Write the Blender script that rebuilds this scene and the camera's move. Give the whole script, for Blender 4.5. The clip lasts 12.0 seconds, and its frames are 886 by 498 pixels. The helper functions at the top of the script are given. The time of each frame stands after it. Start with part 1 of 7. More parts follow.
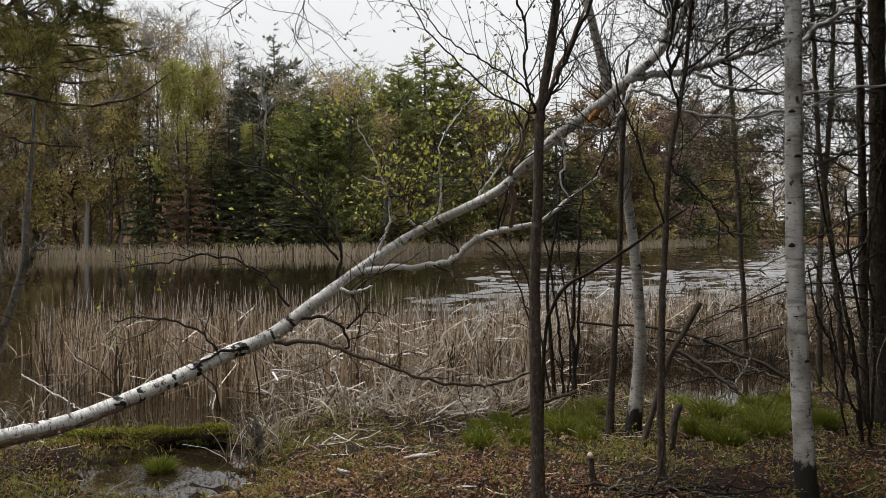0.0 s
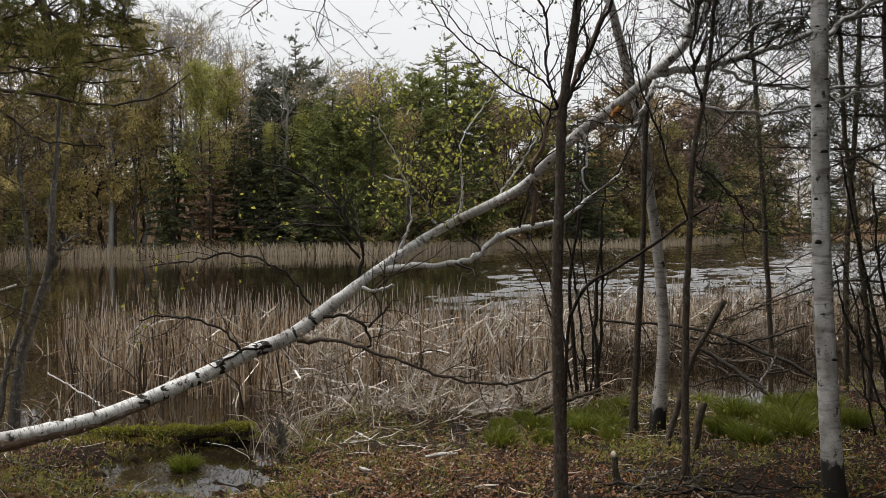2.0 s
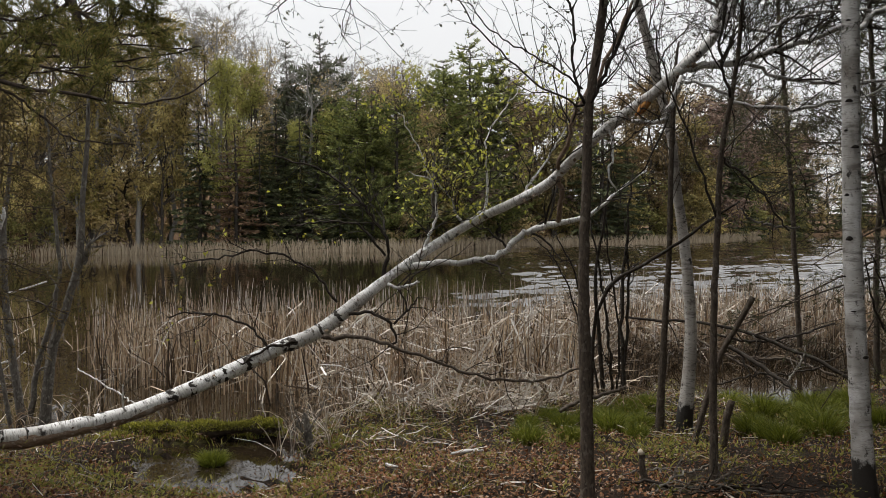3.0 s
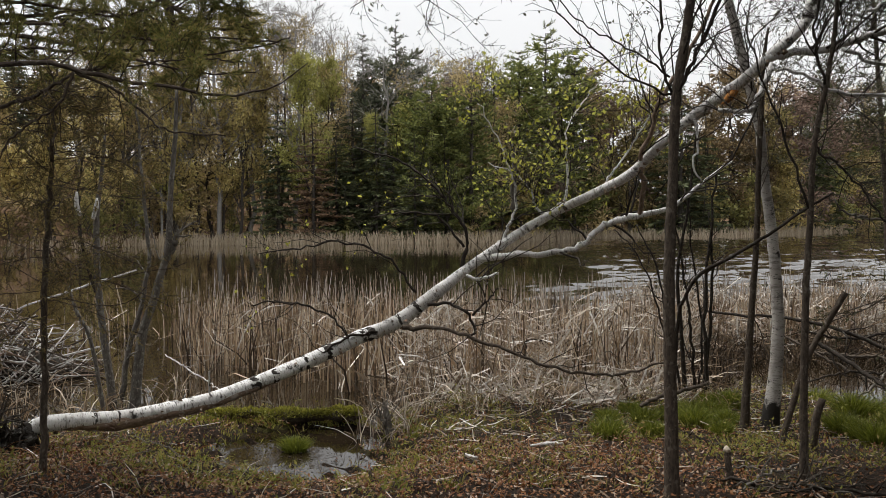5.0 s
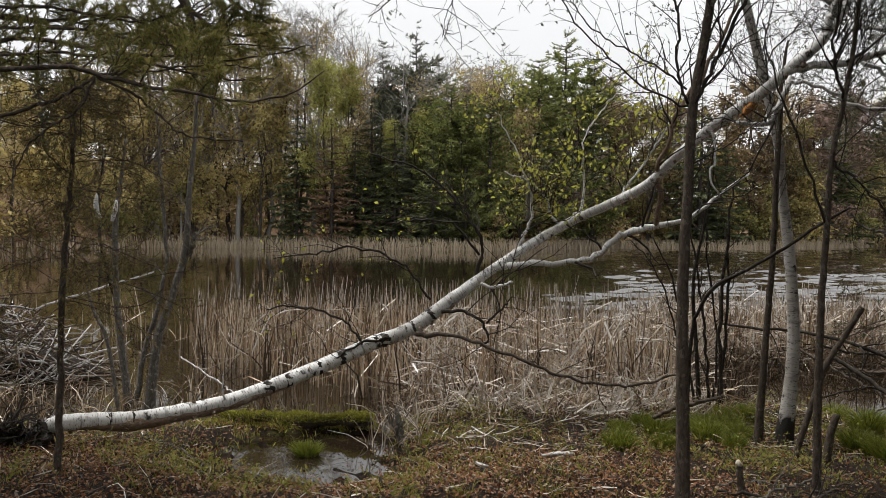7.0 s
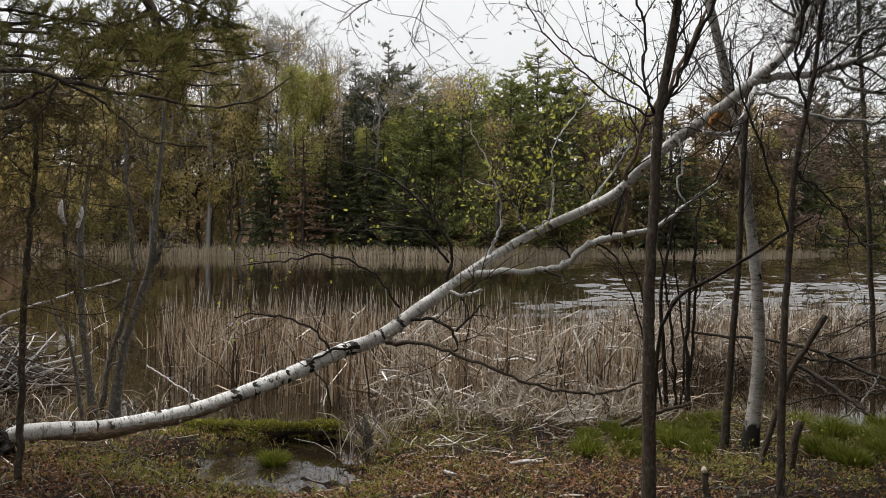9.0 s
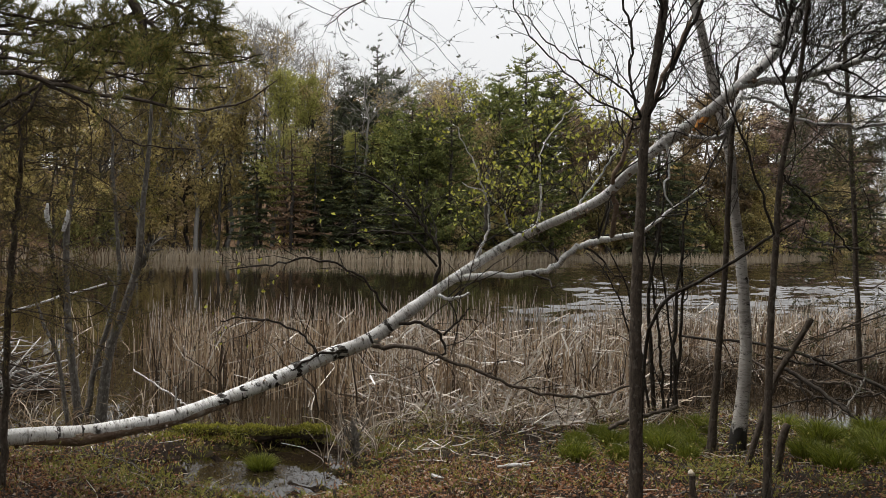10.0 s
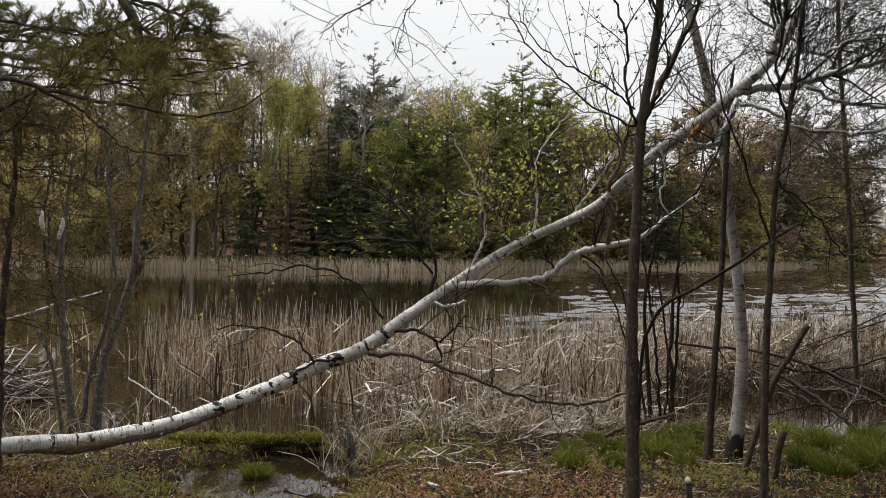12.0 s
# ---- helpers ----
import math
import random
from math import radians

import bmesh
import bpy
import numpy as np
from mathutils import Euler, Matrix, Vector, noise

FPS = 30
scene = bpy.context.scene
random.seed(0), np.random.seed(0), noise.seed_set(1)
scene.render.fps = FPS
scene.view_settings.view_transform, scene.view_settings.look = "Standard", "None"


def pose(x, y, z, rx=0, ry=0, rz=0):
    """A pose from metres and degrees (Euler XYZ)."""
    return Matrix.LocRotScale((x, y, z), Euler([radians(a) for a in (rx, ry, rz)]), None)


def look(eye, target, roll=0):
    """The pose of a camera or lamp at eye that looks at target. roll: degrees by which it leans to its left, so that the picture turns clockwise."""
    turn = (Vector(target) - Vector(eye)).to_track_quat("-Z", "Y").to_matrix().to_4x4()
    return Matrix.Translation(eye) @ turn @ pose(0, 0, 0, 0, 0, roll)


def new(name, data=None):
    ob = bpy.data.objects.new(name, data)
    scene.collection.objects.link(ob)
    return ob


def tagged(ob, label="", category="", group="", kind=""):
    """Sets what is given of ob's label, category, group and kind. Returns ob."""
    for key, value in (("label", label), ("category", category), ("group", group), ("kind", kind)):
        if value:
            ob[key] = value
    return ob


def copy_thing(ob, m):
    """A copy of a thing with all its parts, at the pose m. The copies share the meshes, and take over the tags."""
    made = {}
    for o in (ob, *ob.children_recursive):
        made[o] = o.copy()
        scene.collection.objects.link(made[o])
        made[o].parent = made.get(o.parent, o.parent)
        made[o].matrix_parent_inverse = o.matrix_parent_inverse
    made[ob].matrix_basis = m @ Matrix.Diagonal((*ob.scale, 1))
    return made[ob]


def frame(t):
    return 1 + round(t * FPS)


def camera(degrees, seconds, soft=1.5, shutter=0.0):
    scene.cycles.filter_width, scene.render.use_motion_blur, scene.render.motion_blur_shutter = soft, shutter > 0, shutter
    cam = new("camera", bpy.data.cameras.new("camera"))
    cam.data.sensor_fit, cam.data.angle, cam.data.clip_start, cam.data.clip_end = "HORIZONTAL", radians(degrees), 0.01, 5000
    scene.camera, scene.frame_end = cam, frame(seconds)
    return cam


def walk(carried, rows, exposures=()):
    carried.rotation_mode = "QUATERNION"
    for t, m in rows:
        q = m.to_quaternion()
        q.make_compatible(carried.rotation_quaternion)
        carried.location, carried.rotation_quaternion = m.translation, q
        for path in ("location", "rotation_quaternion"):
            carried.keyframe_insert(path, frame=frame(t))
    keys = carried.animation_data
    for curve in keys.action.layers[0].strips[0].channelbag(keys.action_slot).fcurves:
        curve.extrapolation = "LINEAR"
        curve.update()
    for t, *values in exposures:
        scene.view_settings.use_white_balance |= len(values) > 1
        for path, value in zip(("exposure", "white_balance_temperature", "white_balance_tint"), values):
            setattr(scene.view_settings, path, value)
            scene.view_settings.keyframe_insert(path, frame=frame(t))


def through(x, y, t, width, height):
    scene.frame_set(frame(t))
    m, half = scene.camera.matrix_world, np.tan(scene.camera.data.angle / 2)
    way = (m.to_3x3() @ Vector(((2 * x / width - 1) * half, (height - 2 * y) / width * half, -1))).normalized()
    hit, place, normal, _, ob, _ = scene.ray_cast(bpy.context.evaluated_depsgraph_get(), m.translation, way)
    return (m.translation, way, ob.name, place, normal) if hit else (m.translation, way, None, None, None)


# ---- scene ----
cam = camera(54.021, 12.0, soft=0.85)
walk(cam, [
    (0.0, look((0.0495, -0.0273, 1.6660), (1.5819, 9.8529, 1.4790), -0.229)),
    (0.5, look((0.0480, -0.0208, 1.6644), (1.5550, 9.8633, 1.4817), -0.323)),
    (1.0, look((0.0483, -0.0190, 1.6634), (1.4863, 9.8757, 1.4956), -0.353)),
    (1.5, look((0.0507, -0.0167, 1.6657), (1.4338, 9.8859, 1.5045), -0.433)),
    (2.0, look((0.0518, -0.0101, 1.6609), (1.3384, 9.9048, 1.4608), -0.440)),
    (2.5, look((0.0478, -0.0104, 1.6634), (1.2148, 9.9188, 1.4400), -0.472)),
    (4.5, look((0.0034, 0.0012, 1.6506), (0.3953, 9.9895, 1.3660), -0.485)),
    (5.0, look((-0.0063, 0.0039, 1.6528), (0.1606, 9.9975, 1.3376), -0.312)),
    (5.5, look((-0.0000, 0.0000, 1.6500), (-0.0001, 9.9955, 1.3508), 0.000)),
    (6.0, look((-0.0006, -0.0060, 1.6528), (-0.0321, 9.9900, 1.3721), 0.334)),
    (6.5, look((0.0077, -0.0117, 1.6555), (-0.0274, 9.9850, 1.3988), 0.494)),
    (7.0, look((0.0126, -0.0122, 1.6579), (-0.0193, 9.9849, 1.4230), 0.657)),
    (9.0, look((0.0351, -0.0089, 1.6541), (0.3237, 9.9860, 1.5183), 0.849)),
    (9.5, look((0.0392, -0.0054, 1.6502), (0.4072, 9.9872, 1.5428), 0.840)),
    (10.0, look((0.0439, -0.0060, 1.6503), (0.4596, 9.9850, 1.5640), 0.853)),
    (10.5, look((0.0438, -0.0023, 1.6508), (0.4686, 9.9885, 1.5869), 0.843)),
    (11.0, look((0.0471, 0.0019, 1.6470), (0.4862, 9.9921, 1.6097), 0.791)),
    (11.5, look((0.0472, 0.0031, 1.6435), (0.4975, 9.9929, 1.6330), 0.827)),
    (12.0, look((0.0474, 0.0009, 1.6419), (0.5034, 9.9905, 1.6516), 0.805)),
], exposures=[(0.0, -0.24), (2.5, -0.22), (4.5, -0.14), (7.0, -0.13), (9.0, -0.21), (12.0, -0.19)])

# ---- sky and light: bright overcast, soft sun from above ----
world = bpy.data.worlds.new("overcast_sky")
scene.world = world
world.use_nodes = True
wn, wl = world.node_tree.nodes, world.node_tree.links
sky = wn.new("ShaderNodeTexSky")
sky.sky_type, sky.sun_disc, sky.sun_elevation, sky.sun_rotation = "NISHITA", False, radians(71), radians(-53)
sky_level = wn.new("ShaderNodeVectorMath")
sky_level.operation = "SCALE"
sky_level.inputs["Scale"].default_value = 0.09
cloud_noise = wn.new("ShaderNodeTexNoise")
cloud_noise.inputs["Scale"].default_value, cloud_noise.inputs["Detail"].default_value = 2.2, 4.0
cloud = wn.new("ShaderNodeMix")
cloud.data_type = "RGBA"
cloud.inputs["A"].default_value, cloud.inputs["B"].default_value = (0.92, 0.915, 0.91, 1), (1.12, 1.105, 1.085, 1)
cover = wn.new("ShaderNodeMix")
cover.data_type = "RGBA"
cover.inputs["Factor"].default_value = 0.86
wl.new(sky.outputs["Color"], sky_level.inputs[0])
wl.new(cloud_noise.outputs["Fac"], cloud.inputs["Factor"])
wl.new(sky_level.outputs["Vector"], cover.inputs["A"])
wl.new(cloud.outputs["Result"], cover.inputs["B"])
# an overcast sky is about three times as bright overhead as at the horizon
height_of_sky = wn.new("ShaderNodeSeparateXYZ")
overhead = wn.new("ShaderNodeMapRange")
overhead.inputs["To Min"].default_value, overhead.inputs["To Max"].default_value = 0.94, 1.9
brighten = wn.new("ShaderNodeVectorMath")
brighten.operation = "SCALE"
wl.new(wn.new("ShaderNodeTexCoord").outputs["Generated"], height_of_sky.inputs[0])
wl.new(height_of_sky.outputs["Z"], overhead.inputs["Value"])
wl.new(cover.outputs["Result"], brighten.inputs[0])
wl.new(overhead.outputs["Result"], brighten.inputs["Scale"])
wl.new(brighten.outputs["Vector"], wn["Background"].inputs["Color"])
wn["Background"].inputs["Strength"].default_value = 1.0
sun = new("sun", bpy.data.lights.new("sun", "SUN"))
sun.data.energy, sun.data.angle, sun.data.color = 3.6, radians(14), (1.0, 0.98, 0.95)
sun.matrix_world = look((-3.2, 2.4, 12), (0, 0, 0))


# ---- materials ----
class Mat:
    """A node material with short ways to add nodes."""

    def __init__(self, name, rough=0.8, spec=0.25):
        self.m = bpy.data.materials.new(name)
        self.m.use_nodes = True
        self.nodes, self.links = self.m.node_tree.nodes, self.m.node_tree.links
        self.b = self.nodes["Principled BSDF"]
        self.b.inputs["Roughness"].default_value = rough
        self.b.inputs["Specular IOR Level"].default_value = spec

    def add(self, kind, **sockets):
        n = self.nodes.new(kind)
        for key, value in sockets.items():
            self.put(n.inputs[key.replace("_", " ")], value)
        return n

    def put(self, socket, value):
        if isinstance(value, bpy.types.NodeSocket):
            self.links.new(value, socket)
        else:
            socket.default_value = value

    def coords(self, scale, source="bark"):
        if source == "world":
            v = self.add("ShaderNodeNewGeometry").outputs["Position"]
        elif source == "object":
            v = self.add("ShaderNodeTexCoord").outputs["Object"]
        else:
            a = self.add("ShaderNodeAttribute")
            a.attribute_name = source
            v = a.outputs["Vector"]
        m = self.add("ShaderNodeMapping", Vector=v)
        m.inputs["Scale"].default_value = scale
        return m.outputs["Vector"]

    def noise(self, vector, scale=1.0, detail=4.0, rough=0.55):
        return self.add("ShaderNodeTexNoise", Vector=vector, Scale=scale, Detail=detail, Roughness=rough).outputs["Fac"]

    def ramp(self, fac, *stops):
        r = self.add("ShaderNodeValToRGB", Fac=fac)
        e = r.color_ramp.elements
        while len(e) < len(stops):
            e.new(0.5)
        for el, (at, col) in zip(e, stops):
            el.position = at
            el.color = (*col, 1) if len(col) == 3 else col
        return r.outputs["Color"]

    def mix(self, fac, a, b):
        n = self.nodes.new("ShaderNodeMix")
        n.data_type = "RGBA"
        for key, value in (("Factor", fac), ("A", a), ("B", b)):
            if isinstance(value, tuple) and len(value) == 3:
                value = (*value, 1)
            self.put(n.inputs[key], value)
        return n.outputs["Result"]

    def maths(self, op, a, b=0.5):
        n = self.nodes.new("ShaderNodeMath")
        n.operation = op
        self.put(n.inputs[0], a)
        self.put(n.inputs[1], b)
        return n.outputs["Value"]

    def step(self, fac, lo, hi):
        n = self.nodes.new("ShaderNodeMapRange")
        self.put(n.inputs["Value"], fac)
        n.inputs["From Min"].default_value, n.inputs["From Max"].default_value = lo, hi
        return n.outputs["Result"]

    def bump(self, height, strength=0.5, distance=0.01):
        n = self.add("ShaderNodeBump", Height=height, Strength=strength, Distance=distance)
        self.links.new(n.outputs["Normal"], self.b.inputs["Normal"])

    def colour(self, value):
        self.put(self.b.inputs["Base Color"], value)
        return self.m


def birch_bark(name, base_top, tone=((0.38, 0.365, 0.345), (0.60, 0.59, 0.57), (0.80, 0.795, 0.78)), dash=0.61, blotch=1.0):
    """White papery bark with dark dashes and patches; below base_top the old bark is black."""
    k = Mat(name, 0.7, 0.3)
    fine = k.noise(k.coords((28, 28, 170)), 1.0, 3.0)
    patch = k.noise(k.coords((8 * blotch, 8 * blotch, 12)), 1.0, 5.0, 0.7)
    broad = k.noise(k.coords((3 * blotch, 3 * blotch, 2.2 * blotch)), 1.0, 3.0)
    grain = k.noise(k.coords((60, 60, 400)), 1.0, 2.0)
    white = k.ramp(broad, (0.3, tone[0]), (0.44, tone[1]), (0.58, tone[2]))
    white = k.mix(k.step(grain, 0.45, 0.8), white, (0.45, 0.41, 0.36))
    white = k.mix(k.step(fine, dash, dash + 0.04), white, (0.07, 0.06, 0.05))
    fringe = k.noise(k.coords((7, 7, 34)), 1.0, 4.0, 0.7)
    white = k.mix(k.maths("MULTIPLY", k.step(fringe, 0.52, 0.66), 0.75), white, (0.17, 0.15, 0.13))
    white = k.mix(k.step(patch, 0.575, 0.65), white, (0.045, 0.038, 0.032))
    if base_top:
        z = k.add("ShaderNodeSeparateXYZ", Vector=k.add("ShaderNodeNewGeometry").outputs["Position"]).outputs["Z"]
        edge = k.maths("ADD", z, k.maths("MULTIPLY", k.maths("SUBTRACT", k.noise(k.coords((14, 14, 9)), 1.0, 5.0, 0.7), 0.5), 0.35))
        white = k.mix(k.step(edge, base_top, base_top - 0.05), white, (0.028, 0.024, 0.02))
    k.bump(k.maths("ADD", k.maths("MULTIPLY", fine, -0.6), k.maths("MULTIPLY", patch, -1.0)), 0.6, 0.006)
    return k.colour(white)


def rough_bark(name, dark, light, lichen=(0.26, 0.27, 0.22), much=0.64):
    k = Mat(name, 0.9, 0.15)
    ridge = k.noise(k.coords((75, 75, 24)), 1.0, 6.0, 0.7)
    broad = k.noise(k.coords((9, 9, 6)), 1.0, 4.0)
    spot = k.noise(k.coords((38, 38, 30)), 1.0, 3.0)
    c = k.ramp(ridge, (0.3, dark), (0.7, light))
    c = k.mix(k.maths("MULTIPLY", k.step(spot, 0.57, 0.63), 0.55), c, lichen)
    c = k.mix(k.step(broad, much, much + 0.1), c, lichen)
    k.bump(ridge, 0.8, 0.008)
    return k.colour(c)


def leafy(name, colours, through=0.35, rough=0.65, vary=0.25, spec=0.2):
    """Leaves, needles or blades: each island takes its own colour; some light passes through."""
    k = Mat(name, rough, spec)
    isle = k.add("ShaderNodeNewGeometry").outputs["Random Per Island"]
    n = len(colours)
    c = k.ramp(isle, *[(i / max(1, n - 1), col) for i, col in enumerate(colours)])
    whole = k.add("ShaderNodeObjectInfo").outputs["Random"]
    hsv = k.add("ShaderNodeHueSaturation", Color=c)
    k.put(hsv.inputs["Value"], k.maths("ADD", k.maths("MULTIPLY", whole, vary), 1 - vary / 2))
    c = hsv.outputs["Color"]
    k.colour(c)
    if through:
        t = k.add("ShaderNodeBsdfTranslucent", Color=c)
        mixer = k.add("ShaderNodeMixShader", Fac=through)
        k.links.new(k.b.outputs[0], mixer.inputs[1])
        k.links.new(t.outputs[0], mixer.inputs[2])
        k.links.new(mixer.outputs[0], k.nodes["Material Output"].inputs["Surface"])
    return k.m


BIRCH = birch_bark("birch_bark", 0)
BIRCH_FOOT = birch_bark("birch_bark_black_foot", 0.40, ((0.20, 0.175, 0.15), (0.46, 0.44, 0.41), (0.70, 0.685, 0.66)), 0.655, 2.2)
BIRCH_TAN = birch_bark("tan_birch_bark", 0.22, ((0.26, 0.235, 0.21), (0.42, 0.385, 0.35), (0.58, 0.55, 0.51)))
SCAR = rough_bark("black_birch_scar", (0.012, 0.01, 0.009), (0.06, 0.052, 0.045), (0.2, 0.19, 0.17), 0.72)
PEEL = rough_bark("tan_inner_bark", (0.12, 0.08, 0.055), (0.30, 0.22, 0.16), (0.42, 0.37, 0.32))
DARK = rough_bark("dark_bark", (0.03, 0.023, 0.018), (0.13, 0.102, 0.078), (0.19, 0.168, 0.135), 0.64)
BLACK = rough_bark("wet_dark_bark", (0.012, 0.010, 0.008), (0.06, 0.047, 0.037), (0.09, 0.09, 0.075), 0.68)
GREY = rough_bark("grey_bark", (0.06, 0.052, 0.045), (0.20, 0.18, 0.155), (0.32, 0.31, 0.27), 0.6)
FAR_BARK = rough_bark("far_bark", (0.03, 0.025, 0.021), (0.10, 0.085, 0.072), (0.15, 0.14, 0.12))
PALE_BARK = rough_bark("pale_far_bark", (0.16, 0.15, 0.14), (0.34, 0.32, 0.30))
STICK = rough_bark("weathered_wood", (0.30, 0.28, 0.26), (0.78, 0.76, 0.73), (0.16, 0.14, 0.11), 0.66)
CUT = rough_bark("cut_wood", (0.45, 0.38, 0.28), (0.62, 0.55, 0.44), (0.5, 0.45, 0.36))
ORANGE = rough_bark("rotten_orange_wood", (0.22, 0.09, 0.025), (0.5, 0.22, 0.06), (0.45, 0.26, 0.1))

REED = leafy("dry_reed", [(0.0269, 0.0174, 0.0106), (0.084, 0.0549, 0.0325), (0.196, 0.132, 0.0784), (0.319, 0.222, 0.134), (0.426, 0.311, 0.199), (0.549, 0.437, 0.308), (0.784, 0.706, 0.605)], 0.15, 0.42, 0.25, 0.5)
REED_PALE = leafy("bleached_reed", [(0.15, 0.105, 0.07), (0.43, 0.345, 0.255), (0.68, 0.60, 0.505), (0.83, 0.80, 0.76)], 0.2, 0.42, 0.25, 0.5)
REED_FAR = leafy("far_reed", [(0.286, 0.225, 0.154), (0.396, 0.325, 0.231), (0.495, 0.418, 0.313)], 0.2)
SEDGE = leafy("green_sedge", [(0.0555, 0.0667, 0.00889), (0.119, 0.14, 0.0148), (0.193, 0.218, 0.0252), (0.259, 0.267, 0.0519)], 0.4, 0.45, 0.25, 0.45)
MOSS = leafy("moss_tips", [(0.13, 0.13, 0.0234), (0.286, 0.28, 0.052), (0.52, 0.488, 0.111)], 0.3)
SPROUT = leafy("grass_sprout", [(0.113, 0.122, 0.0243), (0.211, 0.219, 0.0365), (0.308, 0.292, 0.0648), (0.34, 0.243, 0.0972)], 0.4)
FORB = leafy("low_green_plants", [(0.0793, 0.0853, 0.0145), (0.158, 0.162, 0.0297), (0.231, 0.216, 0.0461), (0.197, 0.125, 0.0461)], 0.35)
LITTER = leafy("dead_leaves", [(0.0199, 0.00906, 0.0052), (0.0664, 0.026, 0.00977), (0.133, 0.0507, 0.0169), (0.199, 0.0791, 0.0273), (0.232, 0.107, 0.0429), (0.278, 0.163, 0.0852), (0.385, 0.306, 0.234)], 0.15, 0.6, 0.25, 0.25)
# very dark stem colour, partly in place of a dark reflection in the pool
POOL_DARK = leafy("pool_dark_stem", [(0.02, 0.014, 0.009), (0.05, 0.035, 0.022), (0.11, 0.075, 0.045), (0.22, 0.155, 0.095)], 0.05)
BIRCH_LEAF = leafy("young_birch_leaf", [(0.312, 0.298, 0.0403), (0.477, 0.478, 0.0706), (0.588, 0.606, 0.121), (0.606, 0.553, 0.111)], 0.5)
BUD = leafy("grey_bud", [(0.10, 0.10, 0.07), (0.22, 0.22, 0.16)], 0.2)
NEEDLE = leafy("olive_needles", [(0.10, 0.09, 0.034), (0.17, 0.145, 0.055), (0.24, 0.19, 0.075), (0.30, 0.205, 0.095)], 0.35)
PINE_NEEDLE = leafy("dark_green_pine_needles", [(0.084, 0.0936, 0.0288), (0.156, 0.162, 0.0456), (0.24, 0.222, 0.066), (0.324, 0.252, 0.09)], 0.4)
NEEDLE_DARK = leafy("dark_needles", [(0.032, 0.035, 0.019), (0.064, 0.067, 0.029), (0.112, 0.109, 0.045)], 0.2)
FAR_SPRUCE = leafy("far_spruce", [(0.0429, 0.0546, 0.0273), (0.0936, 0.109, 0.0507), (0.186, 0.191, 0.0858)], 0.15)
FAR_PINE = leafy("far_pine", [(0.0957, 0.114, 0.0415), (0.191, 0.216, 0.067), (0.327, 0.338, 0.105)], 0.2)
FAR_GOLD = leafy("far_gold_buds", [(0.309, 0.23, 0.0958), (0.432, 0.34, 0.138), (0.557, 0.457, 0.177), (0.496, 0.432, 0.162)], 0.3)
FAR_LIME = leafy("far_lime_buds", [(0.274, 0.252, 0.0761), (0.381, 0.376, 0.105), (0.5, 0.487, 0.152)], 0.3)
FAR_RUST = leafy("far_rust_needles", [(0.146, 0.0973, 0.0632), (0.243, 0.159, 0.0998), (0.35, 0.236, 0.147)], 0.2)
FAR_MAROON = leafy("far_maroon_buds", [(0.128, 0.0877, 0.0702), (0.222, 0.152, 0.117), (0.316, 0.229, 0.175)], 0.25)
FAR_LEAF = leafy("far_olive_buds", [(0.146, 0.146, 0.051), (0.258, 0.249, 0.0856), (0.378, 0.343, 0.121)], 0.25)
# distance haze is mixed into this pine's grey-green needle colour
FAR_HAZY_PINE = leafy("far_hazy_pine", [(0.054, 0.0624, 0.0408), (0.102, 0.113, 0.0696), (0.162, 0.17, 0.106)], 0.25)
WOOD_OLIVE = leafy("wood_olive_buds", [(0.12, 0.1, 0.0376), (0.207, 0.172, 0.0626), (0.294, 0.236, 0.0924)], 0.25)
WOOD_BROWN = leafy("wood_brown_buds", [(0.131, 0.0945, 0.0491), (0.206, 0.147, 0.074), (0.281, 0.201, 0.105)], 0.25)
FAR_DULL = leafy("far_brown_buds", [(0.319, 0.243, 0.12), (0.455, 0.354, 0.17), (0.573, 0.457, 0.227)], 0.25)


def ground_material():
    k = Mat("forest_floor", 0.92, 0.15)
    a, b = k.noise(k.coords((1, 1, 1), "world"), 1.1, 5.0), k.noise(k.coords((1, 1, 1), "world"), 26.0, 6.0, 0.7)
    c = k.noise(k.coords((1, 1, 1), "world"), 3.4, 5.0, 0.6)
    soil = k.ramp(b, (0.3, (0.006, 0.0045, 0.003)), (0.55, (0.024, 0.015, 0.009)), (0.75, (0.085, 0.05, 0.027)))
    green = k.ramp(b, (0.3, (0.022, 0.022, 0.006)), (0.7, (0.10, 0.095, 0.022)))
    dry = k.ramp(b, (0.3, (0.05, 0.03, 0.016)), (0.55, (0.13, 0.078, 0.042)), (0.75, (0.22, 0.14, 0.078)))
    beyond = k.step(k.add("ShaderNodeSeparateXYZ", Vector=k.add("ShaderNodeNewGeometry").outputs["Position"]).outputs["Y"], 40.0, 50.0)
    k.bump(k.maths("ADD", b, c), 0.9, 0.04)
    near = k.mix(k.step(k.maths("ADD", k.maths("MULTIPLY", a, 0.6), k.maths("MULTIPLY", c, 0.4)), 0.54, 0.66), soil, green)
    return k.colour(k.mix(beyond, near, dry))


def water_material():
    """Tea-brown pond water with a faint shiver on it."""
    k = Mat("pond_water", 0.02, 0.5)
    k.b.inputs["IOR"].default_value = 1.33
    shiver = k.noise(k.coords((1.5, 0.8, 1), "world"), 1.0, 3.0, 0.6)
    k.bump(shiver, 0.012, 0.6)
    return k.colour((0.016, 0.011, 0.006, 1))


GROUND, WATER = ground_material(), water_material()


# ---- mesh tools ----
def unit(v):
    return v / np.maximum(np.linalg.norm(v, axis=-1, keepdims=True), 1e-9)


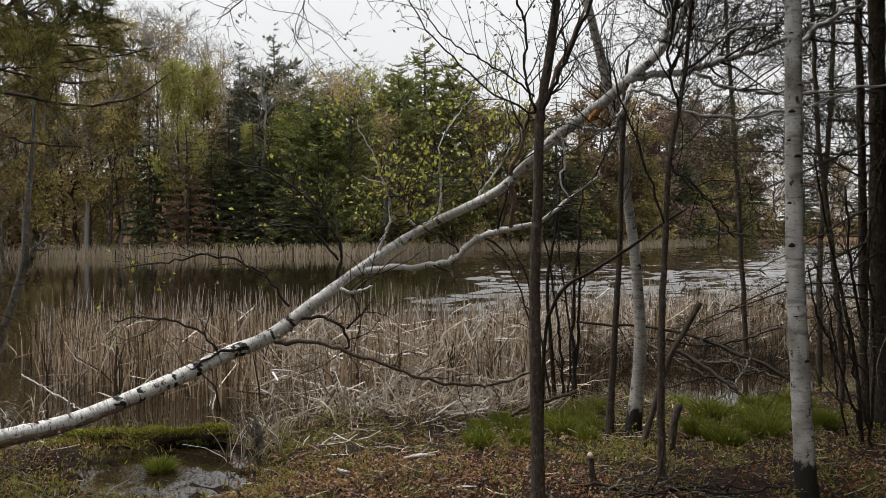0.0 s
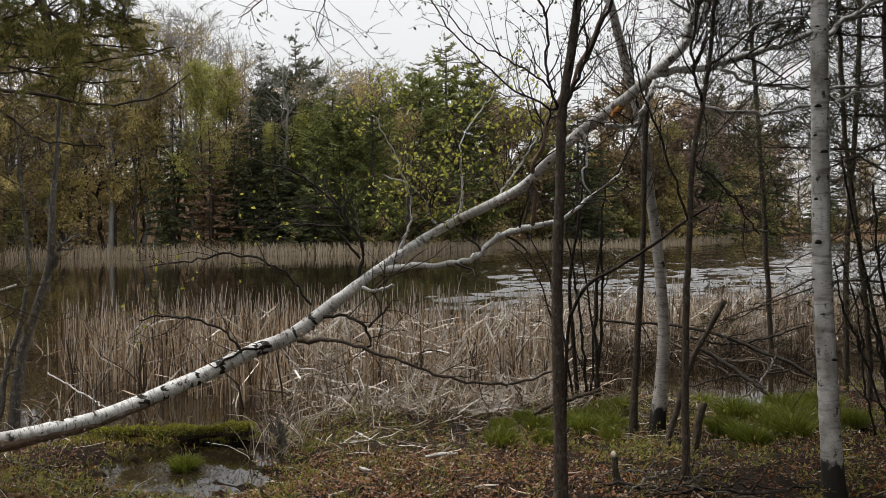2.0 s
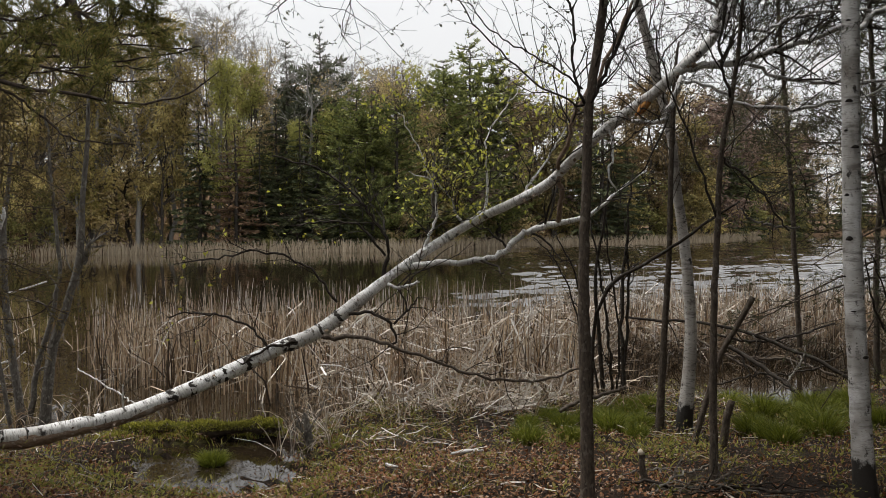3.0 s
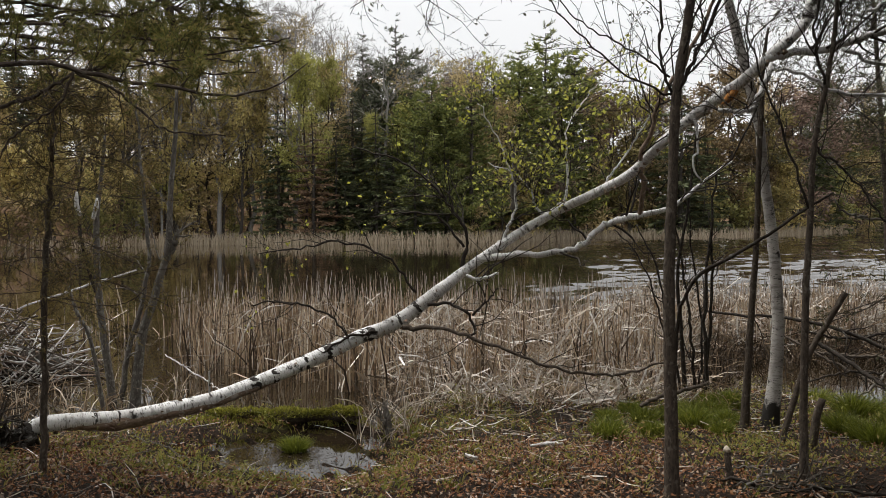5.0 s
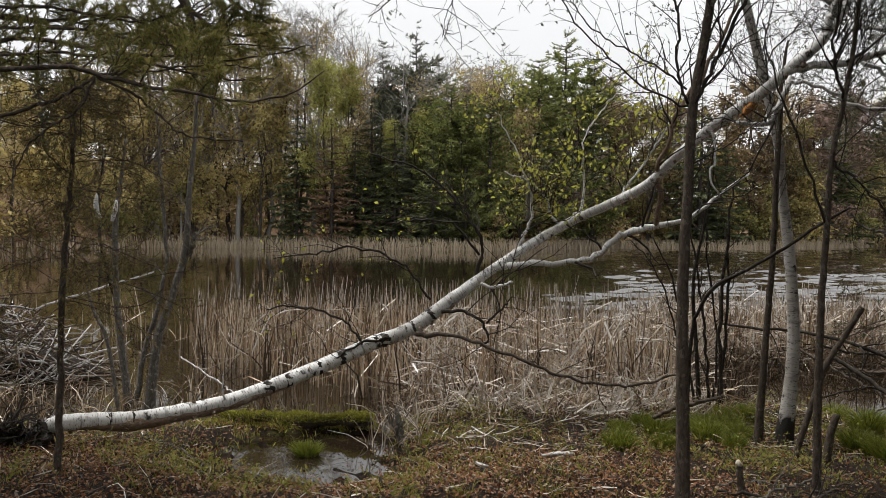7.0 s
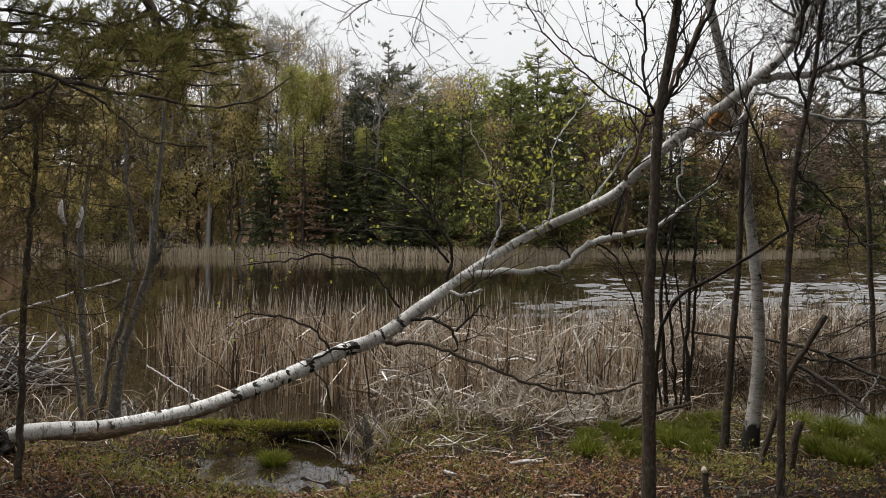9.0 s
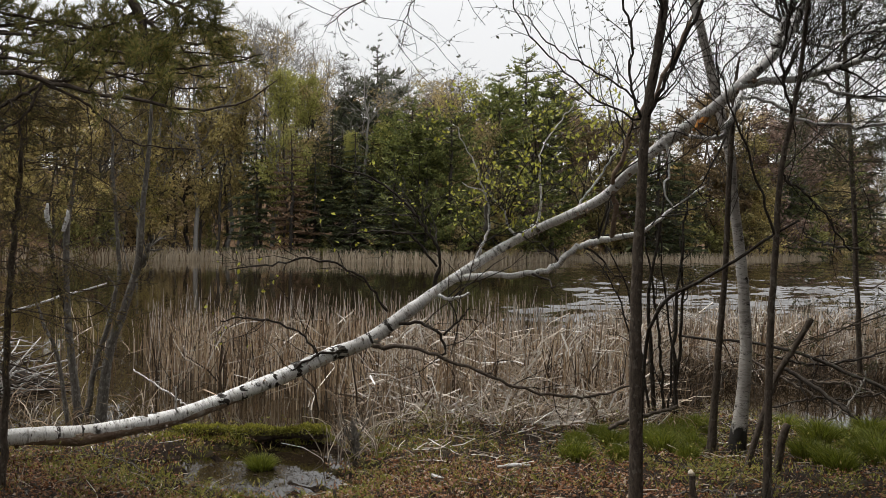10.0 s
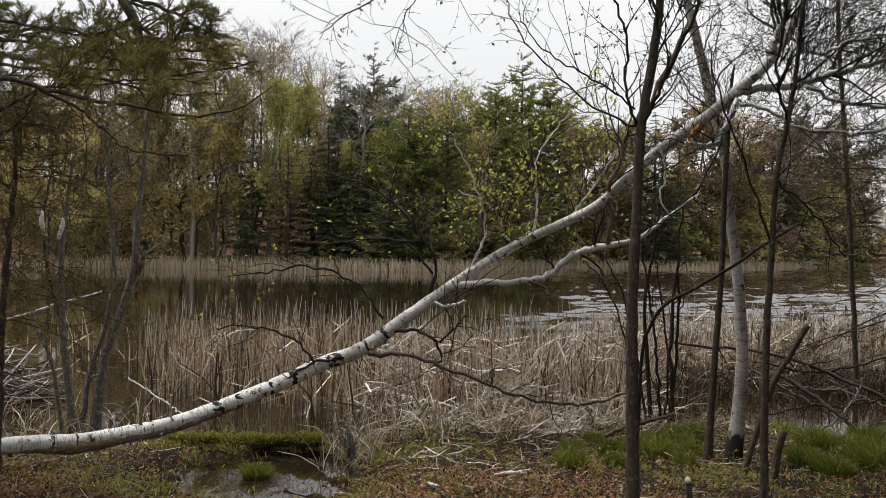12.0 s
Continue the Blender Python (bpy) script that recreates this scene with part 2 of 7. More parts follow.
def sweep(paths, radii, sides=6, rough=0.0, rs=None):
    """Round stems along paths (N, K, 3) with radii (N, K): vertices, faces and bark coordinates."""
    p, r = np.asarray(paths, float), np.asarray(radii, float)
    if p.ndim == 2:
        p, r = p[None], r[None]
    n, kk, _ = p.shape
    tan = unit(np.gradient(p, axis=1))
    ref = np.where(np.abs(unit(p[:, -1] - p[:, 0])[:, 2:3]) < 0.8, np.array([[0.0, 0, 1]]), np.array([[1.0, 0, 0]]))[:, None, :]
    a = unit(np.cross(tan, ref))
    b = np.cross(tan, a)
    ang = np.linspace(0, 2 * np.pi, sides, endpoint=False)
    c, s = np.cos(ang)[None, None, :, None], np.sin(ang)[None, None, :, None]
    rr = r[:, :, None, None]
    if rough:
        rr = rr * (1 + rough * (rs or np.random.RandomState(3)).normal(size=(n, kk, sides, 1)))
    v = p[:, :, None, :] + rr * (c * a[:, :, None, :] + s * b[:, :, None, :])
    run = np.concatenate([np.zeros((n, 1)), np.cumsum(np.linalg.norm(np.diff(p, axis=1), axis=-1), 1)], 1)
    shift = np.arange(n)[:, None, None] * 1.37
    bark = np.stack([c[..., 0] * rr[..., 0] + shift, s[..., 0] * rr[..., 0] + 0 * shift, run[:, :, None] + 0 * c[..., 0] + shift], -1)
    i = np.arange(n * kk * sides).reshape(n, kk, sides)
    j = np.roll(i, -1, axis=2)
    quads = np.stack([i[:, :-1], j[:, :-1], j[:, 1:], i[:, 1:]], -1).reshape(-1, 4)
    ends = [] if sides < 5 else [i[:, -1].reshape(-1, sides), i[:, 0, ::-1].reshape(-1, sides)]
    return v.reshape(-1, 3), [quads, *ends], bark.reshape(-1, 3)


def petals(at, along, across, length, width, fold=0.0):
    """Flat leaves: pointed diamonds at (N, 3), of that length along and width across, folded a little along the middle."""
    length, width = np.broadcast_to(length, len(at))[:, None], np.broadcast_to(width, len(at))[:, None]
    lift = np.cross(along, across) * width * fold
    v = np.stack([at, at + along * length * 0.45 + across * width / 2 + lift, at + along * length, at + along * length * 0.45 - across * width / 2 + lift], 1)
    i = np.arange(len(at))[:, None] * 4
    return v.reshape(-1, 3), [np.concatenate([i + [[0, 1, 2]], i + [[0, 2, 3]]])], None


def random_ways(rs, n):
    return unit(rs.normal(size=(n, 3)))


def leaves(rs, at, length, ratio=0.6, droop=0.3, fold=0.25):
    w = random_ways(rs, len(at))
    w[:, 2] -= droop
    w = unit(w)
    side = unit(np.cross(w, random_ways(rs, len(at))))
    size = length * rs.uniform(0.6, 1.3, len(at))
    return petals(at, w, side, size, size * ratio, fold)


def ribbons(paths, widths, rs):
    """Flat blades along paths (N, K, 3)."""
    n, kk, _ = paths.shape
    tan = unit(np.gradient(paths, axis=1))
    side = unit(np.cross(tan, random_ways(rs, n)[:, None, :]))
    v = np.stack([paths - side * widths[..., None] / 2, paths + side * widths[..., None] / 2], 2)
    i = np.arange(n * kk * 2).reshape(n, kk, 2)
    quads = np.stack([i[:, :-1, 0], i[:, :-1, 1], i[:, 1:, 1], i[:, 1:, 0]], -1).reshape(-1, 4)
    return v.reshape(-1, 3), [quads], None


def mesh_of(name, chunks, material, smooth=True):
    verts, barks, loops, totals, base = [], [], [], [], 0
    for v, faces, bark in chunks:
        if not len(v):
            continue
        verts.append(v)
        barks.append(v if bark is None else bark)
        for f in faces:
            if len(f):
                loops.append((f + base).ravel())
                totals.append(np.full(len(f), f.shape[1]))
        base += len(v)
    verts, barks, loops, totals = (np.concatenate(q) for q in (verts, barks, loops, totals))
    me = bpy.data.meshes.new(name)
    me.vertices.add(len(verts))
    me.vertices.foreach_set("co", verts.astype(np.float32).ravel())
    me.loops.add(len(loops))
    me.loops.foreach_set("vertex_index", loops.astype(np.int32))
    me.polygons.add(len(totals))
    me.polygons.foreach_set("loop_start", np.concatenate([[0], np.cumsum(totals)[:-1]]).astype(np.int32))
    me.polygons.foreach_set("loop_total", totals.astype(np.int32))
    me.polygons.foreach_set("use_smooth", np.full(len(totals), smooth))
    me.attributes.new("bark", "FLOAT_VECTOR", "POINT").data.foreach_set("vector", barks.astype(np.float32).ravel())
    me.update(calc_edges=True)
    me.validate()
    me.materials.append(material)
    return me


FINE = {"limbs", "twigs", "crown", "leaves", "leafy_twigs", "branches", "buds", "needles", "moss", "roots", "bark_flakes"}


def part(name, chunks, material, parent=None, label="", smooth=True):
    ob = new(name, mesh_of(name, chunks, material, smooth))
    if parent:
        ob.parent = parent
        ob.matrix_parent_inverse = parent.matrix_basis.inverted()
    if label:
        ob["label"] = label
    if name in FINE:
        ob["kind"] = "stuff"
    return ob


def thing(name, at, label, category, group="", kind=""):
    e = new(name)
    e.empty_display_size = 0.1
    e.location = at
    return tagged(e, label, category, group, kind)


def spline(points, radii=None, n=24, wobble=0.0, rs=None):
    """A smooth run of n places through the given ones, with its radii."""
    p = np.asarray(points, float)
    q = np.vstack([2 * p[0] - p[1], p, 2 * p[-1] - p[-2]])
    t = np.linspace(0, len(p) - 1, n)
    k = np.minimum(t.astype(int), len(p) - 2)
    u = (t - k)[:, None]
    a, b, c, d = q[k], q[k + 1], q[k + 2], q[k + 3]
    out = 0.5 * (2 * b + (c - a) * u + (2 * a - 5 * b + 4 * c - d) * u**2 + (3 * b - a - 3 * c + d) * u**3)
    if wobble:
        out[1:-1] += (rs or np.random.RandomState(5)).normal(size=(n - 2, 3)) * wobble
    return (out, np.interp(t, np.arange(len(p)), radii)) if radii is not None else out


def shoots(rs, path, rad, n, length, spread=(35, 75), up=0.2, start=0.15, end=1.0, k=6, thick=0.55, wander=0.22, tip=0.3, even=False):
    """n side branches of a stem: paths (n, k, 3) and radii (n, k)."""
    m = len(path)
    t = np.sort(rs.uniform(start, end, n)) if not even else np.linspace(start, end, n)
    at = np.stack([np.interp(t * (m - 1), np.arange(m), path[:, i]) for i in range(3)], 1)
    r0 = np.interp(t * (m - 1), np.arange(m), rad) * thick
    tan = unit(np.gradient(path, axis=0))
    tan = unit(np.stack([np.interp(t * (m - 1), np.arange(m), tan[:, i]) for i in range(3)], 1))
    side = unit(np.cross(tan, random_ways(rs, n)))
    ang = np.radians(rs.uniform(spread[0], spread[1], n))[:, None]
    way = unit(tan * np.cos(ang) + side * np.sin(ang) + np.array([0, 0, up]))
    size = (length * (1 - 0.55 * t) * rs.uniform(0.55, 1.2, n))[:, None] / (k - 1)
    out = [at]
    for _ in range(k - 1):
        out.append(out[-1] + way * size)
        way = unit(way + rs.normal(size=(n, 3)) * wander + np.array([0, 0, up * 0.15]))
    return np.stack(out, 1), r0[:, None] * np.linspace(1, tip, k)[None]


def all_shoots(rs, paths, rads, n, length, **kw):
    got = [shoots(rs, p, r, n, length, **kw) for p, r in zip(paths, rads)]
    return np.concatenate([g[0] for g in got]), np.concatenate([g[1] for g in got])


def spots(rs, paths, per, start=0.3):
    """Places strewn along stems."""
    n, k, _ = paths.shape
    i = np.repeat(np.arange(n), per)
    t = rs.uniform(start, 1, len(i)) * (k - 1)
    j = np.minimum(t.astype(int), k - 2)
    u = (t - j)[:, None]
    return paths[i, j] * (1 - u) + paths[i, j + 1] * u


# ---- ground and water: one sheet, with the pond's bed, a puddle and the far bank ----
WATER_Z = -0.08


def smooth_step(a, b, x):
    t = np.clip((x - a) / (b - a), 0, 1)
    return t * t * (3 - 2 * t)


def ripple(x, y, f, seed):
    return np.sin(x * f + seed) * np.cos(y * f * 1.13 + seed * 2.1) * 0.6 + np.sin((x + y) * f * 1.9 + seed * 3.3) * 0.4


def far_shore(x):
    return 72 - 26 * smooth_step(-20, -32, x) + 12 * smooth_step(2, 16, x) + 70 * smooth_step(22, 90, x) + 1.5 * ripple(x, x * 0.3, 0.21, 1.0)


def ground_z(x, y):
    x, y = np.asarray(x, float), np.asarray(y, float)
    shore = 7.4 + 0.12 * ripple(x, y, 1.1, 0.4) + 0.12 * ripple(x, y, 3.3, 1.4) + 1.2 * smooth_step(-0.5, 0.6, x)
    z = 0.13 - 0.15 * smooth_step(4.9, 7.0, y)
    z = z + 0.018 * ripple(x, y, 2.7, 2.0) + 0.012 * ripple(x, y, 7.3, 0.7) + 0.006 * ripple(x, y, 17.0, 1.1)
    low = np.sqrt(((x + 0.95) / 1.0) ** 2 + ((y - 6.45) / 1.2) ** 2)
    z = z + (-0.045 - z) * (1 - smooth_step(0.75, 1.35, low)) * 0.85
    wet = np.sqrt(((x + 0.98) / 0.80) ** 2 + ((y - 6.55) / 0.95) ** 2) + 0.27 * ripple(x, y, 5.2, 1.7) + 0.26 * ripple(x, y, 11.0, 0.2) + 0.26 * ripple(x, y, 23.0, 0.9)
    z = z - 0.11 * (1 - smooth_step(0.6, 1.1, wet)) * (y < 9)
    z = z - 0.40 * smooth_step(-0.3, 1.0, y - shore)
    bank = np.exp(-(((y - 7.47 - 0.05 * ripple(x, y, 4.0, 0.3)) / 0.16) ** 2)) * smooth_step(-2.3, -1.7, x) * smooth_step(-0.45, -0.65, x)
    z = z + (0.0 + 0.03 * ripple(x, y, 9.0, 0.5) - z) * bank
    wet = np.sqrt(((x + 3.6) / 0.6) ** 2 + ((y - 7.35) / 0.45) ** 2) + 0.15 * ripple(x, y, 4.2, 0.7)
    z = z - 0.22 * (1 - smooth_step(0.6, 1.1, wet))
    wet = np.sqrt(((x - 4.1) / 0.75) ** 2 + ((y - 8.45) / 0.7) ** 2) + 0.15 * ripple(x, y, 4.2, 2.7)
    z = z - 0.25 * (1 - smooth_step(0.6, 1.1, wet))
    d = y - far_shore(x)
    bank = 0.55 * smooth_step(-1, 3, d) + 8.5 * smooth_step(1, 50, d) * (1 - 0.45 * smooth_step(5, 45, x)) + 0.25 * smooth_step(-2, 3, d) * ripple(x, y, 0.5, 0.2)
    return z + bank


def make_ground():
    gx = np.concatenate([np.linspace(-900, -60, 22), np.linspace(-56, -8, 25), np.linspace(-6, 7, 160), np.linspace(8.5, 60, 26), np.linspace(70, 900, 22)])
    gy = np.concatenate([np.linspace(-300, -10, 10), np.linspace(-8, 3.4, 14), np.linspace(3.6, 10.5, 105), np.linspace(11, 50, 20), np.linspace(52, 130, 60), np.linspace(140, 1500, 24)])
    x, y = np.meshgrid(gx, gy)
    v = np.stack([x, y, ground_z(x, y)], -1).reshape(-1, 3)
    i = np.arange(x.size).reshape(x.shape)
    q = np.stack([i[:-1, :-1], i[:-1, 1:], i[1:, 1:], i[1:, :-1]], -1).reshape(-1, 4)
    tagged(part("ground", [(v, [q], None)], GROUND), "damp pond bank of soil, moss and fallen leaves", "ground", kind="structure")
    # the pond: still in the west, ruffled by a breeze in the east
    gx = np.concatenate([[-900.0, -200, -60, -20, -8], np.arange(-4, 26, 0.16), np.arange(26, 62, 0.6), [80, 200, 900]])
    gy = np.concatenate([[2.0, 6, 10, 12.5], 13 + np.cumsum(np.linspace(0.1, 0.35, 120)), 40.5 + np.cumsum(np.linspace(0.4, 1.3, 65)), [120, 160, 220, 400]])
    x, y = np.meshgrid(gx, gy)
    rs = np.random.RandomState(17)
    wave = 0 * x
    for length in (0.36, 0.45, 0.56, 0.7, 0.88, 1.1, 1.4, 1.9, 2.6):
        a = np.pi / 2 + rs.normal() * 0.55
        wave += 0.0150 * length**0.72 * np.sin((x * np.cos(a) + y * np.sin(a)) * 2 * np.pi / length + rs.uniform(0, 6.28) + 1.3 * ripple(x, y, 0.6 / length, length))
    breeze = smooth_step(-1.2, 1.0, x - 0.22 * y + 1.7 + 1.2 * ripple(x, y, 0.23, 0.8)) * smooth_step(12.5, 15, y) * (0.95 + 0.25 * ripple(x, y * 1.6, 0.35, 2.0))
    v = np.stack([x, y, WATER_Z + wave * breeze], -1).reshape(-1, 3)
    i = np.arange(x.size).reshape(x.shape)
    q = np.stack([i[:-1, :-1], i[:-1, 1:], i[1:, 1:], i[1:, :-1]], -1).reshape(-1, 4)
    tagged(part("water", [(v, [q], None)], WATER), "still brown pond water, ruffled by a breeze further out", "water", kind="structure")


make_ground()


# ---- far shore: forest ----
def far_leafy_tree(name, rs, height, leaf, bark, label, limbs=16, per=5, size=0.2, low=0.22, wide=0.32, fine=5):
    t = thing(name, (0, 0, 0), label, "tree")
    path, rad = spline([(0, 0, -0.4), (0.1, 0, height * 0.3), (-0.12, 0.1, height * 0.62), (0.05, 0, height * 0.97)], [height * 0.0085, height * 0.007, height * 0.005, 0.012], 14, 0.07, rs)
    part("trunk", [sweep(path, rad, 7)], bark, t)
    l1, r1 = shoots(rs, path, rad, limbs, height * wide, (35, 65), 0.25, low, 0.97, 7, 0.55)
    part("limbs", [sweep(l1, r1, 4)], bark, t)
    l2, r2 = all_shoots(rs, l1, r1, 5, height * 0.13, spread=(25, 60), up=0.15, k=4)
    l3, r3 = all_shoots(rs, l2, np.maximum(r2, 0.02), fine, height * 0.07, spread=(20, 60), up=0.1, k=2, thick=0.6)
    twigs = part("twigs", [sweep(l2, r2, 3), sweep(l3, np.maximum(r3, 0.006), 3)], bark, t)
    if leaf:
        at = np.concatenate([spots(rs, l3, per, 0.2), spots(rs, l2, per, 0.3)])
        at = at + rs.normal(size=at.shape) * 0.16
        part("crown", [leaves(rs, at, size, 0.38)], leaf, twigs)
    return t


def far_conifer(name, rs, height, leaf, label, width=0.2, droop=-0.25, levels=22, per=7, gap=0.1, tuft=0.34, uneven=0.2, shape=0.8, scatter=0.008, fluff=0.3):
    t = thing(name, (0, 0, 0), label, "tree")
    path, rad = spline([(0, 0, -0.4), (0.05, 0, height * 0.4), (0, 0.03, height * 0.75), (0, 0, height)], [height * 0.014, height * 0.01, height * 0.005, 0.01], 14, 0.02, rs)
    part("trunk", [sweep(path, rad, 7)], FAR_BARK, t)
    boughs, brads = [], []
    for z in np.linspace(gap, 0.985, levels):
        reach = height * width * ((1 - z) ** shape + 0.03) * rs.uniform(1 - uneven, 1 + uneven)
        for a in rs.uniform(0, 2 * np.pi) + np.arange(per) * 2 * np.pi / per + rs.normal(size=per) * 0.25:
            r = reach * rs.uniform(0.6, 1.15)
            out = np.array([np.cos(a), np.sin(a), 0])
            z0 = (z + rs.normal() * scatter) * height
            boughs.append([out * r * s + [0, 0, z0 + droop * r * s**1.4 + 0.12 * r * s**4] for s in (0, 0.5, 1)])
            brads.append(np.linspace(0.035, 0.008, 3) * height / 12)
    boughs, brads = np.array(boughs), np.array(brads)
    limbs = part("limbs", [sweep(boughs, brads, 3)], FAR_BARK, t)
    reach = np.linalg.norm(boughs[:, -1] - boughs[:, 0], axis=1)
    n = np.clip((reach * 40).astype(int), 12, 80)
    i = np.repeat(np.arange(len(boughs)), n)
    u = rs.uniform(0.12, 1.02, len(i))[:, None]
    at = boughs[i, 0] * (1 - u) + boughs[i, -1] * u
    at[:, 2] = np.array([np.interp(q, (0, 0.5, 1), boughs[m, :, 2]) for q, m in zip(u[:, 0], i)])
    out = unit(boughs[i, -1] - boughs[i, 0])
    way = unit(out + 0.9 * np.cross(out, [0, 0, 1]) * rs.choice([-1, 1], len(i))[:, None] * rs.uniform(0.2, 1, len(i))[:, None] + rs.normal(size=(len(i), 3)) * fluff + np.array([0, 0, fluff - 0.3]))
    size = tuft * rs.uniform(0.6, 1.3, len(i)) * np.clip(reach[i], 0.5, 1.4)
    part("crown", [petals(at, way, unit(np.cross(way, random_ways(rs, len(i)))), size, size * 0.26, 0.3)], leaf, limbs)
    return t


def forest():
    rs = np.random.RandomState(11)
    protos = {
        "gold": [(far_leafy_tree("larch_tree", rs, 10, FAR_GOLD, FAR_BARK, "golden-green budding tree on the far shore", 28, 13, 0.165, 0.1, 0.27, 4), 10) for _ in range(2)],
        "lime": [(far_leafy_tree("budding_tree", rs, 10, FAR_LIME, FAR_BARK, "tree with fresh yellow-green leaves on the far shore", 26, 15, 0.165, 0.15, 0.3, 4), 10)],
        "dull": [(far_leafy_tree("brown_budding_tree", rs, 10, FAR_DULL, FAR_BARK, "brownish tree in early bud on the far shore", 24, 8, 0.15, 0.1, 0.32, 4), 10) for _ in range(2)],
        "maroon": [(far_leafy_tree("red_maple", rs, 10, FAR_MAROON, FAR_BARK, "maroon-brown budding maple behind the far shore", 24, 7, 0.17, 0.1, 0.32, 4), 10)],
        "bare": [(far_leafy_tree("bare_tree", rs, 12, None, PALE_BARK, "leafless grey tree standing behind the far shore", 17, 0, 0, 0.3, 0.3, 4), 12) for _ in range(2)],
        "spruce": [(far_conifer("spruce_tree", rs, 12, FAR_SPRUCE, "dark spruce with drooping boughs on the far shore", 0.2, -0.3, 19, 6, 0.06), 12) for _ in range(2)],
        "wood": [(far_leafy_tree("woodland_tree", rs, 10, m, FAR_BARK, "tree in early leaf in the wood beyond the pond", 14, 11, 0.2, 0.1, 0.32, 2), 10) for m in (FAR_GOLD, FAR_DULL, FAR_LIME)],
        "wood_right": [(far_leafy_tree("woodland_tree", rs, 10, m, FAR_BARK, tag, 16, 13, 0.27, 0.06, 0.32, 2), 10) for m, tag in ((WOOD_BROWN, "brownish tree in the wood beyond the pond"), (FAR_MAROON, "maroon-brown budding tree in the wood beyond the pond"), (WOOD_OLIVE, "olive-green tree in the wood beyond the pond"))],
        "shrub": [(far_leafy_tree("shore_shrub", rs, 3, m, FAR_BARK, tag, 8, 8, 0.19, 0.02, 0.42, 2), 3) for m, tag in ((FAR_DULL, "brownish shrub on the far shore"), (FAR_GOLD, "golden-brown shrub on the far shore"), (FAR_LEAF, "olive-green shrub on the far shore"))],
        "rust": [(far_conifer("rusty_conifer", rs, 10, FAR_RUST, "sparse rust-brown conifer on the far shore", 0.2, -0.2, 18, 6, 0.06, 0.26), 10)],
        "pine": [(far_conifer("white_pine", rs, 14, FAR_PINE, "green white pine with plumed boughs on the far shore", 0.21, 0.25, 28, 6, 0.05, 0.26, 0.45, 0.45, 0.03, 0.9), 14) for _ in range(2)],
        "darkpine": [(far_conifer("dark_pine", rs, 14, FAR_HAZY_PINE, "tall dark pine with open tiers of boughs", 0.25, 0.12, 17, 6, 0.2, 0.4, 0.55, 0.6, 0.02, 0.9), 14) for _ in range(2)],
    }
    used = {id(p[0]): False for v in protos.values() for p in v}

    def plant(kind, x, y, height, wide=1.0):
        ob, h = protos[kind][rs.randint(len(protos[kind]))]
        s = height / h
        m = Matrix.Translation((x, y, float(ground_z(x, y)))) @ Matrix.Rotation(rs.uniform(0, 6.28), 4, "Z") @ Matrix.Diagonal((s * wide, s * wide, s, 1))
        if not used[id(ob)]:
            used[id(ob)] = True
            ob.matrix_basis = m
            ob["group"] = "trees of the far shore"
        else:
            c = copy_thing(ob, m)
            c.scale = (s * wide, s * wide, s)

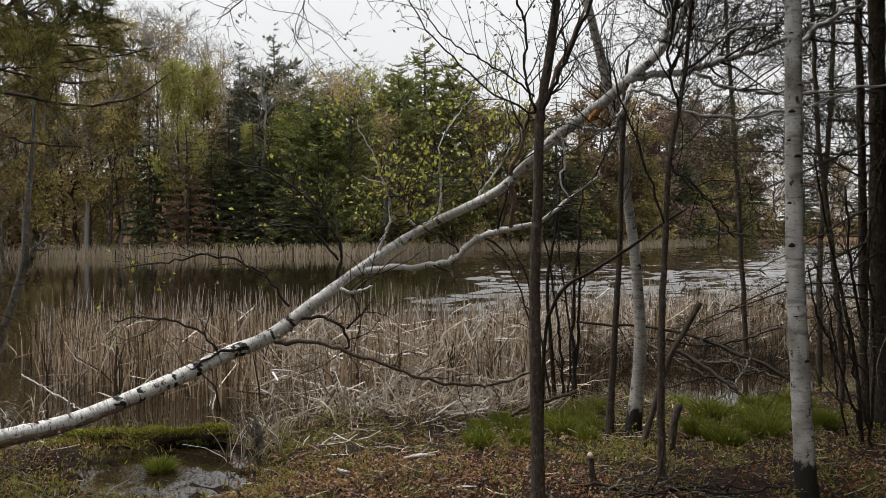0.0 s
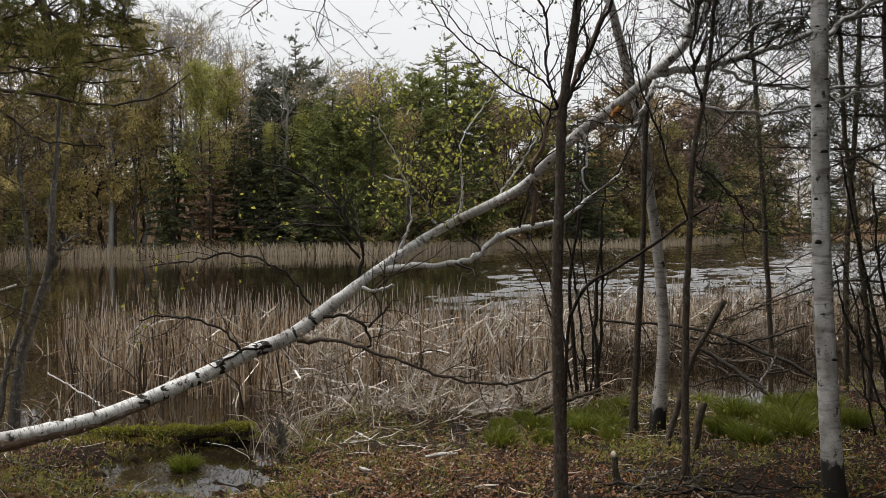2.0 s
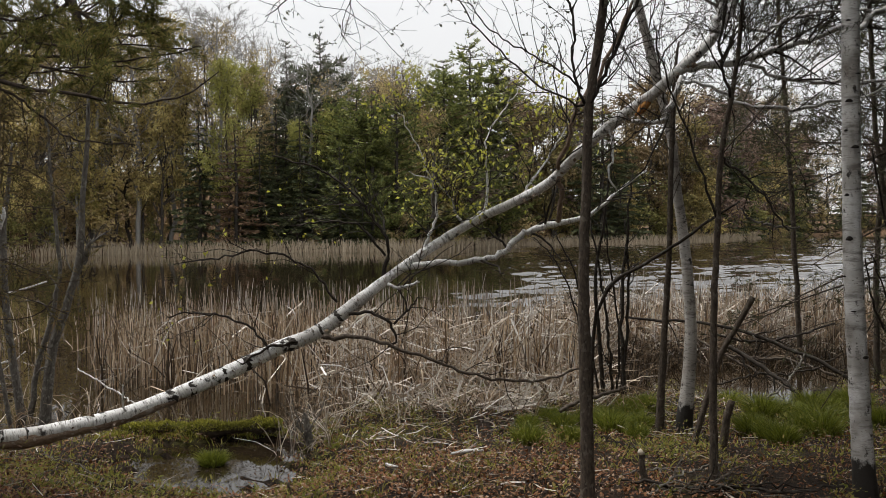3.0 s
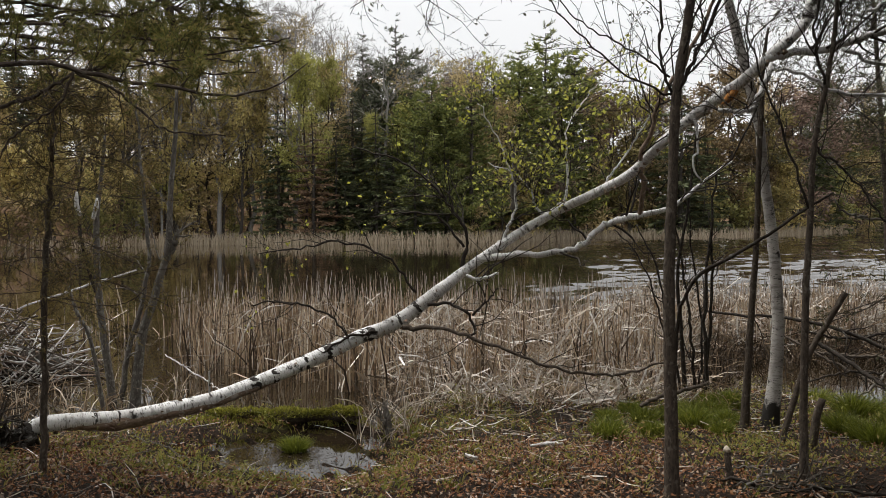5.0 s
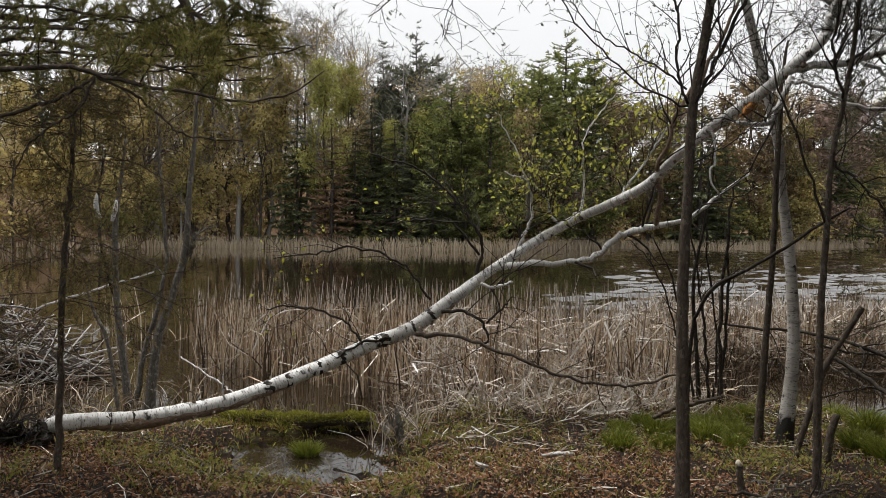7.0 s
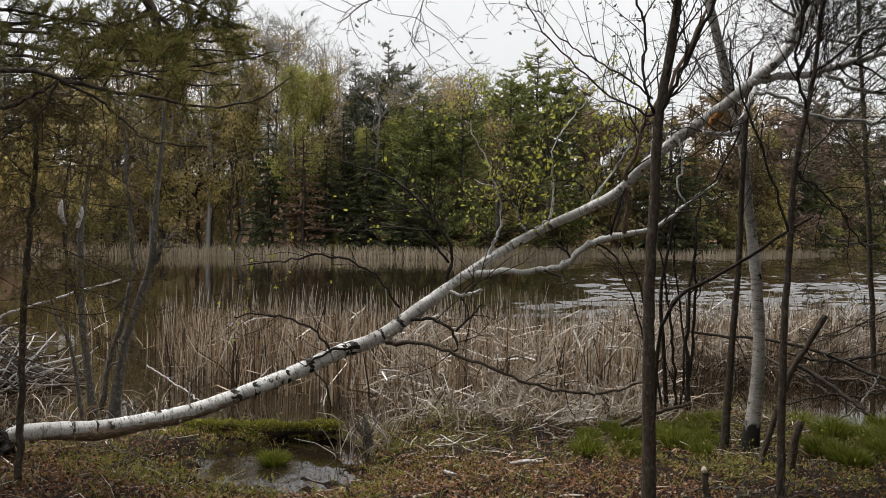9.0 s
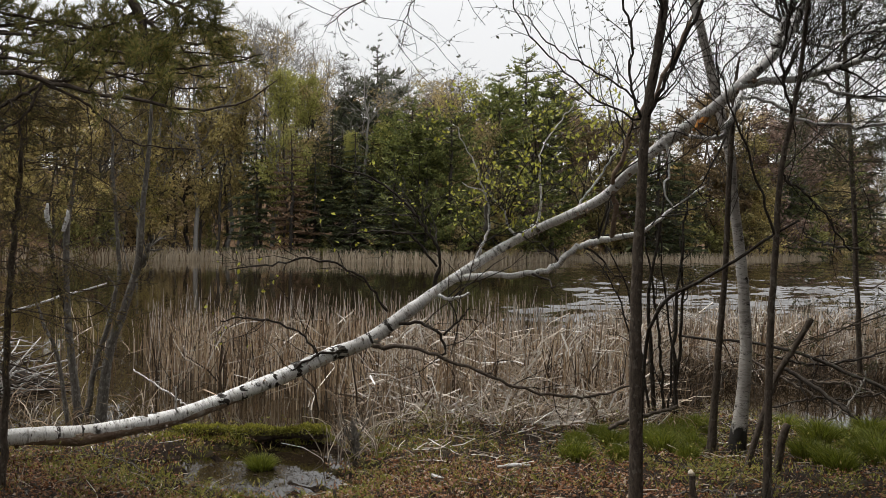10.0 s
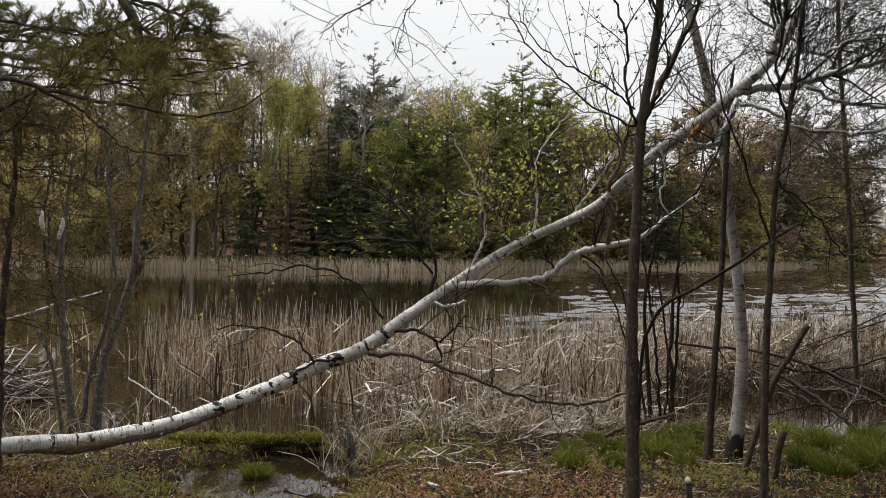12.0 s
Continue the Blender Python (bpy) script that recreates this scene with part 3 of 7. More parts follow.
    # single trees that stand out: kind, bearing (x per metre of y), distance, height of the top over distance, breadth
    marks = [
        ("bare", -0.09, 80, 0.215, 1.3), ("bare", -0.05, 78, 0.20, 1.4), ("bare", 0.0, 80, 0.195, 1.4), ("bare", 0.045, 82, 0.195, 1.4), ("dull", -0.105, 78, 0.175, 1.0), ("dull", -0.02, 82, 0.168, 1.2), ("wood", 0.03, 84, 0.17, 1.4), ("wood", 0.075, 82, 0.175, 1.4), ("pine", -0.02, 78, 0.152, 1.3),
        ("dull", -0.345, 72, 0.198, 1.1), ("gold", -0.30, 74, 0.20, 1.0), ("dull", -0.265, 72, 0.205, 1.0), ("gold", -0.215, 73, 0.205, 0.9), ("dull", -0.165, 75, 0.20, 0.9), ("bare", -0.33, 74, 0.25, 1.3), ("bare", -0.285, 72, 0.245, 1.3), ("bare", -0.24, 73, 0.255, 1.3), ("bare", -0.2, 71, 0.25, 1.2), ("bare", -0.15, 74, 0.245, 1.2), ("bare", -0.37, 73, 0.25, 1.3),
        ("spruce", 0.445, 106, 0.125, 1.3), ("spruce", 0.475, 110, 0.13, 1.3), ("pine", 0.505, 118, 0.125, 1.3), ("spruce", 0.53, 122, 0.115, 1.4), ("dull", 0.57, 130, 0.10, 1.3), ("spruce", 0.61, 138, 0.085, 1.4), ("dull", 0.65, 145, 0.08, 1.3), ("spruce", 0.69, 150, 0.075, 1.4),
        ("dull", 0.39, 102, 0.165, 1.1), ("wood_right", 0.43, 106, 0.16, 1.4), ("wood_right", 0.465, 110, 0.165, 1.4), ("dull", 0.50, 112, 0.15, 1.1), ("wood_right", 0.35, 96, 0.165, 1.4),
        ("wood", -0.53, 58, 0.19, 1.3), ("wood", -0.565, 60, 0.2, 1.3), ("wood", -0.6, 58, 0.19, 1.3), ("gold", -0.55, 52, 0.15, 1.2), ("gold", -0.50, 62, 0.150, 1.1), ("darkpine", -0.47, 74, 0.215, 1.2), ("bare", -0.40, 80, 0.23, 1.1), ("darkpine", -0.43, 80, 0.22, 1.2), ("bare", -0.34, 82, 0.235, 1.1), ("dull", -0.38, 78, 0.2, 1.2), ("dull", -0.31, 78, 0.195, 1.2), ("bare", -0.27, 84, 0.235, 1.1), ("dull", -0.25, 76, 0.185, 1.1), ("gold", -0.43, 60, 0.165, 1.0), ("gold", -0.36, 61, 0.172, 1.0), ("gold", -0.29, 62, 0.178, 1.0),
        ("gold", -0.235, 60, 0.175, 0.9), ("lime", -0.14, 66, 0.185, 0.85), ("lime", -0.115, 63, 0.18, 0.7), ("gold", -0.185, 64, 0.18, 0.9),
        ("spruce", -0.172, 56.5, 0.135, 1.1), ("rust", -0.132, 56.5, 0.13, 1.2), ("spruce", -0.086, 58, 0.15, 1.2), ("spruce", -0.06, 60, 0.13, 1.2),
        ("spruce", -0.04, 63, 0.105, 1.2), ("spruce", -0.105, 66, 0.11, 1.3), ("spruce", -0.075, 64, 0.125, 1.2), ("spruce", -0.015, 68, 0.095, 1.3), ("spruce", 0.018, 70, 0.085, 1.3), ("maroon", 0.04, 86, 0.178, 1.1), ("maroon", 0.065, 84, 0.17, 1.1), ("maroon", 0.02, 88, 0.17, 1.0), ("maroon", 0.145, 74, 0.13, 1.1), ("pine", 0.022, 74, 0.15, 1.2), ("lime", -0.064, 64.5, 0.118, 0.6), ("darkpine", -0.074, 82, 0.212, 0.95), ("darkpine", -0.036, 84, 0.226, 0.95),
        ("pine", 0.005, 70, 0.165, 1.35), ("pine", 0.05, 74, 0.15, 1.3), ("dull", 0.05, 78, 0.165, 0.9), ("dull", 0.02, 80, 0.16, 1.0),
        ("pine", 0.135, 76, 0.215, 1.3), ("pine", 0.168, 78, 0.19, 1.2), ("pine", 0.105, 77, 0.19, 1.3), ("dull", 0.085, 76, 0.13, 1.0),
        ("bare", -0.19, 76, 0.235, 0.8), ("bare", -0.155, 80, 0.24, 0.9), ("bare", -0.12, 82, 0.225, 0.9), ("bare", -0.095, 84, 0.215, 0.8), ("bare", -0.225, 78, 0.23, 0.9), ("bare", -0.175, 86, 0.25, 1.1), ("bare", -0.14, 90, 0.25, 1.1), ("bare", -0.11, 88, 0.235, 1.1), ("bare", -0.205, 90, 0.24, 1.1), ("bare", 0.05, 95, 0.19, 0.9), ("bare", 0.16, 96, 0.185, 0.9),
        ("bare", 0.0, 90, 0.195, 0.8), ("bare", 0.03, 92, 0.19, 0.8), ("bare", 0.075, 90, 0.195, 0.8), ("bare", 0.19, 92, 0.18, 0.8), ("bare", -0.01, 95, 0.19, 0.8),
        ("dull", 0.19, 84, 0.14, 1.1), ("dull", 0.235, 88, 0.13, 1.1), ("dull", 0.28, 92, 0.125, 1.1), ("dull", 0.33, 98, 0.12, 1.2), ("spruce", 0.36, 100, 0.12, 1.2),
        ("dull", 0.40, 104, 0.115, 1.2), ("spruce", 0.30, 92, 0.10, 1.2), ("pine", 0.25, 90, 0.115, 1.2), ("pine", 0.44, 112, 0.115, 1.3), ("spruce", 0.50, 130, 0.10, 1.3),
        ("dull", 0.55, 150, 0.09, 1.4), ("spruce", 0.60, 160, 0.08, 1.4), ("dull", 0.66, 175, 0.08, 1.4), ("pine", 0.72, 180, 0.08, 1.4), ("dull", 0.48, 126, 0.10, 1.3),
    ]
    for kind, bearing, dist, top, wide in marks:
        if bearing < -0.1 and kind in ("gold", "dull"):
            top *= 1.1
        y = dist
        for _ in range(4):
            y = max(y, float(far_shore(bearing * y)) + 0.6 + (dist * 7.3) % 4)
        x = bearing * y
        plant(kind, x, y, max(3.0, y * top + 1.65 - float(ground_z(x, y))), wide)
    for bearing in np.arange(-0.10, 0.74, 0.028):
        dist = 88 + 60 * max(0.0, bearing - 0.3) + rs.uniform(-3, 5)
        top = np.interp(bearing, [-0.1, 0.1, 0.25, 0.36, 0.5, 0.75], [0.172, 0.172, 0.175, 0.17, 0.16, 0.11]) * rs.uniform(0.84, 1.0)
        x = bearing * dist
        y = max(dist, float(far_shore(x)) + 2)
        plant(["wood_right", "wood_right", "wood_right", "spruce", "wood_right", "bare"][rs.randint(6)], x, y, y * top + 1.65 - float(ground_z(x, y)), 1.3)
    for bearing in np.arange(-0.5, -0.02, 0.034):
        dist = rs.uniform(82, 100)
        x = bearing * dist
        plant("wood", x, dist, dist * rs.uniform(0.135, 0.165) + 1.65 - float(ground_z(x, dist)), 1.35)
    # the wood behind
    kinds_left, kinds_right = ["wood"] * 5 + ["bare"], ["wood_right"] * 4 + ["spruce"]
    for row in range(2):
        for bearing in np.arange(-0.62, 0.78, 0.068):
            bearing += rs.uniform(-0.02, 0.02)
            x0 = bearing * 66
            y = float(far_shore(x0 * 1.2)) + 6 + row * 10 + rs.uniform(-2, 2)
            x = bearing * y
            y = max(y, float(far_shore(x)) + 3)
            right = bearing > 0.0
            kind = (kinds_right if right else kinds_left)[rs.randint(5 if right else 6)]
            top = np.interp(bearing, [-0.7, -0.2, 0.0, 0.2, 0.35, 0.5, 0.85], [0.155, 0.165, 0.15, 0.15, 0.145, 0.135, 0.09]) * rs.uniform(0.72, 1.02)
            plant(kind, x, y, max(3.0, y * top + 1.65 - float(ground_z(x, y))), 1.15)
    # undergrowth along the far shore
    for row in range(3):
        for bearing in np.arange(-0.62, 0.78, 0.045):
            bearing += rs.uniform(-0.018, 0.018)
            y = float(far_shore(bearing * 66)) + 1.5 + row * 3.5 + rs.uniform(-1, 1.5)
            for _ in range(3):
                y = max(y, float(far_shore(bearing * y)) + 1.2)
            plant("shrub", bearing * y, y, rs.uniform(1.0, 2.4) * (1 + 0.25 * row) * (2.7 if 0.1 < bearing < 0.5 else 1.8 if bearing > 0 else 2.3 if bearing < -0.2 else 1), 1.25)
    for group in protos.values():
        for ob, _ in group:
            if not used[id(ob)]:
                for o in [*ob.children_recursive, ob]:
                    bpy.data.objects.remove(o)


forest()


def far_reeds():
    rs = np.random.RandomState(21)
    n = 9000
    x = rs.uniform(-48, 75, n)
    y = far_shore(x) + rs.uniform(-4.0, 1.0, n) - 1.5 * (x < 0) * rs.uniform(0, 1, n)
    base = np.stack([x, y, np.maximum(ground_z(x, y), -0.15)], 1)
    h = rs.uniform(0.5, 1.15, n)
    lean = rs.normal(size=(n, 2)) * 0.15
    p = np.stack([base + np.stack([lean[:, 0] * h * s**1.6, lean[:, 1] * h * s**1.6, h * s], 1) for s in (0, 0.5, 1)], 1)
    w = np.full((n, 3), 0.05) * np.array([1, 0.9, 0.3])
    ob = part("far_reed_bed", [ribbons(p, w, rs)], REED_FAR)
    tagged(ob, "band of dry tan reeds along the far shore", "reeds", kind="stuff")


far_reeds()


def unseen_woods():
    """An unseen wood, added at the camera's back and right hand to shade the bank."""
    rs = np.random.RandomState(23)
    first = far_conifer("bank_hemlock", rs, 9, NEEDLE_DARK, "dark hemlock added out of view to shade the near bank", 0.26, -0.15, 14, 7, 0.12, 0.44, 0.3)
    first.matrix_basis = Matrix.Translation((6.9, 3.2, 0.1))
    first["group"] = "hemlocks of the near bank"
    for x, y, h in ((10.0, 6.4, 10), (7.2, 0.6, 10), (4.8, -2.2, 9), (2.0, -5.0, 9), (-2.0, -6.0, 10), (-5.5, -4.0, 9), (-7.5, -0.5, 9), (11.5, 7.0, 11), (5.2, -0.4, 9)):
        sc = h / 9
        copy_thing(first, Matrix.Translation((x, y, float(ground_z(x, y)))) @ Matrix.Rotation(rs.uniform(0, 6.28), 4, "Z") @ Matrix.Diagonal((sc, sc, sc, 1)))


unseen_woods()


def shade_canopy():
    """Tall hemlocks added out of view; their boughs, high overhead, shade the bank."""
    rs = np.random.RandomState(24)
    first = far_conifer("tall_hemlock", rs, 11, NEEDLE_DARK, "tall hemlock added out of view to shade the bank", 0.34, -0.08, 14, 8, 0.42, 0.46, 0.3, 0.5)
    first.matrix_basis = Matrix.Translation((5.2, 3.0, 0.1))
    first["group"] = "tall hemlocks of the near bank"
    for x, y in ((9.4, 6.2), (8.4, 4.6), (4.3, 3.3), (-5.3, 4.6)):
        copy_thing(first, Matrix.Translation((x, y, float(ground_z(x, y)))) @ Matrix.Rotation(rs.uniform(0, 6.28), 4, "Z"))


shade_canopy()


# ---- near reed bed ----
def reed_front(x):
    return 8.75 - 0.15 * smooth_step(-0.6, 0.3, x) + 2.75 * smooth_step(2.2, 3.6, x) + 0.25 * ripple(x, x, 1.7, 0.3)


def reed_bed():
    rs = np.random.RandomState(31)
    n = 22000
    x = rs.uniform(-9.0, 12.5, n)
    f = reed_front(x)
    y = f + (13.6 + 0.5 * ripple(x, x, 0.8, 0.9) - f) * rs.uniform(0, 1, n) ** 1.35
    z = np.maximum(ground_z(x, y), -0.2)
    ok = ((x > -3.2 + 0.2 * ripple(x, y, 3.0, 1.0)) | (y > 12.2)) & ((x > -1.9 + 0.3 * ripple(x, y, 3.0, 1.0)) | (y > 9.7 + 0.3 * ripple(x, y, 2.3, 0.4)))
    ok &= ((x > -0.285 * y + 0.25 * ripple(x, y, 2.0, 0.6)) | ((y > 13.0) & (rs.uniform(0, 1, n) < 0.3))) & ((x > -0.9 + 0.25 * ripple(x, y, 3.0, 1.0)) | (y > 9.5 + 0.3 * ripple(x, y, 2.3, 0.4)))
    thin = smooth_step(2.2, 0.0, y - reed_front(x)) * (ripple(x, y, 3.7, 0.5) < 0.05)
    ok &= rs.uniform(0, 1, n) > 0.8 * thin
    x, y, z = x[ok], y[ok], z[ok]
    n = len(x)
    base = np.stack([x, y, z], 1)
    h = rs.uniform(0.36, 0.72, n) - z + 0.08 * ripple(x, y, 1.3, 0.2) - 0.17 * smooth_step(11.5, 9.3, y) * smooth_step(0.4, -0.4, x)
    bowed = rs.uniform(0, 1, n) < 0.10 + 0.34 * smooth_step(-1.2, 0.6, x)
    a = rs.uniform(0, 2 * np.pi, n)
    tilt = np.where(bowed, rs.uniform(0.5, 1.5, n), np.abs(rs.normal(size=n)) * 0.16)
    kink = np.where(bowed, rs.uniform(0.25, 0.6, n), 0.5)
    out = np.stack([np.cos(a), np.sin(a)], 1)
    s = np.linspace(0, 1, 5)
    p = np.zeros((n, 5, 3))
    for i, u in enumerate(s):
        over = np.maximum(u - kink, 0)
        straight = np.minimum(u, kink)
        ang = tilt * 0.25
        ang2 = np.where(bowed, tilt * 1.25, tilt * 1.3)
        p[:, i, :2] = base[:, :2] + out * (h * (straight * np.sin(ang) + over * np.sin(ang2)))[:, None]
        p[:, i, 2] = z + h * (straight * np.cos(ang) + over * np.cos(ang2))
    half = n // 2
    w = rs.uniform(0.006, 0.0135, (n, 1)) * np.array([[1, 1, 0.95, 0.8, 0.4]])
    stalks = sweep(p[:half], w[:half] * 0.5, 3)
    blades = ribbons(p[half:], w[half:] * 1.7, rs)
    tagged(part("reed_bed", [stalks, blades], REED), "bed of dry brown cattail stalks standing in shallow water", "reeds", kind="stuff")
    # taller stalks along the water's edge
    n = 900
    x = rs.uniform(-8, 10, n)
    y = 13.0 + rs.uniform(-1.6, 2.4, n)
    x = np.where(x < -0.29 * y, x + 6, x)
    h = rs.uniform(0.45, 0.9, n) + 0.15
    lean = rs.normal(size=(n, 2)) * 0.09
    p = np.stack([np.stack([x + lean[:, 0] * h * u, y + lean[:, 1] * h * u, -0.15 + h * u], 1) for u in (0, 0.4, 0.75, 1)], 1)
    r = np.full((n, 1), 0.006) * np.array([[1, 0.9, 0.8, 0.4]])
    tagged(part("tall_reed_stalks", [sweep(p, r, 3)], REED_PALE), "thin pale reed stalks along the open water", "reeds", kind="stuff")
    # broken straw lying across the bed
    n = 6300
    x = rs.uniform(-3.8, 10, n)
    f = reed_front(x)
    y = f - 0.65 * (x > 0) * (x < 2.4) + rs.uniform(0, 1, n) ** 1.5 * 3.4
    few = ((x > -0.2) | (rs.uniform(0, 1, n) < 0.22)) & ((x > -1.9) | (y > 9.8) | (rs.uniform(0, 1, n) < 0.15))
    few &= (x > -0.27 * y) & ((x > -0.9) | (y > 9.5) | (rs.uniform(0, 1, n) < 0.1))
    x, y, f = x[few], y[few], f[few]
    n = len(x)
    z = np.maximum(ground_z(x, y), -0.06) + rs.uniform(0.0, 0.62, n) * np.clip((y - f + 0.55), 0.1, 1)
    a, e = rs.uniform(0, 2 * np.pi, n), rs.normal(size=n) * 0.85
    way = np.stack([np.cos(a) * np.cos(e), np.sin(a) * np.cos(e) * 0.6, np.sin(e)], 1)
    ln = rs.uniform(0.25, 0.8, n)[:, None]
    bow = rs.normal(size=(n, 3)) * 0.04
    base = np.stack([x, y, z + 0.02], 1)
    p = np.stack([base - way * ln / 2, base + bow, base + way * ln / 2], 1)
    p[:, :, 2] = np.maximum(p[:, :, 2], -0.06)
    w = rs.uniform(0.008, 0.024, (n, 1)) * np.array([[0.8, 1, 0.5]])
    tagged(part("broken_straw", [ribbons(p[: n // 2], w[: n // 2], rs), sweep(p[n // 2 :], w[n // 2 :] * 0.4, 3)], REED_PALE), "bleached broken reed straw lying across the bed", "reeds", kind="stuff")


reed_bed()


# ---- the leaning birch ----
def stem(name, points, radii, material, parent, n=26, sides=9, rough=0.03, wobble=0.004, seed=1, label=""):
    rs = np.random.RandomState(seed)
    path, rad = spline(points, radii, n, wobble, rs)
    part(name, [sweep(path, rad, sides, rough, rs)], material, parent, label)
    return path, rad


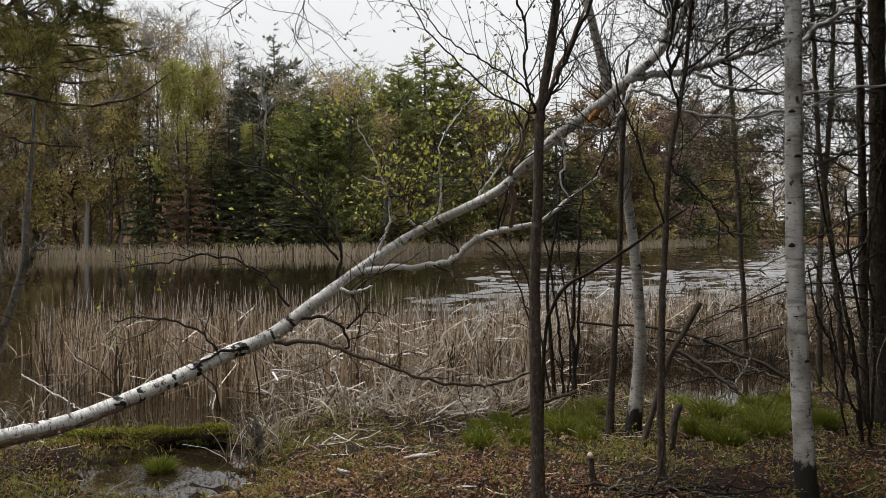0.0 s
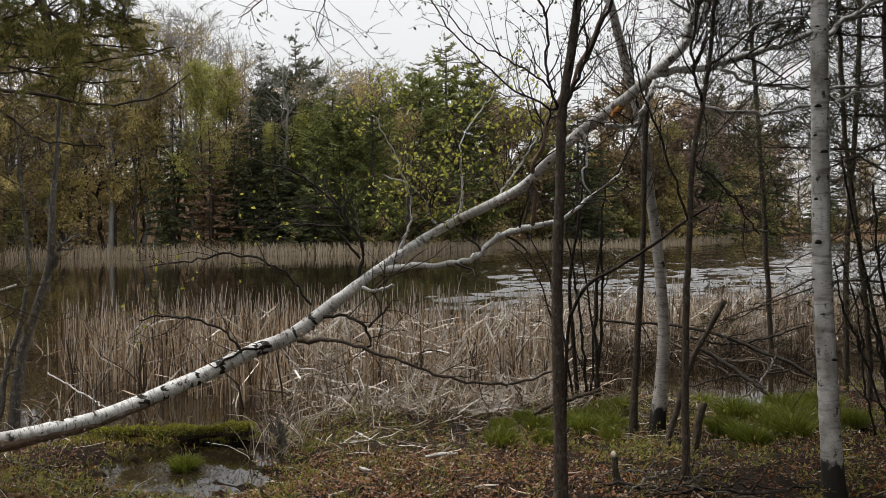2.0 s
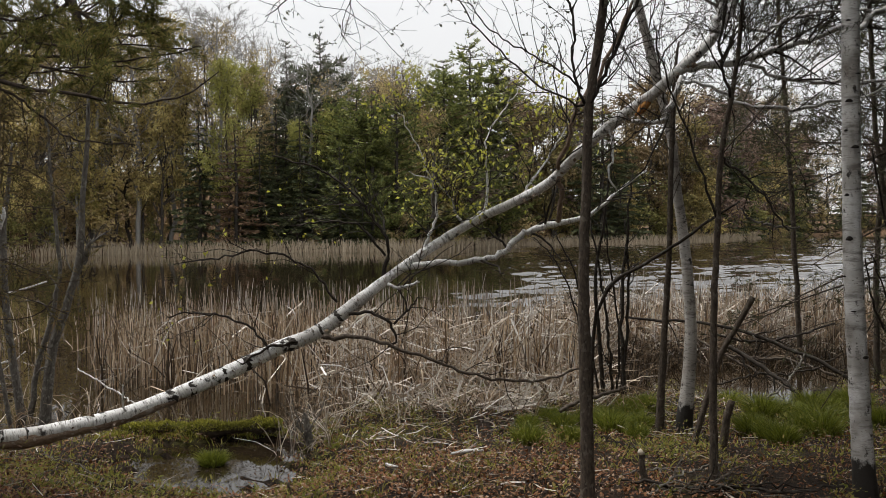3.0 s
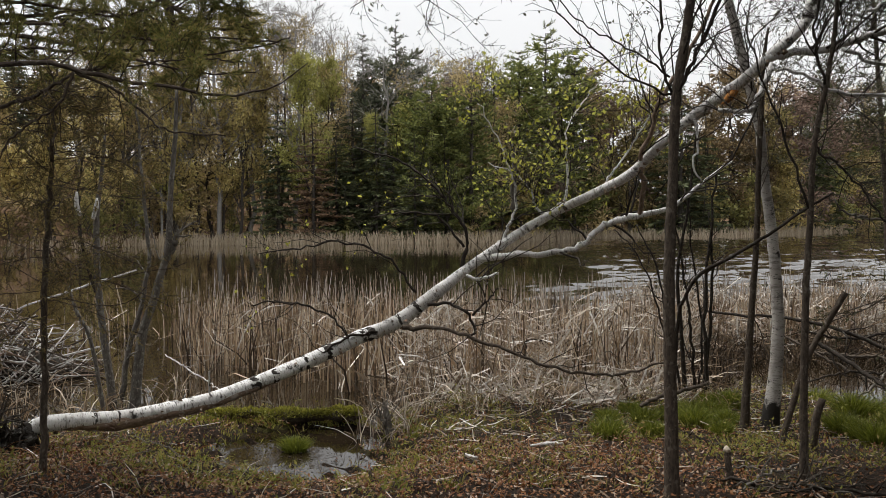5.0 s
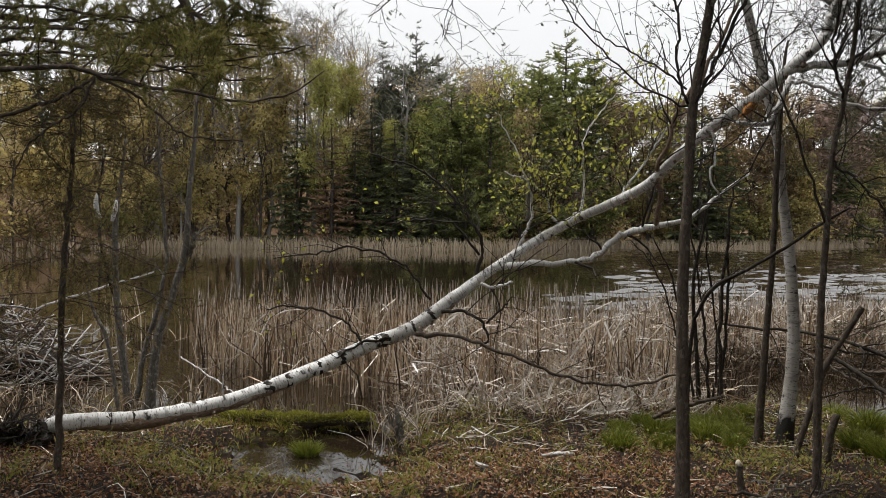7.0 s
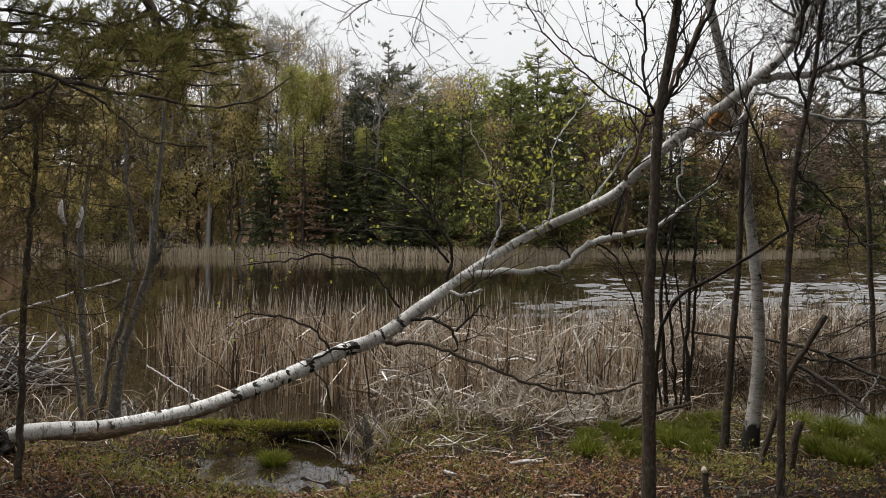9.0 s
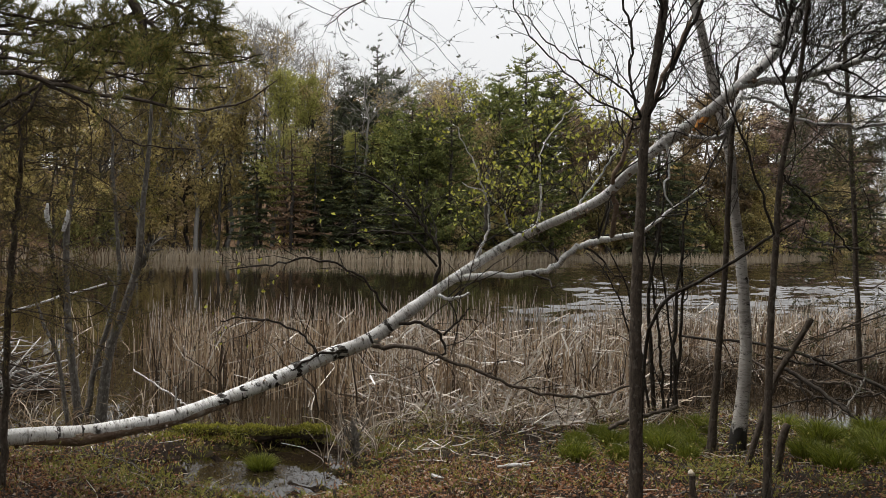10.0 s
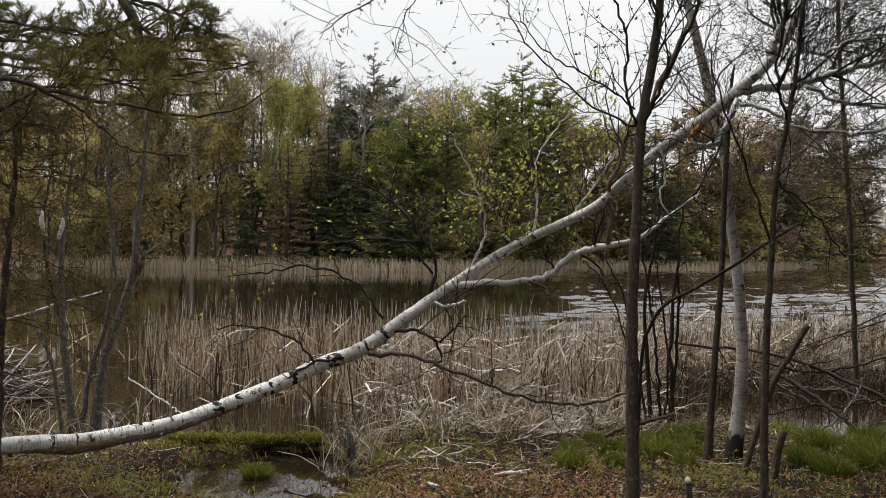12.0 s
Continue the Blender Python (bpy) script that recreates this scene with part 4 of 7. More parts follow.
def leaning_birch():
    rs = np.random.RandomState(41)
    t = thing("leaning_birch", (-2.78, 6.31, 0.14), "white birch leaning far over the reeds, still in young leaf", "tree")
    trunk, rad = stem("trunk", [(-2.89, 6.26, 0.17), (-2.82, 6.28, 0.20), (-2.72, 6.31, 0.21), (-2.53, 6.41, 0.20), (-2.32, 6.51, 0.19), (-2.02, 6.66, 0.22), (-1.72, 6.86, 0.26), (-1.36, 7.06, 0.37), (-0.98, 7.37, 0.50), (-0.61, 7.57, 0.65), (-0.30, 7.68, 0.76), (0.03, 7.78, 0.99), (0.34, 7.89, 1.22), (0.75, 7.90, 1.50), (1.14, 7.91, 1.73), (1.48, 7.71, 1.90), (1.74, 7.52, 2.05), (1.93, 7.32, 2.27), (2.11, 7.13, 2.45), (2.28, 6.83, 2.61), (2.43, 6.64, 2.74), (2.56, 6.44, 2.89), (2.73, 6.44, 3.04), (2.90, 6.45, 3.26), (3.06, 6.46, 3.58)], [0.0520, 0.0600, 0.0607, 0.0645, 0.0627, 0.0598, 0.0585, 0.0587, 0.0627, 0.0612, 0.0636, 0.0594, 0.0429, 0.0435, 0.0399, 0.0407, 0.0414, 0.0436, 0.0457, 0.0453, 0.0440, 0.0427, 0.0397, 0.0353, 0.0294], BIRCH, t, 110, 14, 0.018, 0.0015)
    body = t.children[0]
    # black scars round the trunk where the bark has split
    for at, wide in ((0.325, 0.012), (0.285, 0.02), (0.385, 0.035), (0.377, 0.02), (0.345, 0.022), (0.30, 0.016), (0.23, 0.014), (0.135, 0.012), (0.165, 0.01), (0.42, 0.014), (0.44, 0.016)):
        u = np.clip(np.linspace(at - wide / 5, at + wide / 5, 5), 0, 1) * (len(trunk) - 1)
        p = np.stack([np.interp(u, np.arange(len(trunk)), trunk[:, i]) for i in range(3)], 1)
        r = np.interp(u, np.arange(len(trunk)), rad) + np.array([-0.006, 0.0, 0.002, 0.0, -0.006])
        part("bark_scar", [sweep(p, r, 16, 0.085, rs)], SCAR, body, "cracked black bark")
    # a strip of peeling tan bark along the underside
    u = np.linspace(0.03, 0.36, 40) * (len(trunk) - 1)
    p = np.stack([np.interp(u, np.arange(len(trunk)), trunk[:, i]) for i in range(3)], 1)
    r = np.interp(u, np.arange(len(trunk)), rad)
    p[:, 2] -= r * 0.42
    p[:, 1] -= r * 0.30
    part("peeling_bark", [sweep(p, r * (0.84 + 0.08 * np.sin(np.linspace(0, 19, 40))) * np.sin(np.linspace(0.2, 2.9, 40)), 8, 0.08, rs)], PEEL, body, "tan peeling bark")
    part("rotten_wood", [sweep(*[np.array(q) for q in spline([(2.27, 6.73, 2.55), (2.31, 6.71, 2.58), (2.35, 6.71, 2.63), (2.41, 6.73, 2.69)], [0.0066, 0.0297, 0.0330, 0.0083], 10)], 10, 0.1, rs)], ORANGE, body, "orange rotten wood in a split")
    limbs, rads = [], []
    spec = [
        ([(0.43, 7.89, 1.31), (0.75, 7.84, 1.34), (1.12, 7.80, 1.37), (1.34, 7.75, 1.42), (1.47, 7.70, 1.55), (1.61, 7.70, 1.64), (1.83, 7.65, 1.69), (2.13, 7.61, 1.77), (2.38, 7.61, 1.96), (2.67, 7.62, 2.17)], [0.0332, 0.0297, 0.0278, 0.0276, 0.0274, 0.0291, 0.0289, 0.0192, 0.0143, 0.0079], BIRCH, 40),
        ([(1.86, 7.65, 1.68), (1.86, 7.51, 1.94), (1.81, 7.42, 2.15), (1.85, 7.23, 2.42), (1.90, 7.13, 2.64), (2.08, 7.04, 2.95), (2.30, 7.05, 3.38), (2.44, 7.06, 3.67)], [0.0227, 0.0241, 0.0219, 0.0178, 0.0175, 0.0156, 0.0138, 0.0104], PEEL, 36),
        ([(2.52, 6.44, 2.86), (2.73, 6.44, 2.89), (2.94, 6.44, 2.91), (3.27, 6.44, 3.02), (3.65, 6.45, 3.13), (3.98, 6.45, 3.28), (4.32, 6.40, 3.36)], [0.0285, 0.0285, 0.0285, 0.0269, 0.0237, 0.0206, 0.0141], BIRCH, 40),
        ([(2.41, 6.10, 2.72), (2.60, 6.07, 2.67), (2.89, 6.03, 2.53), (3.16, 5.98, 2.50), (3.53, 5.93, 2.55), (3.78, 5.89, 2.62), (4.06, 5.85, 2.74)], [0.0127, 0.0127, 0.0127, 0.0127, 0.0111, 0.0079, 0.0047], BIRCH, 30),
        ([(2.87, 6.03, 2.84), (3.09, 6.00, 2.74), (3.32, 5.96, 2.69), (3.57, 5.92, 2.68), (3.94, 5.87, 2.70), (4.39, 5.80, 2.75)], [0.0142, 0.0142, 0.0142, 0.0127, 0.0111, 0.0079], BIRCH, 30),
        ([(2.44, 6.15, 2.76), (2.33, 6.11, 2.54), (2.27, 6.12, 2.42), (2.05, 6.15, 2.43)], [0.0223, 0.0221, 0.0190, 0.0142], BIRCH, 20),
        ([(2.64, 6.08, 3.06), (2.69, 6.07, 3.21), (2.73, 6.07, 3.35), (2.82, 6.06, 3.62)], [0.0285, 0.0285, 0.0253, 0.0206], BIRCH, 20),
        ([(2.75, 6.06, 3.21), (2.96, 6.03, 3.06), (3.20, 5.99, 3.16), (3.53, 5.94, 3.20), (3.86, 5.89, 3.20)], [0.0127, 0.0127, 0.0127, 0.0111, 0.0079], BIRCH, 24),
        ([(3.53, 5.93, 2.95), (3.70, 5.91, 3.10), (3.90, 5.88, 3.25), (4.11, 5.85, 3.35)], [0.0221, 0.0206, 0.0174, 0.0142], BIRCH, 16),
        ([(0.62, 7.90, 1.42), (0.72, 7.90, 1.60), (0.79, 7.91, 1.78), (0.75, 7.92, 2.09), (0.62, 7.88, 2.42), (0.44, 7.84, 2.71)], [0.0199, 0.0146, 0.0119, 0.0094, 0.0066, 0.0039], BIRCH, 26),
        ([(1.11, 7.91, 1.73), (1.26, 7.91, 1.91), (1.25, 7.92, 2.24), (1.29, 7.93, 2.55), (1.49, 7.94, 2.83), (1.57, 7.94, 2.96)], [0.0185, 0.0119, 0.0105, 0.0080, 0.0053, 0.0039], BIRCH, 26),
        ([(1.14, 7.91, 1.71), (0.98, 7.91, 1.77), (0.93, 7.91, 1.91), (0.80, 7.92, 2.08), (0.54, 7.92, 2.19)], [0.0133, 0.0119, 0.0094, 0.0066, 0.0039], BIRCH, 20),
        ([(0.76, 7.96, 1.76), (0.78, 7.97, 2.04), (0.76, 7.97, 2.34), (0.75, 7.98, 2.38)], [0.0236, 0.0255, 0.0157, 0.0079], GREY, 14),
        ([(0.29, 7.89, 1.17), (0.34, 7.90, 1.52), (0.21, 7.91, 1.78), (0.03, 7.91, 1.98), (-0.23, 7.92, 2.19), (-0.68, 7.87, 2.33)], [0.0215, 0.0156, 0.0137, 0.0117, 0.0098, 0.0058], BLACK, 26),
        ([(0.32, 7.90, 1.42), (0.08, 7.91, 1.70), (-0.23, 7.91, 1.73), (-0.53, 7.91, 1.70)], [0.0117, 0.0098, 0.0078, 0.0059], BLACK, 18),
        ([(1.48, 7.81, 1.89), (1.66, 7.87, 2.08), (1.88, 7.93, 2.39), (2.03, 7.93, 2.65)], [0.0145, 0.0105, 0.0080, 0.0053], BIRCH, 20),
        ([(-0.24, 7.63, 0.73), (0.03, 7.58, 0.73), (0.32, 7.52, 0.66), (0.71, 7.47, 0.52), (1.10, 7.47, 0.38), (1.47, 7.46, 0.32), (1.71, 7.46, 0.34), (2.05, 7.47, 0.42)], [0.0265, 0.0169, 0.0151, 0.0135, 0.0120, 0.0120, 0.0107, 0.0076], DARK, 40),
        ([(-0.02, 7.68, 0.92), (0.18, 7.68, 0.92), (0.33, 7.68, 0.84), (0.39, 7.67, 0.67), (0.33, 7.67, 0.62)], [0.0171, 0.0133, 0.0133, 0.0114, 0.0076], BLACK, 18),
        ([(0.38, 7.68, 0.82), (0.53, 7.68, 0.97), (0.61, 7.69, 1.06)], [0.0114, 0.0095, 0.0057], BLACK, 12),
        ([(0.33, 7.79, 1.17), (0.48, 7.74, 1.14), (0.61, 7.69, 1.19)], [0.0154, 0.0153, 0.0114], BIRCH, 10),
        ([(-0.46, 7.57, 0.69), (-0.70, 7.47, 0.67), (-0.89, 7.37, 0.57), (-1.00, 7.32, 0.52)], [0.0131, 0.0111, 0.0091, 0.0054], BLACK, 14),
        ([(-1.71, 6.81, 0.29), (-1.72, 6.77, 0.43), (-1.72, 6.77, 0.50)], [0.0085, 0.0067, 0.0050], BIRCH, 8),
        ([(2.14, 7.03, 2.51), (2.18, 7.02, 2.26), (2.14, 7.02, 2.13), (2.21, 7.01, 1.95)], [0.0121, 0.0104, 0.0086, 0.0069], BIRCH, 16),
        ([(-0.70, 7.47, 0.65), (-0.85, 7.48, 0.85), (-1.07, 7.48, 0.94), (-1.29, 7.48, 0.97), (-1.53, 7.48, 0.94)], [0.0093, 0.0093, 0.0093, 0.0074, 0.0056], BLACK, 22),
        ([(-0.12, 7.78, 1.02), (-0.30, 7.79, 1.27), (-0.53, 7.80, 1.42), (-0.88, 7.80, 1.47), (-1.16, 7.80, 1.42), (-1.54, 7.80, 1.37)], [0.0116, 0.0096, 0.0096, 0.0096, 0.0077, 0.0039], BLACK, 26),
    ]
    for pts, rr, m, n in spec:
        path, r = stem("limb", pts, rr, m, t, n, 8, 0.05, 0.009, rs.randint(999))
        limbs.append(path)
        rads.append(r)
    twigs, tr = [], []
    for i, (path, r) in enumerate(zip(limbs, rads)):
        n = {9: 22, 10: 22, 11: 16, 13: 20, 14: 8, 15: 22, 12: 0, 0: 10, 1: 12, 2: 20, 3: 12, 4: 12, 6: 10, 7: 14, 23: 8, 24: 14}.get(i, 5)
        a, b = shoots(rs, path, np.maximum(r, 0.006), n, 0.95, (30, 75), 0.2, 0.2, 1.0, 6, 0.42, 0.25, 0.4)
        twigs.append(a), tr.append(b)
    tw, twr = np.concatenate(twigs), np.concatenate(tr)
    t2, t2r = all_shoots(rs, tw, twr, 4, 0.32, spread=(30, 70), up=0.1, k=4, thick=0.6)
    part("twigs", [sweep(tw, twr, 4), sweep(t2, np.maximum(t2r, 0.0012), 3)], BLACK, t, "fine dark twigs")
    bearing = np.concatenate([a for i, a in enumerate(twigs) if i in (9, 10, 11, 15)])
    b2, b2r = all_shoots(rs, bearing, np.full(bearing.shape[:2], 0.003), 5, 0.4, spread=(30, 75), up=0.05, k=4, thick=0.6)
    leafing = part("leafy_twigs", [sweep(b2, np.maximum(b2r, 0.0016), 3)], GREY, t)
    at = np.concatenate([spots(rs, b2, 2, 0.3), spots(rs, bearing, 2, 0.3), spots(rs, np.concatenate([twigs[13], twigs[14], twigs[23], twigs[24]]), 2, 0.4)])
    part("leaves", [leaves(rs, at, 0.044, 0.6)], BIRCH_LEAF, leafing, "small yellow-green leaves")
    n = 260
    u = rs.uniform(0.05, 0.9, n) * (len(trunk) - 1)
    c = np.stack([np.interp(u, np.arange(len(trunk)), trunk[:, i]) for i in range(3)], 1)
    r = np.interp(u, np.arange(len(trunk)), rad)[:, None]
    out = unit(np.stack([rs.normal(size=n) * 0.3, rs.normal(size=n) * 0.5 - 0.4, rs.normal(size=n) * 0.5 - 0.5], 1))
    size = rs.uniform(0.015, 0.06, n)
    part("bark_flakes", [petals(c + out * r * 0.96, unit(out + rs.normal(size=(n, 3)) * 0.7), random_ways(rs, n), size, size * 0.8, 0.3)], PEEL, body, "loose curls of bark")
    # root mass under the lifted foot
    roots, rr = shoots(rs, trunk[:8], rad[:8], 16, 0.4, (50, 120), -0.6, 0.0, 0.6, 6, 0.17)
    roots[:, :, 2] = np.maximum(roots[:, :, 2], ground_z(roots[:, :, 0], roots[:, :, 1]) - 0.02)
    lump = np.array((-2.95, 6.26, 0.09))
    for off, size in (((0.04, -0.03, 0.08), 0.055), ((0.1, -0.07, 0.03), 0.045), ((0.02, 0, 0), 0.075), ((-0.12, 0.05, -0.01), 0.06), ((-0.22, -0.02, -0.03), 0.05), ((0.06, -0.09, -0.03), 0.05), ((-0.08, -0.1, -0.04), 0.045), ((-0.33, 0.06, -0.05), 0.04)):
        a = unit(rs.normal(size=3) * [1, 1, 0.4])
        clod = lump + off + a * size * np.linspace(-1.1, 1.1, 7)[:, None] + rs.normal(size=(7, 3)) * 0.008
        part("root_clod", [sweep(clod, size * np.sqrt(np.clip(1 - np.linspace(-0.98, 0.98, 7) ** 2, 0.05, 1)), 12, 0.22, rs)], SCAR, t, "torn dark soil and roots")
    knots = lump + np.array([[-0.42, 0.1, -0.04], [-0.3, 0.02, 0.0], [-0.16, -0.04, 0.03], [-0.04, 0.0, 0.04], [0.08, 0.02, 0.03]])
    more, mr = shoots(rs, knots, np.full(5, 0.034), 120, 0.5, (40, 130), 0.08, 0.0, 1.0, 6, 0.26, 0.5)
    roots, rr = np.concatenate([roots, more]), np.concatenate([rr, mr])
    roots[:, :, 2] = np.maximum(roots[:, :, 2], ground_z(roots[:, :, 0], roots[:, :, 1]) - 0.02)
    part("roots", [sweep(roots, rr, 6, 0.1, rs)], BLACK, t, "dark exposed roots")


leaning_birch()


# ---- standing trunks and saplings ----
def standing(name, pts_r, material, label, category="tree", crown=(), n=44, sides=12, seed=7, twig=None, buds=0, length=1.2, start=0.5, fine=5, rough=0.03, limbs=()):
    """A standing stem with side limbs (given or grown), twigs and buds."""
    rs = np.random.RandomState(seed)
    pts, rr = pts_r
    t = thing(name, pts[0], label, category)
    pts = [(pts[0][0], pts[0][1], float(ground_z(pts[0][0], pts[0][1])) - 0.1)] + list(pts[1:])
    path, rad = spline(pts, rr, n, 0.0012, rs)
    flare = 1 + 0.35 * np.exp(-np.linspace(0, 14, n))
    part("trunk", [sweep(path, rad * flare, sides, rough * 0.5, rs)], material, t)
    ls, lr = [], []
    for lp, lrad in limbs:
        a, b = spline(lp, lrad, 20, 0.008, rs)
        part("limb", [sweep(a, b, 7, 0.05, rs)], twig or material, t)
        ls.append(a[np.linspace(0, 19, 8).astype(int)]), lr.append(b[np.linspace(0, 19, 8).astype(int)])
    if crown:
        a, b = shoots(rs, path, rad, crown[0], length, (30, 65), 0.35, start, 1.0, 8, 0.2)
        part("branches", [sweep(a, b, 5)], twig or material, t)
        ls += list(a)
        lr += list(b)
    if ls:
        a, b = all_shoots(rs, np.array(ls), np.maximum(np.array(lr), 0.004), fine, length * 0.5, spread=(30, 70), up=0.2, k=5, thick=0.55)
        a2, b2 = all_shoots(rs, a, b, 3, length * 0.22, spread=(30, 70), up=0.2, k=4, thick=0.6)
        twigs = part("twigs", [sweep(a, np.maximum(b, 0.0015), 4), sweep(a2, np.maximum(b2, 0.001), 3)], twig or material, t)
        if buds:
            part("buds", [leaves(rs, spots(rs, a2, buds, 0.3), 0.022, 0.6)], BUD, twigs, "small grey-green buds")
    return t, path, rad


# the first birch's crown, above the view, is added to shade the bank
standing("birch_tree", ([(2.83, 4.47, 0.10), (2.81, 4.48, 0.33), (2.79, 4.49, 0.74), (2.77, 4.50, 1.19), (2.76, 4.51, 1.57), (2.76, 4.52, 2.02), (2.76, 4.53, 2.49), (2.76, 4.53, 2.78), (2.76, 4.54, 3.16), (2.76, 4.56, 3.93), (2.76, 4.58, 5.20)], [0.0597, 0.0554, 0.0532, 0.0522, 0.0490, 0.0480, 0.0469, 0.0458, 0.0447, 0.0384, 0.0256]), BIRCH_FOOT, "straight white birch with a black foot and dark eye scars", "tree", (14,), n=100, sides=18, seed=3, twig=BLACK, buds=4, length=2.2, start=0.72, fine=7)
standing("birch_tree", ([(2.72, 6.91, -0.06), (2.77, 6.91, 0.34), (2.80, 6.92, 0.77), (2.78, 6.93, 1.24), (2.74, 6.94, 1.62), (2.69, 6.96, 2.05), (2.66, 6.97, 2.38), (2.59, 6.99, 2.71), (2.50, 7.01, 3.09), (2.43, 7.02, 3.38), (2.35, 7.04, 3.71), (2.25, 7.07, 4.28)], [0.0649, 0.0523, 0.0469, 0.0451, 0.0433, 0.0397, 0.0379, 0.0397, 0.0397, 0.0361, 0.0325, 0.0253]), BIRCH_TAN, "slender birch with a curved stem and black foot", "tree", (16,), n=70, sides=14, seed=4, twig=BLACK, buds=2, length=1.5, start=0.6, fine=9)
standing("sapling", ([(1.32, 4.70, -0.00), (1.32, 4.71, 0.43), (1.31, 4.72, 0.94), (1.31, 4.73, 1.45), (1.33, 4.74, 1.86), (1.35, 4.74, 2.34), (1.40, 4.74, 2.66), (1.44, 4.74, 2.98), (1.46, 4.75, 3.36), (1.50, 4.75, 3.93)], [0.0379, 0.0358, 0.0337, 0.0305, 0.0284, 0.0274, 0.0264, 0.0231, 0.0190, 0.0105]), DARK, "dark-barked sapling with a forked crown", "tree", (17,), n=70, sides=12, seed=5, twig=BLACK, buds=2, length=1.3, start=0.6, fine=11,
         limbs=[([(1.35, 4.72, 2.35), (1.44, 4.68, 2.54), (1.55, 4.67, 2.81), (1.65, 4.66, 3.06), (1.76, 4.65, 3.40)], [0.0099, 0.0105, 0.0098, 0.0081, 0.0049]), ([(1.32, 4.73, 2.35), (1.25, 4.71, 2.52), (1.26, 4.71, 2.77), (1.21, 4.73, 2.96), (1.10, 4.75, 3.25)], [0.0090, 0.0073, 0.0073, 0.0065, 0.0041]),
                ([(1.32, 4.73, 2.34), (1.09, 4.68, 2.42), (0.85, 4.67, 2.60), (0.68, 4.65, 2.77), (0.57, 4.67, 3.02)], [0.0065, 0.0057, 0.0048, 0.0039, 0.0031]), ([(1.34, 4.74, 2.02), (1.52, 4.71, 2.13), (1.71, 4.69, 2.26), (1.90, 4.66, 2.35)], [0.0041, 0.0033, 0.0024, 0.0017]), ([(1.31, 4.73, 2.43), (1.06, 4.69, 2.58), (0.83, 4.68, 2.71), (0.66, 4.66, 2.88)], [0.0058, 0.0049, 0.0040, 0.0031]),
                ([(1.47, 4.75, 3.45), (1.00, 4.72, 3.45), (0.38, 4.71, 3.29), (0.04, 4.66, 3.08), (-0.22, 4.69, 2.93), (-0.42, 4.72, 2.80)], [0.0082, 0.0072, 0.0063, 0.0047, 0.0039, 0.0023]), ([(0.38, 4.71, 3.29), (0.13, 4.69, 3.04), (0.02, 4.66, 2.84), (-0.02, 4.66, 2.68)], [0.0039, 0.0031, 0.0023, 0.0016])])
standing("slim_tree", ([(2.48, 6.80, -0.10), (2.52, 6.81, 0.56), (2.55, 6.81, 1.02), (2.58, 6.81, 1.53), (2.60, 6.82, 2.18), (2.63, 6.83, 2.74), (2.65, 6.83, 3.02), (2.67, 6.83, 3.16)], [0.0311, 0.0264, 0.0249, 0.0233, 0.0217, 0.0187, 0.0124, 0.0077]), DARK, "slim dark tree with rough bark", "tree", (16,), n=60, sides=9, seed=6, buds=1, length=1.3, start=0.45, rough=0.06)
standing("slim_tree", ([(2.17, 4.98, 0.08), (2.17, 4.99, 0.67), (2.18, 5.00, 1.15), (2.20, 5.00, 1.60), (2.23, 5.01, 2.08), (2.29, 5.00, 2.43), (2.33, 5.00, 2.67), (2.36, 5.00, 2.98), (2.41, 5.00, 3.49)], [0.0225, 0.0215, 0.0204, 0.0184, 0.0164, 0.0143, 0.0133, 0.0122, 0.0082]), DARK, "slim dark tree with upswept bare branches", "tree", (20,), n=60, sides=9, seed=8, twig=BLACK, buds=2, length=1.3, start=0.5, fine=8,
         limbs=[([(2.28, 5.00, 2.43), (2.22, 5.02, 2.74), (2.27, 5.02, 3.01), (2.26, 5.03, 3.29)], [0.0092, 0.0079, 0.0065, 0.0052]), ([(2.23, 5.01, 2.08), (2.39, 4.93, 1.91), (2.57, 4.84, 1.63)], [0.0079, 0.0065, 0.0051]), ([(2.20, 5.00, 1.70), (2.04, 5.04, 2.22), (1.91, 5.07, 2.57), (1.84, 5.08, 2.88)], [0.0079, 0.0065, 0.0052, 0.0039])])
